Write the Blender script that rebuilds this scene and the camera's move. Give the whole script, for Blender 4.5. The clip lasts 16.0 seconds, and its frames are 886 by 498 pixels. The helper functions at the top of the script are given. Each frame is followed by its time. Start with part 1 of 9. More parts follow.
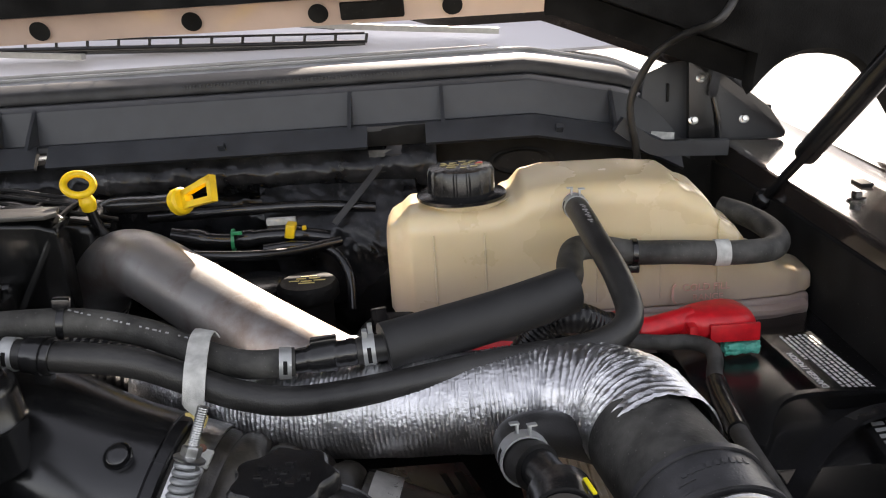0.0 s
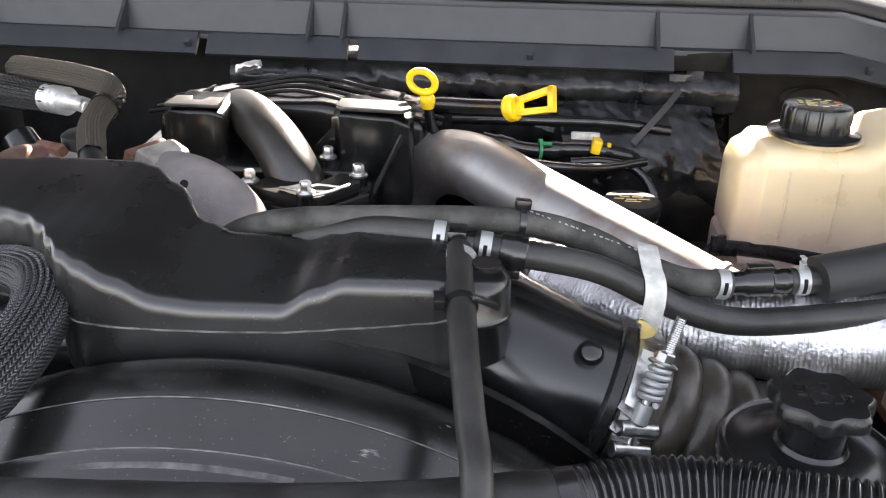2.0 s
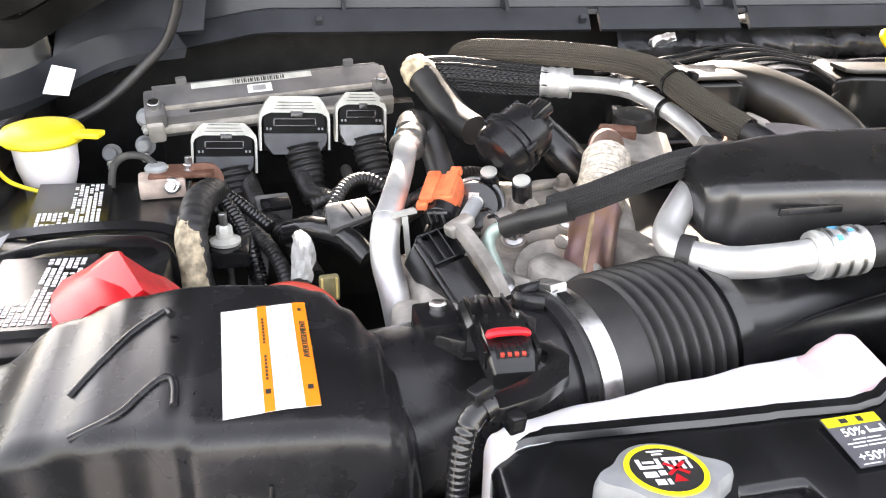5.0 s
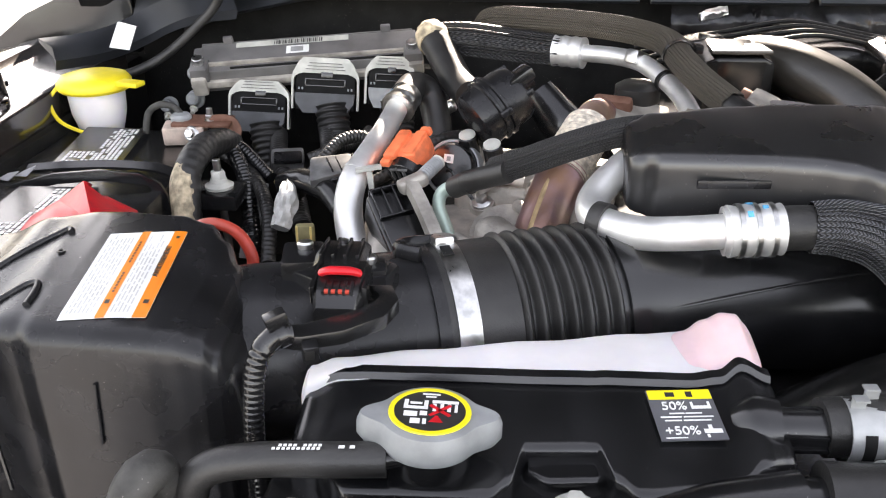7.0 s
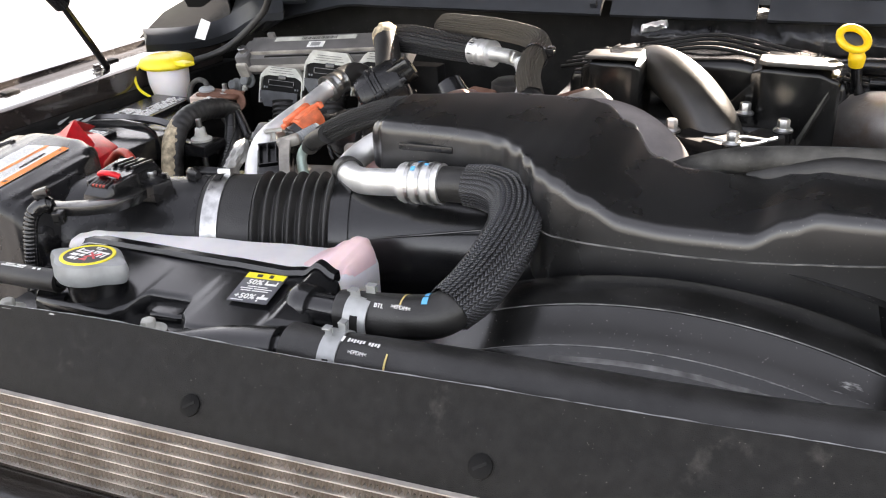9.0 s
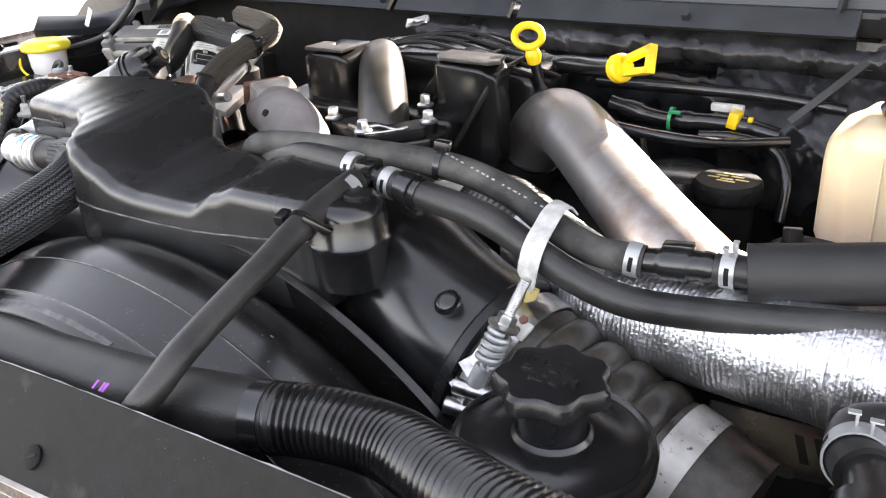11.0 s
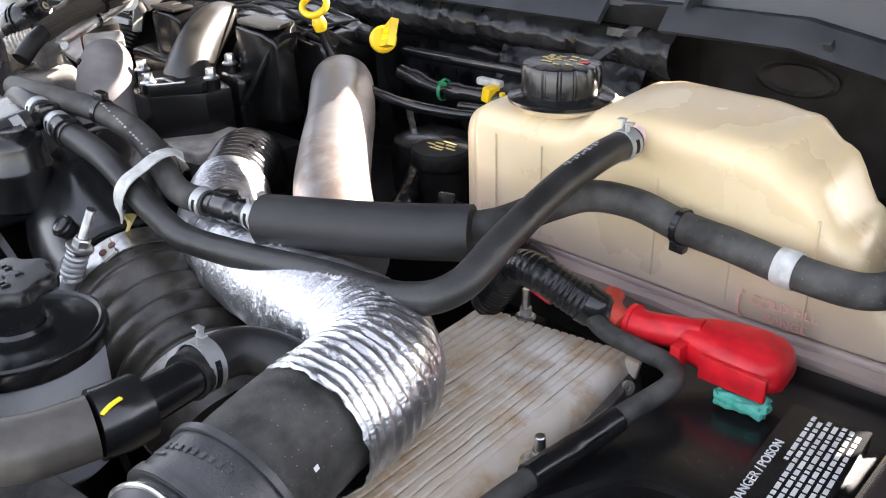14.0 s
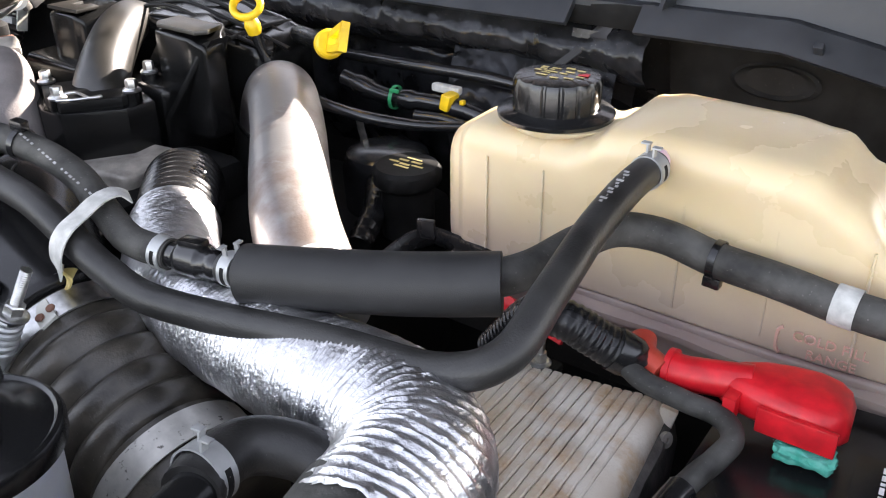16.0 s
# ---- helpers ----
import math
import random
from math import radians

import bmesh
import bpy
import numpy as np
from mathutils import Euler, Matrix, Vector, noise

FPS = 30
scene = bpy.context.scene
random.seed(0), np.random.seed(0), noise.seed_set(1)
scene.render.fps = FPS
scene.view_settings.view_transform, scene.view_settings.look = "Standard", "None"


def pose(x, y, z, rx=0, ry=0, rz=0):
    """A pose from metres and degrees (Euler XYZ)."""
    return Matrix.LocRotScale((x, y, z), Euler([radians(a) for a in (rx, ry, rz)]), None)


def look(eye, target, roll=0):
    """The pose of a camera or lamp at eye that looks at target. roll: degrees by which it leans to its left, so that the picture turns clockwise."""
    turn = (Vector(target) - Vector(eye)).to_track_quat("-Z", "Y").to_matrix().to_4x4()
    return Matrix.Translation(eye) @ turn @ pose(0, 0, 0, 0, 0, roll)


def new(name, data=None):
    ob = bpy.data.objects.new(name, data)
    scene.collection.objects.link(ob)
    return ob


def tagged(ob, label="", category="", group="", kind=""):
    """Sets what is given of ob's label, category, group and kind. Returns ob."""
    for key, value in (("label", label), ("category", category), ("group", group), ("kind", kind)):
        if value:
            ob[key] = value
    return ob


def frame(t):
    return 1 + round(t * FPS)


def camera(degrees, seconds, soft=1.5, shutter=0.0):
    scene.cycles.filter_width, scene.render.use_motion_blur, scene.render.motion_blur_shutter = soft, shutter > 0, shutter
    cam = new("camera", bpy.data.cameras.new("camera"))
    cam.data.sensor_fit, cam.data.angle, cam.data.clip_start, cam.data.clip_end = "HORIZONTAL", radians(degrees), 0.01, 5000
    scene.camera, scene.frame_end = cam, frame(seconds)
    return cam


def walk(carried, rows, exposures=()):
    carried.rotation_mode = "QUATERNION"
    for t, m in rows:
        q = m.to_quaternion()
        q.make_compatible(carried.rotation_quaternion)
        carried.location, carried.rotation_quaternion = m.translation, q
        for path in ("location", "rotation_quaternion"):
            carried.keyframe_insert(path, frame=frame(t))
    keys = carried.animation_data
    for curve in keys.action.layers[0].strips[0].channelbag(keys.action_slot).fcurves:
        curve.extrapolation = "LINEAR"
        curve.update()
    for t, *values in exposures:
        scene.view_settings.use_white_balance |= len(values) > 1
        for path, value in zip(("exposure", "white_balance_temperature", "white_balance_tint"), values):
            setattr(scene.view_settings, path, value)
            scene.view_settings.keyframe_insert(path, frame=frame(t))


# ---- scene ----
from mathutils.bvhtree import BVHTree

cam = camera(55.0, 16.0, soft=1.1)
PATH = [
    (0, (-0.033, 0.051, 1.571), (-0.041, 1.952, 0.95), -3.7),
    (0.5, (-0.029, 0.101, 1.58), (-0.16, 1.948, 0.825), -3.5),
    (1, (-0.071, 0.11, 1.578), (-0.316, 1.929, 0.782), -1.7),
    (1.5, (-0.181, 0.064, 1.6), (-0.396, 1.886, 0.802), 0.2),
    (2, (-0.327, 0.014, 1.594), (-0.467, 1.834, 0.777), 1.3),
    (2.5, (-0.435, 0.009, 1.595), (-0.555, 1.822, 0.758), 0.3),
    (3, (-0.574, 0.049, 1.579), (-0.628, 1.859, 0.73), -2.0),
    (3.5, (-0.694, 0.056, 1.579), (-0.595, 1.867, 0.736), -1.2),
    (4, (-0.85, 0.069, 1.57), (-0.603, 1.87, 0.736), -0.2),
    (4.5, (-1.01, 0.066, 1.566), (-0.678, 1.853, 0.733), 0.3),
    (4.7, (-1.056, 0.063, 1.565), (-0.729, 1.851, 0.729), 0.7),
    (5.75, (-1.125, 0.051, 1.561), (-0.93, 1.840, 0.700), 0.4),
    (6.8, (-0.957, 0.035, 1.552), (-0.987, 1.828, 0.666), 0.0),
    (7, (-0.907, 0.025, 1.551), (-1.034, 1.818, 0.674), -0.2),
    (7.5, (-0.798, -0.001, 1.551), (-1.132, 1.771, 0.687), -0.8),
    (8, (-0.707, -0.016, 1.554), (-1.211, 1.725, 0.708), -1.2),
    (8.5, (-0.563, -0.051, 1.55), (-1.251, 1.633, 0.717), -1.3),
    (9, (-0.436, -0.056, 1.56), (-1.222, 1.587, 0.735), -2.2),
    (9.5, (-0.299, 0.006, 1.562), (-1.131, 1.622, 0.729), -2.8),
    (10, (-0.172, 0.071, 1.556), (-1.043, 1.655, 0.701), -2.5),
    (10.2, (-0.129, 0.103, 1.541), (-1.057, 1.659, 0.692), -2.8),
    (12.3, (0.298, 0.161, 1.577), (-0.876, 1.531, 0.713), -1.8),
    (12.5, (0.328, 0.194, 1.573), (-0.867, 1.539, 0.697), -1.6),
    (13, (0.381, 0.261, 1.567), (-0.852, 1.555, 0.67), -1.5),
    (13.5, (0.403, 0.298, 1.565), (-0.862, 1.56, 0.667), -1.9),
    (14, (0.414, 0.317, 1.564), (-0.85, 1.585, 0.672), -1.9),
    (14.5, (0.405, 0.324, 1.559), (-0.842, 1.609, 0.668), -1.7),
    (15, (0.368, 0.332, 1.538), (-0.818, 1.655, 0.621), -1.4),
    (15.5, (0.312, 0.336, 1.554), (-0.761, 1.738, 0.615), -1.0),
    (16, (0.291, 0.33, 1.569), (-0.756, 1.755, 0.634), -0.6),
]
EXPOSURE = [(0.0, 1.84, 7500, 16), (0.4, 2.30, 7500, 16), (1.0, 2.66, 7400, 16), (1.5, 2.64, 7300, 16), (2.0, 2.78, 7300, 16), (2.5, 3.24, 7600, 16), (4.7, 3.34, 7600, 16), (6.8, 2.80, 7500, 16), (8.0, 2.70, 7600, 16), (9.0, 2.60, 7600, 16), (10.2, 3.05, 7500, 16), (12.3, 2.92, 7150, 16), (14.5, 2.72, 6900, 16), (16.0, 2.66, 6950, 16)]
walk(cam, [(t, look(eye, target, roll)) for t, eye, target, roll in PATH], EXPOSURE)

# ---- light ----
world = bpy.data.worlds.new("world")
scene.world = world
world.use_nodes = True
wn = world.node_tree
sky = wn.nodes.new("ShaderNodeTexSky")
sky.sky_type = 'NISHITA'
sky.sun_disc = False
sky.dust_density = 1.5
SUN_DIR = Vector((0.10, 0.88, 0.465)).normalized()
sky.sun_elevation = math.asin(SUN_DIR.z)
sky.sun_rotation = math.atan2(SUN_DIR.x, SUN_DIR.y)
wn.nodes["Background"].inputs["Strength"].default_value = 0.138
haze = wn.nodes.new("ShaderNodeHueSaturation")    # a hazy, paler sky
haze.inputs["Saturation"].default_value = 0.5
wn.links.new(sky.outputs[0], haze.inputs["Color"])
wn.links.new(haze.outputs[0], wn.nodes["Background"].inputs["Color"])
sun = new("sun", bpy.data.lights.new("sun", 'SUN'))
sun.data.energy, sun.data.angle, sun.data.color = 5.0, radians(0.53), (1.0, 0.96, 0.9)
sun.matrix_world = look(SUN_DIR * 10, (0, 0, 0))


# ---- materials ----
def mat(name, color, rough=0.5, metal=0.0, var=0.25, scale=30.0, bump=0.1, bscale=300.0, specks=0.0, coat=0.0,
        color2=None, sss=0.0, spec=0.5, wave=None, aniso=0.0):
    """A surface with two scales of variation: blotches, and a fine grain in the bump; specks: pale dust."""
    m = bpy.data.materials.new(name)
    m.use_nodes = True
    t = m.node_tree
    n, l = t.nodes, t.links
    b = n["Principled BSDF"]
    tc = n.new("ShaderNodeTexCoord")
    big = n.new("ShaderNodeTexNoise")
    big.inputs["Scale"].default_value, big.inputs["Detail"].default_value = scale, 6.0
    l.new(tc.outputs["Object"], big.inputs["Vector"])
    fine = n.new("ShaderNodeTexNoise")
    fine.inputs["Scale"].default_value, fine.inputs["Detail"].default_value = bscale, 3.0
    l.new(tc.outputs["Object"], fine.inputs["Vector"])
    c2 = color2 or tuple(min(1.0, c * (1 + 2 * var) + 0.002 * var) for c in color)
    c1 = color if color2 else tuple(c * (1 - var) for c in color)
    ramp = n.new("ShaderNodeValToRGB")
    ramp.color_ramp.elements[0].position, ramp.color_ramp.elements[1].position = 0.35, 0.7
    ramp.color_ramp.elements[0].color, ramp.color_ramp.elements[1].color = (*c1, 1), (*c2, 1)
    l.new(big.outputs["Fac"], ramp.inputs["Fac"])
    col = ramp.outputs["Color"]
    if specks:
        v = n.new("ShaderNodeTexVoronoi")
        v.inputs["Scale"].default_value = 260.0
        l.new(tc.outputs["Object"], v.inputs["Vector"])
        big2 = n.new("ShaderNodeTexNoise")
        big2.inputs["Scale"].default_value, big2.inputs["Detail"].default_value = 14.0, 4.0
        l.new(tc.outputs["Object"], big2.inputs["Vector"])
        mm = n.new("ShaderNodeMath")
        mm.operation = 'MULTIPLY'
        l.new(big2.outputs["Fac"], mm.inputs[0])
        mm.inputs[1].default_value = 0.34 * specks
        less = n.new("ShaderNodeMath")
        less.operation = 'LESS_THAN'
        l.new(v.outputs["Distance"], less.inputs[0])
        l.new(mm.outputs[0], less.inputs[1])
        mix = n.new("ShaderNodeMix")
        mix.data_type = 'RGBA'
        l.new(less.outputs[0], mix.inputs[0])
        l.new(col, mix.inputs[6])
        mix.inputs[7].default_value = (0.16, 0.15, 0.14, 1)
        col = mix.outputs[2]
    l.new(col, b.inputs["Base Color"])
    rr = n.new("ShaderNodeMapRange")
    rr.inputs["To Min"].default_value, rr.inputs["To Max"].default_value = max(0.03, rough * 0.8), min(1, rough * 1.2)
    l.new(big.outputs["Fac"], rr.inputs["Value"])
    l.new(rr.outputs[0], b.inputs["Roughness"])
    b.inputs["Metallic"].default_value = metal
    b.inputs["Specular IOR Level"].default_value = spec
    b.inputs["Coat Weight"].default_value = coat
    b.inputs["Coat Roughness"].default_value = 0.08
    b.inputs["Anisotropic"].default_value = aniso
    if sss:
        b.inputs["Subsurface Weight"].default_value = sss
        b.inputs["Subsurface Radius"].default_value = (0.02, 0.015, 0.008)
        b.inputs["Subsurface Scale"].default_value = 1.0
    if bump:
        bp = n.new("ShaderNodeBump")
        bp.inputs["Strength"].default_value, bp.inputs["Distance"].default_value = bump, 0.001
        l.new(fine.outputs["Fac"], bp.inputs["Height"])
        if wave:
            w = n.new("ShaderNodeTexWave")
            w.bands_direction = wave[0]
            w.inputs["Scale"].default_value, w.inputs["Distortion"].default_value = wave[1], wave[2]
            w.inputs["Detail"].default_value = 3.0
            l.new(tc.outputs["Object"], w.inputs["Vector"])
            bp2 = n.new("ShaderNodeBump")
            bp2.inputs["Strength"].default_value, bp2.inputs["Distance"].default_value = wave[3], 0.002
            l.new(w.outputs["Fac"], bp2.inputs["Height"])
            l.new(bp.outputs[0], bp2.inputs["Normal"])
            bp = bp2
        l.new(bp.outputs[0], b.inputs["Normal"])
    return m


def stained(m, color, scale, lo, hi, amount=0.7, stretch=(1, 1, 1), level=None):
    """Lays irregular stains or scuffs of one colour over a surface; level: heights between which the contents show."""
    t = m.node_tree
    n, l = t.nodes, t.links
    b = n["Principled BSDF"]
    tc = n.new("ShaderNodeTexCoord")
    mp = n.new("ShaderNodeMapping")
    mp.inputs["Scale"].default_value = stretch
    l.new(tc.outputs["Object"], mp.inputs["Vector"])
    nz = n.new("ShaderNodeTexNoise")
    nz.inputs["Scale"].default_value, nz.inputs["Detail"].default_value, nz.inputs["Roughness"].default_value = scale, 8.0, 0.62
    l.new(mp.outputs["Vector"], nz.inputs["Vector"])
    mr = n.new("ShaderNodeMapRange")
    mr.inputs["From Min"].default_value, mr.inputs["From Max"].default_value = lo, hi
    mr.inputs["To Max"].default_value = amount
    if level:
        sep = n.new("ShaderNodeSeparateXYZ")
        l.new(tc.outputs["Object"], sep.inputs[0])
        wob = n.new("ShaderNodeMath")
        wob.operation = 'MULTIPLY_ADD'
        l.new(nz.outputs["Fac"], wob.inputs[0])
        wob.inputs[1].default_value = 0.03
        l.new(sep.outputs[2], wob.inputs[2])
        mr.inputs["From Min"].default_value, mr.inputs["From Max"].default_value = level[1] + 0.015, level[0] + 0.015
        l.new(wob.outputs[0], mr.inputs["Value"])
    else:
        l.new(nz.outputs["Fac"], mr.inputs["Value"])
    mix = n.new("ShaderNodeMix")
    mix.data_type = 'RGBA'
    l.new(mr.outputs["Result"], mix.inputs[0])
    l.new(b.inputs["Base Color"].links[0].from_socket, mix.inputs[6])
    mix.inputs[7].default_value = (*color, 1)
    l.new(mix.outputs[2], b.inputs["Base Color"])
    return m


PLASTIC = mat("black_plastic", (0.0105, 0.0105, 0.0115), 0.27, var=0.35, bump=0.10, bscale=900, specks=0.35, spec=0.38)
SATIN = mat("satin_black_plastic", (0.0085, 0.0086, 0.0092), 0.22, var=0.3, bump=0.05, bscale=700, specks=0.28, spec=0.65)
COWL_GREY = mat("grey_cowl_plastic", (0.0245, 0.027, 0.032), 0.44, var=0.12, bump=0.1, bscale=900)
SEAL = mat("rubber_seal", (0.03, 0.03, 0.032), 0.6, var=0.3)
RUBBER = mat("black_rubber", (0.0185, 0.0180, 0.0175), 0.43, var=0.4, bump=0.25, bscale=700, specks=0.2, spec=0.5)
DUSTY = mat("dusty_rubber", (0.042, 0.041, 0.038), 0.65, var=0.5, scale=45, bump=0.35, bscale=500, specks=0.5, spec=0.4)
FOAM = mat("foam_sleeve", (0.020, 0.020, 0.0205), 0.55, var=0.15, bump=0.25, bscale=1500, spec=0.4)
# Near-black metal with the bay's shade put into its colour.
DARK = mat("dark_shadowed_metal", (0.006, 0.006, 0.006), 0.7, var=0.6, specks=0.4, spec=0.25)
COUPLER = stained(mat("dusty_moulded_rubber", (0.034, 0.034, 0.037), 0.38, var=0.35, scale=40, bump=0.2, bscale=700, specks=0.45, spec=0.55), (0.085, 0.085, 0.088), 45, 0.60, 0.74, 0.5)
FELT = mat("black_felt_pad", (0.008, 0.008, 0.008), 0.95, var=0.4, scale=20, bump=0.6, bscale=500, spec=0.1)
PIPE = mat("brushed_aluminium_pipe", (0.375, 0.36, 0.35), 0.46, 0.85, var=0.0, scale=9, bump=0.15, bscale=420, color2=(0.49, 0.48, 0.48))
stained(PIPE, (0.24, 0.17, 0.135), 11, 0.46, 0.64, 0.75)
stained(PIPE, (0.50, 0.50, 0.52), 60, 0.64, 0.70, 0.6, (0.3, 1, 1))
ALU = mat("bright_aluminium", (0.76, 0.76, 0.75), 0.46, 0.8, var=0.1, scale=40, bump=0.06, bscale=600)
CAST = mat("cast_aluminium", (0.37, 0.345, 0.31), 0.55, 0.35, var=0.3, scale=40, bump=0.5, bscale=500)
STEEL = mat("zinc_plated_steel", (0.55, 0.55, 0.54), 0.3, 1.0, var=0.2, scale=120, bump=0.1)
CLAMP = mat("grey_coated_steel", (0.40, 0.41, 0.41), 0.42, 0.5, var=0.05, scale=150, bump=0.1)
RUST = mat("rusty_steel", (0.13, 0.055, 0.035), 0.7, 0.3, var=0.5, scale=60, bump=0.5, color2=(0.26, 0.14, 0.10))
BURNT = stained(mat("heat_stained_steel", (0.30, 0.17, 0.11), 0.38, 0.75, var=0.5, scale=26, bump=0.2, color2=(0.36, 0.24, 0.29)), (0.48, 0.36, 0.24), 16, 0.52, 0.70, 0.8)
FOIL = mat("aluminium_foil", (0.62, 0.62, 0.635), 0.35, 1.0, var=0.15, scale=60, bump=1.0, bscale=330)
TANK = mat("yellowed_translucent_plastic", (0.64, 0.505, 0.305), 0.28, var=0.0, scale=9, bump=0.06, bscale=300, sss=0.35,
           color2=(0.73, 0.60, 0.395))
stained(TANK, (0.47, 0.34, 0.19), 7, 0.52, 0.74, 0.5)
stained(TANK, (0.66, 0.56, 0.42), 48, 0.66, 0.74, 0.5)
stained(TANK, (0.42, 0.335, 0.285), 12, 0.0, 1.0, 0.8, level=(0.056, 0.104))
FLUID = mat("stained_tank_plastic", (0.25, 0.185, 0.175), 0.30, var=0.0, scale=11, bump=0.08, sss=0.2, color2=(0.37, 0.295, 0.265))
WHITE = mat("white_translucent_plastic", (0.80, 0.77, 0.77), 0.35, var=0.04, sss=0.25, bump=0.04)
PINK = mat("pink_coolant_plastic", (0.84, 0.60, 0.61), 0.35, var=0.06, sss=0.25, bump=0.04)
MILKY = mat("milky_plastic", (0.58, 0.60, 0.63), 0.35, var=0.06, sss=0.2, bump=0.04)
YELLOW = mat("yellow_plastic", (0.80, 0.52, 0.015), 0.38, var=0.12, scale=60, bump=0.05)
LEMON = mat("lemon_yellow_plastic", (0.85, 0.68, 0.03), 0.4, var=0.06, scale=60, bump=0.05)
RED = mat("red_plastic", (0.62, 0.012, 0.02), 0.36, var=0.15, scale=70, bump=0.08, bscale=250)
ORANGE = mat("orange_plastic", (0.72, 0.16, 0.065), 0.42, var=0.2, scale=80, bump=0.1)
GREEN = mat("verdigris", (0.03, 0.38, 0.28), 0.85, var=0.5, scale=140, bump=1.0, bscale=260, color2=(0.16, 0.55, 0.45))
GREENCLIP = mat("green_clip", (0.02, 0.30, 0.12), 0.4, var=0.1)
GREYCAP = mat("grey_cap_plastic", (0.25, 0.26, 0.265), 0.42, var=0.12, scale=60, bump=0.1)
TAG = mat("pale_grey_webbing", (0.46, 0.46, 0.44), 0.7, var=0.15, scale=120, bump=0.4, bscale=900)
TAPE_Y = mat("yellowed_tape", (0.66, 0.52, 0.20), 0.6, var=0.2)
PAPER = mat("white_label", (0.80, 0.80, 0.78), 0.45, var=0.03, bump=0.0)
LABEL_ORANGE = mat("orange_label_ink", (0.85, 0.22, 0.01), 0.45, var=0.05, bump=0.0)
LABEL_YELLOW = mat("yellow_label_ink", (0.85, 0.72, 0.02), 0.45, var=0.03, bump=0.0)
LABEL_GREY = mat("dark_grey_label", (0.09, 0.09, 0.10), 0.5, var=0.1, bump=0.0)
MATTE = mat("matte_black_plastic", (0.008, 0.008, 0.008), 0.62, var=0.4, bump=0.2, bscale=800, spec=0.10)
PALEINK = mat("pale_grey_ink", (0.48, 0.48, 0.47), 0.6, var=0.2, bump=0.0)
INK = mat("black_ink", (0.02, 0.02, 0.02), 0.5, var=0.0, bump=0.0)
GREYINK = mat("grey_ink", (0.30, 0.30, 0.30), 0.6, var=0.2, bump=0.0)
PURPLE = mat("purple_mark", (0.45, 0.12, 0.55), 0.6, var=0.1, bump=0.0)
BLUE = mat("blue_mark", (0.10, 0.45, 0.75), 0.6, var=0.1, bump=0.0)
FINS = mat("dirty_fin_aluminium", (0.30, 0.245, 0.205), 0.6, 0.1, var=0.4, scale=40, bump=0.3, bscale=700, color2=(0.41, 0.36, 0.32))
COOLER = mat("weathered_aluminium", (0.54, 0.44, 0.32), 0.65, 0.05, var=0.25, scale=13, bump=0.35, bscale=500,
             color2=(0.69, 0.65, 0.59))
stained(COOLER, (0.44, 0.25, 0.09), 34, 0.48, 0.68, 0.8)
stained(COOLER, (0.30, 0.27, 0.24), 16, 0.58, 0.72, 0.6)
BENDHOSE = stained(mat("dusty_bent_hose", (0.052, 0.047, 0.041), 0.42, var=0.35, scale=40, bump=0.15, bscale=600, specks=0.25), (0.36, 0.31, 0.26), 55, 0.70, 0.74, 0.8)
PAINT = mat("dark_bronze_car_paint", (0.030, 0.024, 0.022), 0.16, 0.2, var=0.1, scale=8, bump=0.0, coat=0.9)
stained(PAINT, (0.16, 0.155, 0.15), 70, 0.56, 0.75, 0.45)
# Tan instead of bronze: the flange's bright lighting is put into the colour.
HOODIN = mat("hood_flange_lit_paint", (0.60, 0.46, 0.39), 0.4, 0.0, var=0.1, scale=8, bump=0.0, coat=0.6)
CONCRETE = mat("concrete_ground", (0.30, 0.30, 0.305), 0.9, var=0.15, scale=3, bump=0.5, bscale=90)
PALE_GREY = mat("pale_grey_plastic", (0.30, 0.30, 0.31), 0.38, var=0.15, scale=20)
# Pale base colour stands in for the bright glare on the glass.
GLASS = mat("windscreen_glass_glare", (0.62, 0.63, 0.69), 0.06, 0.0, var=0.0, bump=0.0, spec=0.8)
LETTERS = mat("reddish_moulded_letters", (0.62, 0.36, 0.30), 0.35, var=0.1, sss=0.2, bump=0.04)
ENDTANK = mat("dirty_dark_casting", (0.10, 0.095, 0.09), 0.55, 0.2, var=0.6, scale=35, bump=0.4, specks=0.5)
BELLOWS = mat("dusty_brown_rubber", (0.042, 0.037, 0.030), 0.30, var=0.55, scale=40, bump=0.3, bscale=500, specks=0.3)
INSUL = mat("crinkled_black_film", (0.030, 0.031, 0.034), 0.14, 0.3, var=0.5, scale=25, bump=0.12, bscale=160, specks=0.5)
stained(INSUL, (0.20, 0.205, 0.215), 30, 0.62, 0.74, 0.6, (1, 1, 0.5))


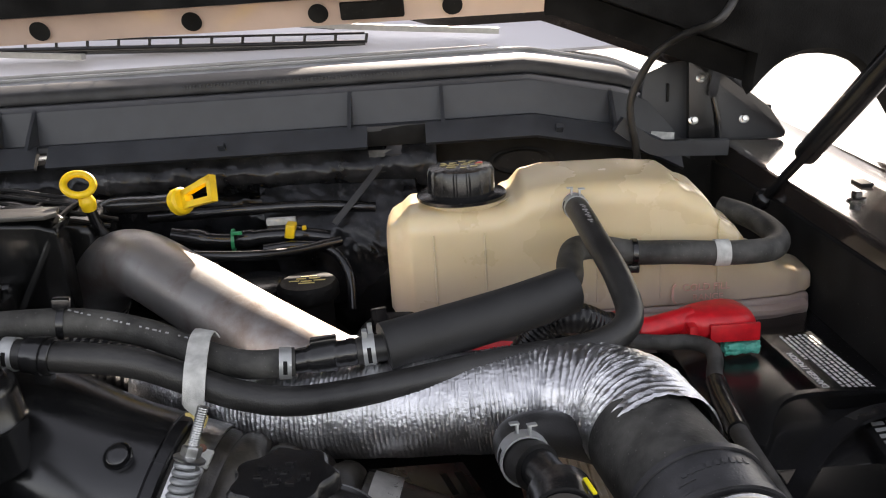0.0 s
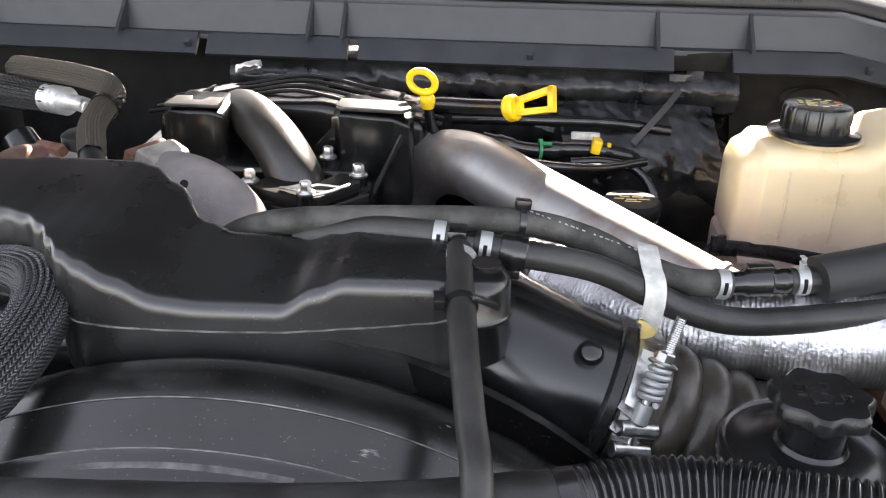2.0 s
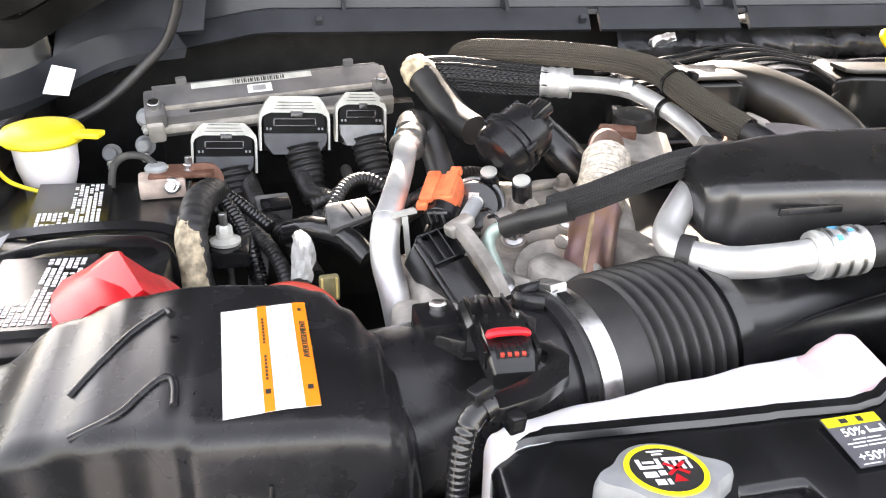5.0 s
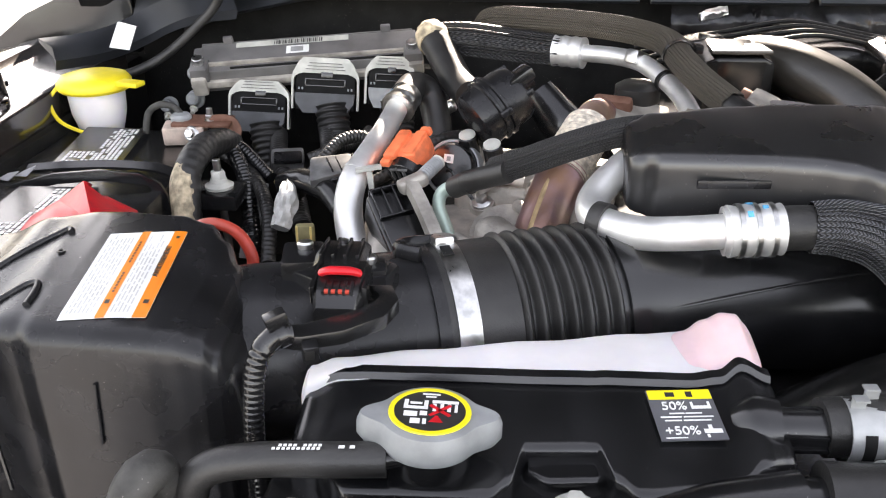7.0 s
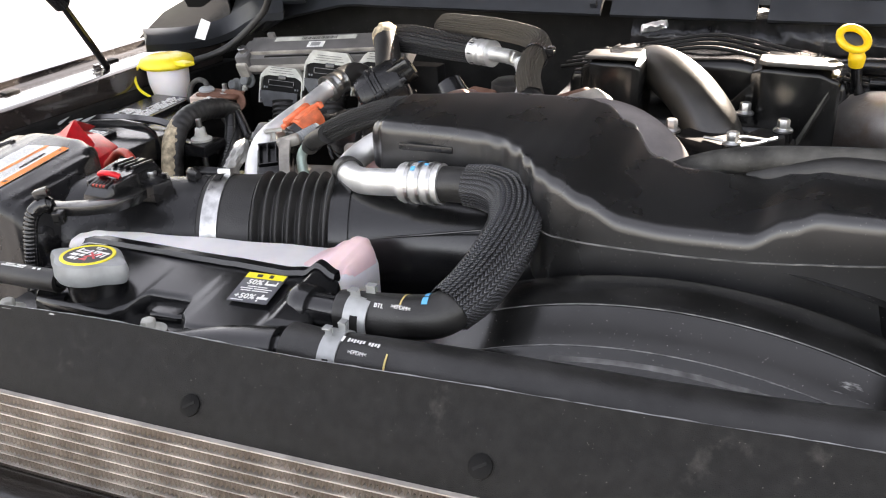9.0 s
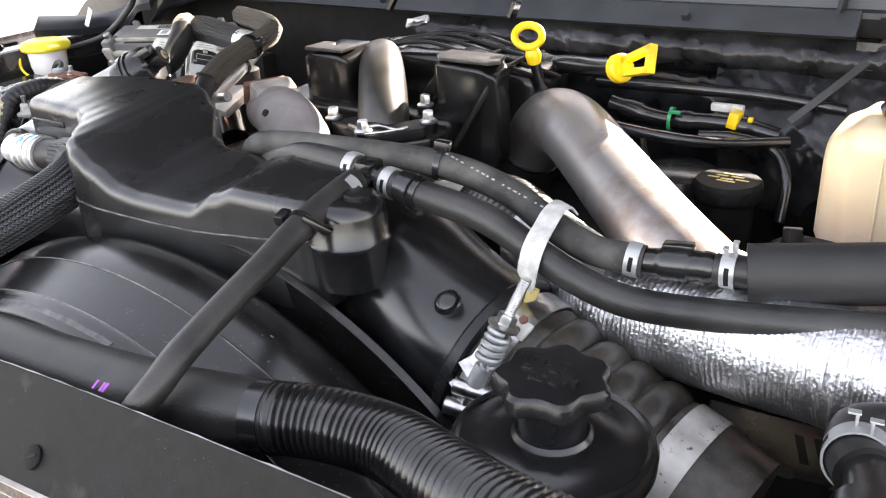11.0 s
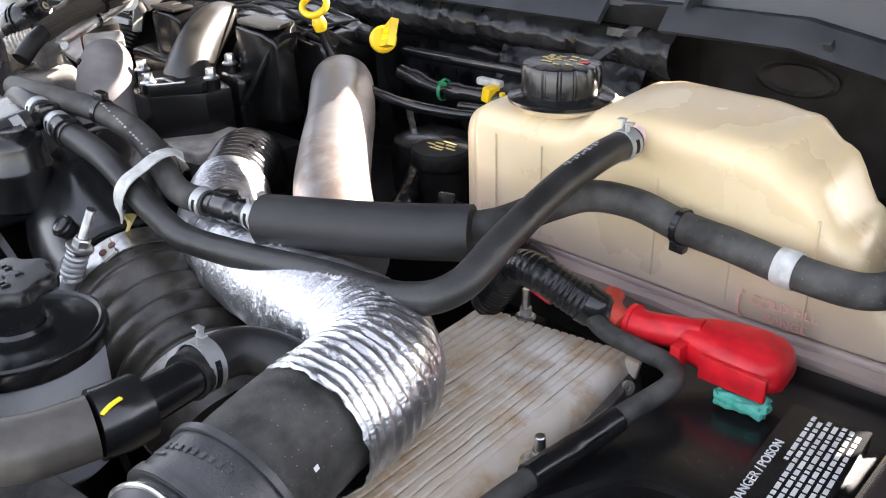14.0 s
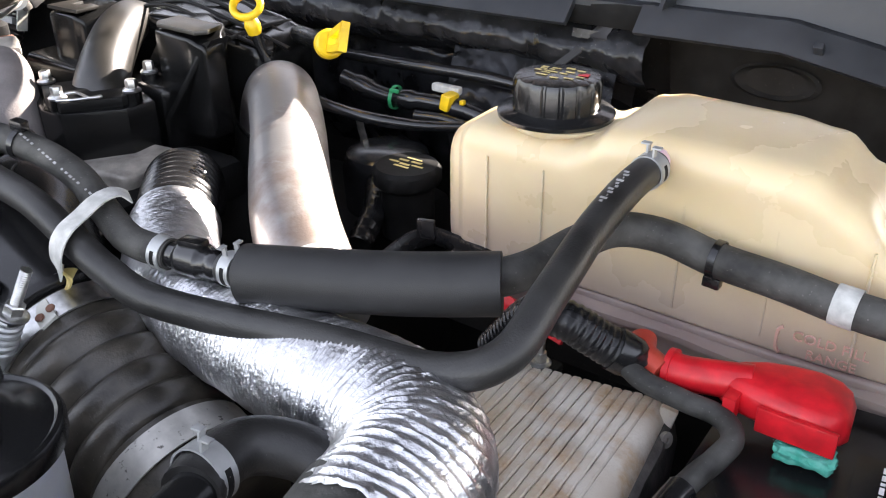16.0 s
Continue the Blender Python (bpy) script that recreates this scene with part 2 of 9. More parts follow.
def woven(name, dark, pale, strands, rough, pitch=0.0036, columns=False):
    """A braided sleeve: two crossing sets of strands laid along the sleeve's own UV (round, along in metres)."""
    m = bpy.data.materials.new(name)
    m.use_nodes = True
    n, l = m.node_tree.nodes, m.node_tree.links
    b = n["Principled BSDF"]
    uv = n.new("ShaderNodeUVMap")
    sep = n.new("ShaderNodeSeparateXYZ")
    l.new(uv.outputs[0], sep.inputs[0])

    def op(kind, a, c):
        k = n.new("ShaderNodeMath")
        k.operation = kind
        for i, v in enumerate((a, c)):
            if isinstance(v, (int, float)):
                k.inputs[i].default_value = v
            elif v is not None:
                l.new(v, k.inputs[i])
        return k.outputs[0]
    u = op('MULTIPLY', sep.outputs[0], strands * 2 * math.pi)
    v = op('MULTIPLY', sep.outputs[1], 2 * math.pi / pitch)
    one = op('SINE', op('ADD', u, v), None)
    two = op('SINE', op('SUBTRACT', u, v), None)
    high = op('MAXIMUM', one, two)
    if columns:  # herringbone columns running along the sleeve
        tri = op('ABSOLUTE', op('SUBTRACT', op('FRACT', op('MULTIPLY', sep.outputs[0], strands), None), 0.5), None)
        chev = op('SINE', op('ADD', v, op('MULTIPLY', tri, 13.0)), None)
        high = op('SUBTRACT', op('MULTIPLY', op('ADD', chev, 1.0), 0.62), op('MULTIPLY', op('POWER', op('MULTIPLY', tri, 2.0), 5.0), 1.5))
    fine = op('SINE', op('MULTIPLY', op('ADD', u, v), 3.0), None)
    fac = op('MULTIPLY', op('POWER', op('MAXIMUM', high, 0.0), 1.6), op('ADD', op('MULTIPLY', fine, 0.25), 0.75))
    mix = n.new("ShaderNodeMix")
    mix.data_type = 'RGBA'
    l.new(fac, mix.inputs[0])
    mix.inputs[6].default_value, mix.inputs[7].default_value = (*dark, 1), (*pale, 1)
    l.new(mix.outputs[2], b.inputs["Base Color"])
    b.inputs["Roughness"].default_value = rough
    bp = n.new("ShaderNodeBump")
    bp.inputs["Strength"].default_value, bp.inputs["Distance"].default_value = 0.65, 0.0010
    l.new(high, bp.inputs["Height"])
    l.new(bp.outputs[0], b.inputs["Normal"])
    return m


BRAID = woven("braided_sleeve", (0.004, 0.004, 0.0045), (0.110, 0.114, 0.126), 30, 0.32, 0.0032, True)
BRAIDRIB = woven("ribbed_braided_sleeve", (0.003, 0.003, 0.0033), (0.024, 0.024, 0.025), 24, 0.34, 0.0060, True)
# Dusty strands, coloured lighter again for the sun on the hose's top.
BRAIDTAN = woven("dusty_sunlit_braid", (0.022, 0.019, 0.016), (0.17, 0.145, 0.11), 46, 0.6, 0.0022)
BRAIDFINE = woven("fine_braided_sleeve", (0.008, 0.008, 0.008), (0.045, 0.045, 0.047), 44, 0.45, 0.0022)
TANCLOTH = mat("tan_frayed_tape", (0.42, 0.35, 0.24), 0.8, var=0.4, scale=120, bump=0.8)
ECM = mat("dull_aluminium_case", (0.165, 0.16, 0.158), 0.5, 0.4, var=0.15, scale=30, bump=0.15)
WORN_GLINT = mat("worn_glint_edge", (0.10, 0.099, 0.097), 0.5, var=0.5, scale=90)
TUBES = mat("dull_tube_aluminium", (0.46, 0.425, 0.39), 0.45, 0.5, var=0.25, scale=40, bump=0.2)
LATCH = mat("pale_grey_latch", (0.46, 0.46, 0.42), 0.5, var=0.12, scale=60)
REDCABLE = mat("red_cable", (0.45, 0.05, 0.03), 0.45, var=0.2)


# ---- mesh helpers ----
ORIGIN = {}


def thing(name, at, label, category, group="", kind=""):
    ob = new(name)
    ob.location = at
    ob.empty_display_size = 0.02
    ORIGIN[ob.name] = Vector(at)
    return tagged(ob, label, category, group, kind)


def part(name, bm, material, parent=None, label="", smooth=True):
    """Links a bmesh in world places as one mesh object under parent."""
    bmesh.ops.recalc_face_normals(bm, faces=bm.faces)
    me = bpy.data.meshes.new(name)
    bm.to_mesh(me)
    bm.free()
    me.materials.append(material)
    for p in me.polygons:
        p.use_smooth = smooth
    if smooth:
        me.set_sharp_from_angle(angle=radians(38))
    ob = new(name, me)
    o = Vector((0, 0, 0))
    if parent:
        o = ORIGIN[parent.name]
        ob.parent = parent
    me.transform(Matrix.Translation(-o))
    ORIGIN[ob.name] = o
    return tagged(ob, label) if label else ob


def setting(name, bm, material, label, category, smooth=True):
    return tagged(part(name, bm, material, None, "", smooth), label, category, "", "structure")


def lone(name, bm, material, label, category, group="", smooth=True):
    """A thing of one mesh, with its origin in its own middle."""
    c = sum((v.co for v in bm.verts), Vector()) / max(1, len(bm.verts))
    ob = part(name, bm, material, None, "", smooth)
    ob.data.transform(Matrix.Translation(-c))
    ob.location = c
    ORIGIN[ob.name] = c
    return tagged(ob, label, category, group)


def spline(pts, step=0.004):
    """Even steps along a smooth curve through pts."""
    P = [Vector(p) for p in pts]
    if len(P) == 2:
        n = max(2, int((P[1] - P[0]).length / step))
        return [P[0].lerp(P[1], i / n) for i in range(n + 1)], [i / n for i in range(n + 1)]
    Q = [2 * P[0] - P[1]] + P + [2 * P[-1] - P[-2]]
    out, us = [], []
    for i in range(len(P) - 1):
        a, b, c, d = Q[i:i + 4]
        n = max(2, int((c - b).length / step))
        for j in range(n):
            t = j / n
            out.append(0.5 * (2 * b + (c - a) * t + (2 * a - 5 * b + 4 * c - d) * t * t + (3 * b - a - 3 * c + d) * t ** 3))
            us.append(i + t)
    return out + [P[-1]], us + [len(P) - 1.0]


def tube(pts, r, step=0.004, seg=20, prof=None, cap=True, bm=None, squash=None, rough=0.0):
    """Sweeps a ring along a smooth curve; r: one radius or one for each point; prof(s): a factor by the way along."""
    bm = bm or bmesh.new()
    line, us = spline(pts, step)
    rs = [r] * len(pts) if isinstance(r, (int, float)) else list(r)
    up, s, rings = None, 0.0, []
    for i, p in enumerate(line):
        t = (line[min(i + 1, len(line) - 1)] - line[max(i - 1, 0)]).normalized()
        if up is None:
            up = Vector((0, 0, 1)) if abs(t.z) < 0.9 else Vector((1, 0, 0))
        up = (up - t * up.dot(t)).normalized()
        side = t.cross(up)
        if i:
            s += (p - line[i - 1]).length
        k = min(int(us[i]), len(rs) - 2) if len(rs) > 1 else 0
        f = us[i] - k
        rad = rs[k] * (1 - f) + rs[min(k + 1, len(rs) - 1)] * f
        if prof:
            rad *= prof(s)
        ring = []
        for j in range(seg):
            a = 2 * math.pi * j / seg
            q = rad * (1 + (rough * noise.noise((p * 90) + Vector((math.cos(a) * 3, math.sin(a) * 3, 0))) if rough else 0))
            sx, sy = squash or (1, 1)
            ring.append(bm.verts.new(p + side * (q * sx * math.cos(a)) + up * (q * sy * math.sin(a))))
        rings.append(ring)
    for a, b in zip(rings, rings[1:]):
        for j in range(seg):
            bm.faces.new((a[j], a[(j + 1) % seg], b[(j + 1) % seg], b[j]))
    if cap:
        bm.faces.new(rings[0])
        bm.faces.new(rings[-1])
    return bm


def ribbed(pitch, depth):
    return lambda s: 1 + depth * math.cos(2 * math.pi * s / pitch)


def rbox(c, size, bevel=0.003, rot=(0, 0, 0), bm=None, seg=2):
    """A box with rounded edges."""
    b2 = bmesh.new()
    bmesh.ops.create_cube(b2, size=1.0)
    bmesh.ops.scale(b2, vec=size, verts=b2.verts)
    if bevel:
        bmesh.ops.bevel(b2, geom=b2.edges, offset=min(bevel, min(size) * 0.45), segments=seg, profile=0.6, affect='EDGES')
    bmesh.ops.transform(b2, matrix=pose(*c, *rot), verts=b2.verts)
    return join(bm, b2) if bm else b2


def join(bm, b2):
    me = bpy.data.meshes.new("tmp")
    b2.to_mesh(me)
    b2.free()
    bm.from_mesh(me)
    bpy.data.meshes.remove(me)
    return bm


def lathe(profile, m, seg=32, bm=None, lobes=None, arc=(0, 2 * math.pi), close=True):
    """Turns (radius, height) pairs round the z of the pose m; lobes(angle, i): a factor for the radius."""
    b2 = bmesh.new()
    rings, full = [], abs(arc[1] - arc[0] - 2 * math.pi) < 1e-6
    n = seg if full else seg + 1
    for i, (r, z) in enumerate(profile):
        ring = []
        for j in range(n):
            a = arc[0] + (arc[1] - arc[0]) * j / seg
            f = lobes(a, i) if lobes else 1
            ring.append(b2.verts.new((r * f * math.cos(a), r * f * math.sin(a), z)))
        rings.append(ring)
    for a, b in zip(rings, rings[1:]):
        for j in range(seg):
            b2.faces.new((a[j], a[(j + 1) % n], b[(j + 1) % n], b[j]))
    if full and close:
        b2.faces.new(rings[0])
        b2.faces.new(rings[-1])
    bmesh.ops.transform(b2, matrix=m, verts=b2.verts)
    return join(bm, b2) if bm else b2


def along(p, q, roll=0.0):
    """The pose at p whose z points to q."""
    d = Vector(q) - Vector(p)
    return Matrix.Translation(p) @ d.to_track_quat('Z', 'Y').to_matrix().to_4x4() @ pose(0, 0, 0, 0, 0, roll)


def rod(p, q, r, bm=None, seg=16, bevel=0.0006):
    h = (Vector(q) - Vector(p)).length
    b = min(bevel, r * 0.4, h * 0.3)
    return lathe([(r - b, 0), (r, b), (r, h - b), (r - b, h)], along(p, q), seg, bm)


def fillet(poly, radii, n=4):
    """A 2D outline with rounded corners."""
    out = []
    for i, p in enumerate(poly):
        a, b, c = Vector(poly[i - 1]), Vector(p), Vector(poly[(i + 1) % len(poly)])
        r = radii[i] if isinstance(radii, (list, tuple)) else radii
        r = min(r, (a - b).length * 0.48, (c - b).length * 0.48)
        s, e = b + (a - b).normalized() * r, b + (c - b).normalized() * r
        for j in range(n + 1):
            t = j / n
            out.append((1 - t) ** 2 * s + 2 * t * (1 - t) * b + t * t * e)
    return out


def loft(sections, bm=None, caps=True):
    """Joins outlines of equal count into a closed skin."""
    bm = bm or bmesh.new()
    rings = [[bm.verts.new(p) for p in s] for s in sections]
    n = len(rings[0])
    for a, b in zip(rings, rings[1:]):
        for j in range(n):
            bm.faces.new((a[j], a[(j + 1) % n], b[(j + 1) % n], b[j]))
    if caps:
        bm.faces.new(rings[0])
        bm.faces.new(rings[-1])
    return bm


def smoothrows(rows, n=5):
    """More rows between the given ones, eased."""
    out = []
    for a, b in zip(rows, rows[1:]):
        for j in range(n):
            t = j / n
            e = t * t * (3 - 2 * t)
            out.append([a[0] + (b[0] - a[0]) * t] + [u + (v - u) * e for u, v in zip(a[1:], b[1:])])
    return out + [list(rows[-1])]


def xloft(rows, r=0.01, n=5, endcap=0.006):
    """A body along x. Rows: x, y front, y back, z top front, z top back, z bottom."""
    rr = smoothrows(rows, n)
    secs = []
    def sec(x, yf, yb, zf, zb, z0, k):
        cy, cz = (yf + yb) / 2, (zf + z0) / 2
        poly = [(yf, z0), (yf, zf), (yb, zb), (yb, z0)]
        poly = [(cy + (y - cy) * k, cz + (z - cz) * k) for y, z in poly]
        return [Vector((x, y, z)) for y, z in fillet(poly, [0.003, r, r, 0.003], 5)]
    f = rr[0]
    secs.append(sec(f[0] - endcap, *f[1:], 0.80))
    secs.append(sec(f[0] - endcap * 0.6, *f[1:], 0.93))
    for q in rr:
        secs.append(sec(*q, 1.0))
    f = rr[-1]
    secs.append(sec(f[0] + endcap * 0.6, *f[1:], 0.93))
    secs.append(sec(f[0] + endcap, *f[1:], 0.80))
    return loft(secs)


def prism(outline, z0, z1, m=None, bevel=0.002, bm=None):
    """A flat outline pulled up from z0 to z1, with rounded rims."""
    b2 = bmesh.new()
    vs = [b2.verts.new((x, y, z0)) for x, y in outline]
    f = b2.faces.new(vs)
    g = bmesh.ops.extrude_face_region(b2, geom=[f])
    bmesh.ops.translate(b2, vec=(0, 0, z1 - z0), verts=[v for v in g["geom"] if isinstance(v, bmesh.types.BMVert)])
    if bevel:
        rims = [e for e in b2.edges if abs(e.verts[0].co.z - e.verts[1].co.z) < 1e-7]
        bmesh.ops.bevel(b2, geom=rims, offset=bevel, segments=2, profile=0.6, affect='EDGES')
    if m is not None:
        bmesh.ops.transform(b2, matrix=m, verts=b2.verts)
    return join(bm, b2) if bm else b2


def strip(pts, width, thick, normal=(0, 0, 1), bm=None, step=0.004):
    """A flat band along a curve; width across, thick along the normal."""
    line, _ = spline(pts, step)
    nrm = Vector(normal)
    secs = []
    for i, p in enumerate(line):
        t = (line[min(i + 1, len(line) - 1)] - line[max(i - 1, 0)]).normalized()
        side = t.cross(nrm).normalized()
        u = side.cross(t).normalized()
        w, h = side * width / 2, u * thick / 2
        secs.append([p - w - h, p + w - h, p + w + h, p - w + h])
    return loft(secs, bm)


def patch(a, b, c, d, thick=0.0008, bm=None, n=1):
    """A thin plate on four corners, in order."""
    a, b, c, d = map(Vector, (a, b, c, d))
    nrm = (b - a).cross(d - a).normalized()
    if nrm.z < 0:
        nrm = -nrm
    h = nrm * thick
    bm = bm or bmesh.new()
    lo = [bm.verts.new(p) for p in (a, b, c, d)]
    hi = [bm.verts.new(p + h) for p in (a, b, c, d)]
    bm.faces.new(lo)
    bm.faces.new(hi)
    for i in range(4):
        bm.faces.new((lo[i], lo[(i + 1) % 4], hi[(i + 1) % 4], hi[i]))
    return bm


def on(a, b, c, d, u, v, lift=0.0):
    """A place on the plate of four corners: u from a to b, v from a to d."""
    a, b, c, d = map(Vector, (a, b, c, d))
    nrm = (b - a).cross(d - a).normalized()
    if nrm.z < 0:
        nrm = -nrm
    return a.lerp(b, u).lerp(d.lerp(c, u), v) + nrm * lift


def bars(quad, rows, material, parent, name="writing", lift=0.001, bm=None):
    """Lines of writing that cannot be read, as plain bars: rows of (u0, u1, v0, v1)."""
    bm = bmesh.new()
    for u0, u1, v0, v1 in rows:
        patch(on(*quad, u0, v0, lift), on(*quad, u1, v0, lift), on(*quad, u1, v1, lift), on(*quad, u0, v1, lift), 0.0002, bm)
    ob = part(name, bm, material, parent, "", False)
    return tagged(ob, "", "", "", "stuff") if len(rows) > 5 else ob


def words(text, m, size, material, parent, name="writing", thick=0.0003):
    """Lettering in the built-in font, flat in the x and y of the pose m."""
    cu = bpy.data.curves.new("tmp", 'FONT')
    cu.body, cu.size, cu.extrude = text, size, thick
    cu.align_x, cu.align_y = 'CENTER', 'CENTER'
    ob = bpy.data.objects.new("tmp", cu)
    scene.collection.objects.link(ob)
    me = bpy.data.meshes.new_from_object(ob.evaluated_get(bpy.context.evaluated_depsgraph_get()))
    bpy.data.objects.remove(ob)
    bpy.data.curves.remove(cu)
    bm = bmesh.new()
    bm.from_mesh(me)
    bpy.data.meshes.remove(me)
    bmesh.ops.transform(bm, matrix=m, verts=bm.verts)
    return part(name, bm, material, parent, "", False)


def frame_on(a, b, d):
    """The pose whose x runs from a to b, with y towards d."""
    a, b, d = map(Vector, (a, b, d))
    x = (b - a).normalized()
    z = x.cross(d - a).normalized()
    y = z.cross(x)
    m = Matrix((x, y, z)).transposed().to_4x4()
    m.translation = a
    return m


def hexbolt(p, q, r, h, bm=None):
    """A flanged hexagon head on p, pointing to q."""
    m = along(p, q)
    bm = lathe([(r * 1.55, 0), (r * 1.6, h * 0.15), (r * 1.25, h * 0.3)], m, 20, bm)
    return lathe([(r, h * 0.25), (r, h * 0.9), (r * 0.85, h)], m, 6, bm)


def arcband(p, q, r, width, a0, a1, thick=0.0004, seg=14):
    """A piece of band on a hose, from the angle a0 to a1 in degrees."""
    w = width / 2
    return lathe([(r, -w), (r + thick, -w), (r + thick, w), (r, w), (r, -w)], along(p, q), seg, None, None, (radians(a0), radians(a1)), False)


def ringband(p, q, r, width, thick=0.0012, seg=28):
    """A band round a hose, centred on p, its axis towards q."""
    m = along(p, q)
    w = width / 2
    return lathe([(r, -w), (r + thick, -w), (r + thick, w), (r, w), (r, -w)], m, seg, None, None, (0, 2 * math.pi), False)


# ---- setting: ground, bay, body ----
bm = bmesh.new()
bmesh.ops.create_grid(bm, x_segments=8, y_segments=8, size=400.0)
setting("ground", bm, CONCRETE, "pale sunlit concrete ground under the truck", "ground")

MID = -0.53     # the truck's middle line


def box_between(x0, x1, y0, y1, z0, z1, bevel=0.004):
    return rbox(((x0 + x1) / 2, (y0 + y1) / 2, (z0 + z1) / 2), (x1 - x0, y1 - y0, z1 - z0), bevel)


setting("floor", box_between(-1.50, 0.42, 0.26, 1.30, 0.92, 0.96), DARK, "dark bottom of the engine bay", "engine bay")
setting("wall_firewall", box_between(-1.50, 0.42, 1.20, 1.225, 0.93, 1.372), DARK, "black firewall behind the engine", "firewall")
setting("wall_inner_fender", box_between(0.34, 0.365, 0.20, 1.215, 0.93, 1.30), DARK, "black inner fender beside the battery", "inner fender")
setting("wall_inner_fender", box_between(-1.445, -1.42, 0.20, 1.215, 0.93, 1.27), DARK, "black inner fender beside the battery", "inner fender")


# plain lower body that carries the bay, closed down to the ground
setting("wall_lower_front", box_between(-1.50, 0.42, 0.26, 0.30, 0.0, 0.919), DARK, "plain dark lower front of the truck", "body")
setting("wall_lower_rear", box_between(-1.50, 0.42, 1.26, 1.30, 0.0, 0.919), DARK, "plain dark lower rear of the bay", "body")
setting("wall_lower_side", box_between(0.58, 0.60, 0.14, 1.31, 0.0, 1.066), PAINT, "plain painted lower side of the truck", "body")
setting("wall_lower_side", box_between(-1.66, -1.64, 0.14, 1.31, 0.0, 1.036), PAINT, "plain painted lower side of the truck", "body")
setting("wall_lower_side", box_between(0.381, 0.419, 0.30, 1.26, 0.0, 0.919), DARK, "plain dark inner side under the bay", "body")
setting("wall_lower_side", box_between(-1.499, -1.461, 0.30, 1.26, 0.0, 0.919), DARK, "plain dark inner side under the bay", "body")


def fender(side, x0, z0, rear):
    """A front fender: a flat bolted ledge along the bay, then the rounded outer skin."""
    t = thing("front_fender", (x0, 0.7, z0), "glossy dark bronze painted front fender of the truck", "fender", "front fenders")
    secs = []
    for y in (0.12, 0.3, 0.5, 0.7, 0.9, 0.96, rear):
        lift = 0.025 * (y - 0.7)
        prof = [(0.0, -0.06), (0.0, -0.002), (0.0005, 0.003), (0.004, 0.0058), (0.012, 0.006), (0.018, 0.0058), (0.094, 0.0024), (0.10, 0.002), (0.104, 0.005), (0.108, 0.012), (0.114, 0.0135), (0.17, 0.0), (0.23, -0.06), (0.26, -0.25), (0.25, -0.25)]
        secs.append([Vector((x0 + side * px, y, z0 + pz + lift)) for px, pz in prof])
    b = loft(secs, None, True)
    part("skin", b, PAINT, t)
    for y in (0.36, 0.62, 0.88):
        part("bolt", hexbolt((x0 + side * 0.04, y, z0 + 0.006 + 0.025 * (y - 0.7)), (x0 + side * 0.04, y, z0 + 1), 0.006, 0.009), PAINT, t)
    for y in (0.48, 0.75, 0.94):
        part("slot", rbox((x0 + side * 0.075, y, z0 + 0.005 + 0.025 * (y - 0.7)), (0.014, 0.024, 0.0035), 0.001), DARK, t, "dark slot")
    return t


fender(1, 0.345, 1.315, 1.32)
fender(-1, -1.405, 1.285, 1.12)


# cowl panel: one moulded section swept across the bay, dropping at both ends
def cowl_at(x):
    d = abs(x - MID)
    drop = -0.22 * max(0.0, d - 0.62) - 0.9 * max(0.0, d - 0.74) ** 1.5
    bow = 0.10 * max(0.0, d - 0.62) + 0.012 * (d / 0.6) ** 2
    return bow, drop


def sweep_x(poly, x0, x1, n, bend=cowl_at, bm=None):
    secs = []
    for i in range(n + 1):
        x = x0 + (x1 - x0) * i / n
        dy, dz = bend(x)
        secs.append([Vector((x, y + dy, z + dz)) for y, z in poly])
    return loft(secs, bm)


cowl = thing("windscreen_cowl", (MID, 1.16, 1.40), "grey moulded plastic cowl panel with upright ribs", "cowl panel")
part("face", sweep_x([(1.122, 1.388), (1.14, 1.389), (1.150, 1.430), (1.158, 1.436), (1.20, 1.438), (1.20, 1.432), (1.162, 1.430), (1.156, 1.424), (1.146, 1.384), (1.122, 1.382)], -1.38, 0.30, 56), COWL_GREY, cowl)
for a, b in ((-1.33, -0.742), (-0.728, -0.541), (-0.527, -0.124), (-0.05, 0.285)):
    part("lip", sweep_x([(1.100, 1.367), (1.121, 1.390), (1.128, 1.390), (1.128, 1.385), (1.106, 1.363)], a, b, 24), COWL_GREY, cowl)
part("seal", sweep_x(fillet([(1.168, 1.437), (1.170, 1.452), (1.195, 1.462), (1.215, 1.455), (1.215, 1.437)], 0.006, 3), -1.36, 0.28, 50), SEAL, cowl, "black rubber hood seal")
# Sun glare along this edge is put into its pale colour.
part("upper_edge", sweep_x([(1.215, 1.45), (1.235, 1.4615), (1.29, 1.4620), (1.29, 1.454), (1.238, 1.453), (1.215, 1.44)], -1.40, 0.32, 50), PALE_GREY, cowl, "upper edge, sun glare put in as pale grey")
# Grey beads added in place of the two glint lines on the trim.
GLINT = mat("glint_grey_trim", (0.30, 0.30, 0.30), 0.22, var=0.1, scale=20, bump=0.0, spec=0.8)
for by, bz in ((1.237, 1.4630), (1.276, 1.4645)):
    part("glint_bead", tube([(x, by + cowl_at(x)[0], bz + cowl_at(x)[1]) for x in [-1.38 + 0.04 * i for i in range(43)]], 0.0030, 0.02, 10), GLINT, cowl, "added glossy bead standing for a glint line")
# Unseen panel added behind the cowl to keep sun off the battery.
for xa, xb in ((-1.46, -1.10),):
    part("sun_block_panel", box_between(xa, xb, 1.222, 1.240, 1.28, 1.51, 0.004), PLASTIC, cowl, "added black panel that keeps sun off the left battery")
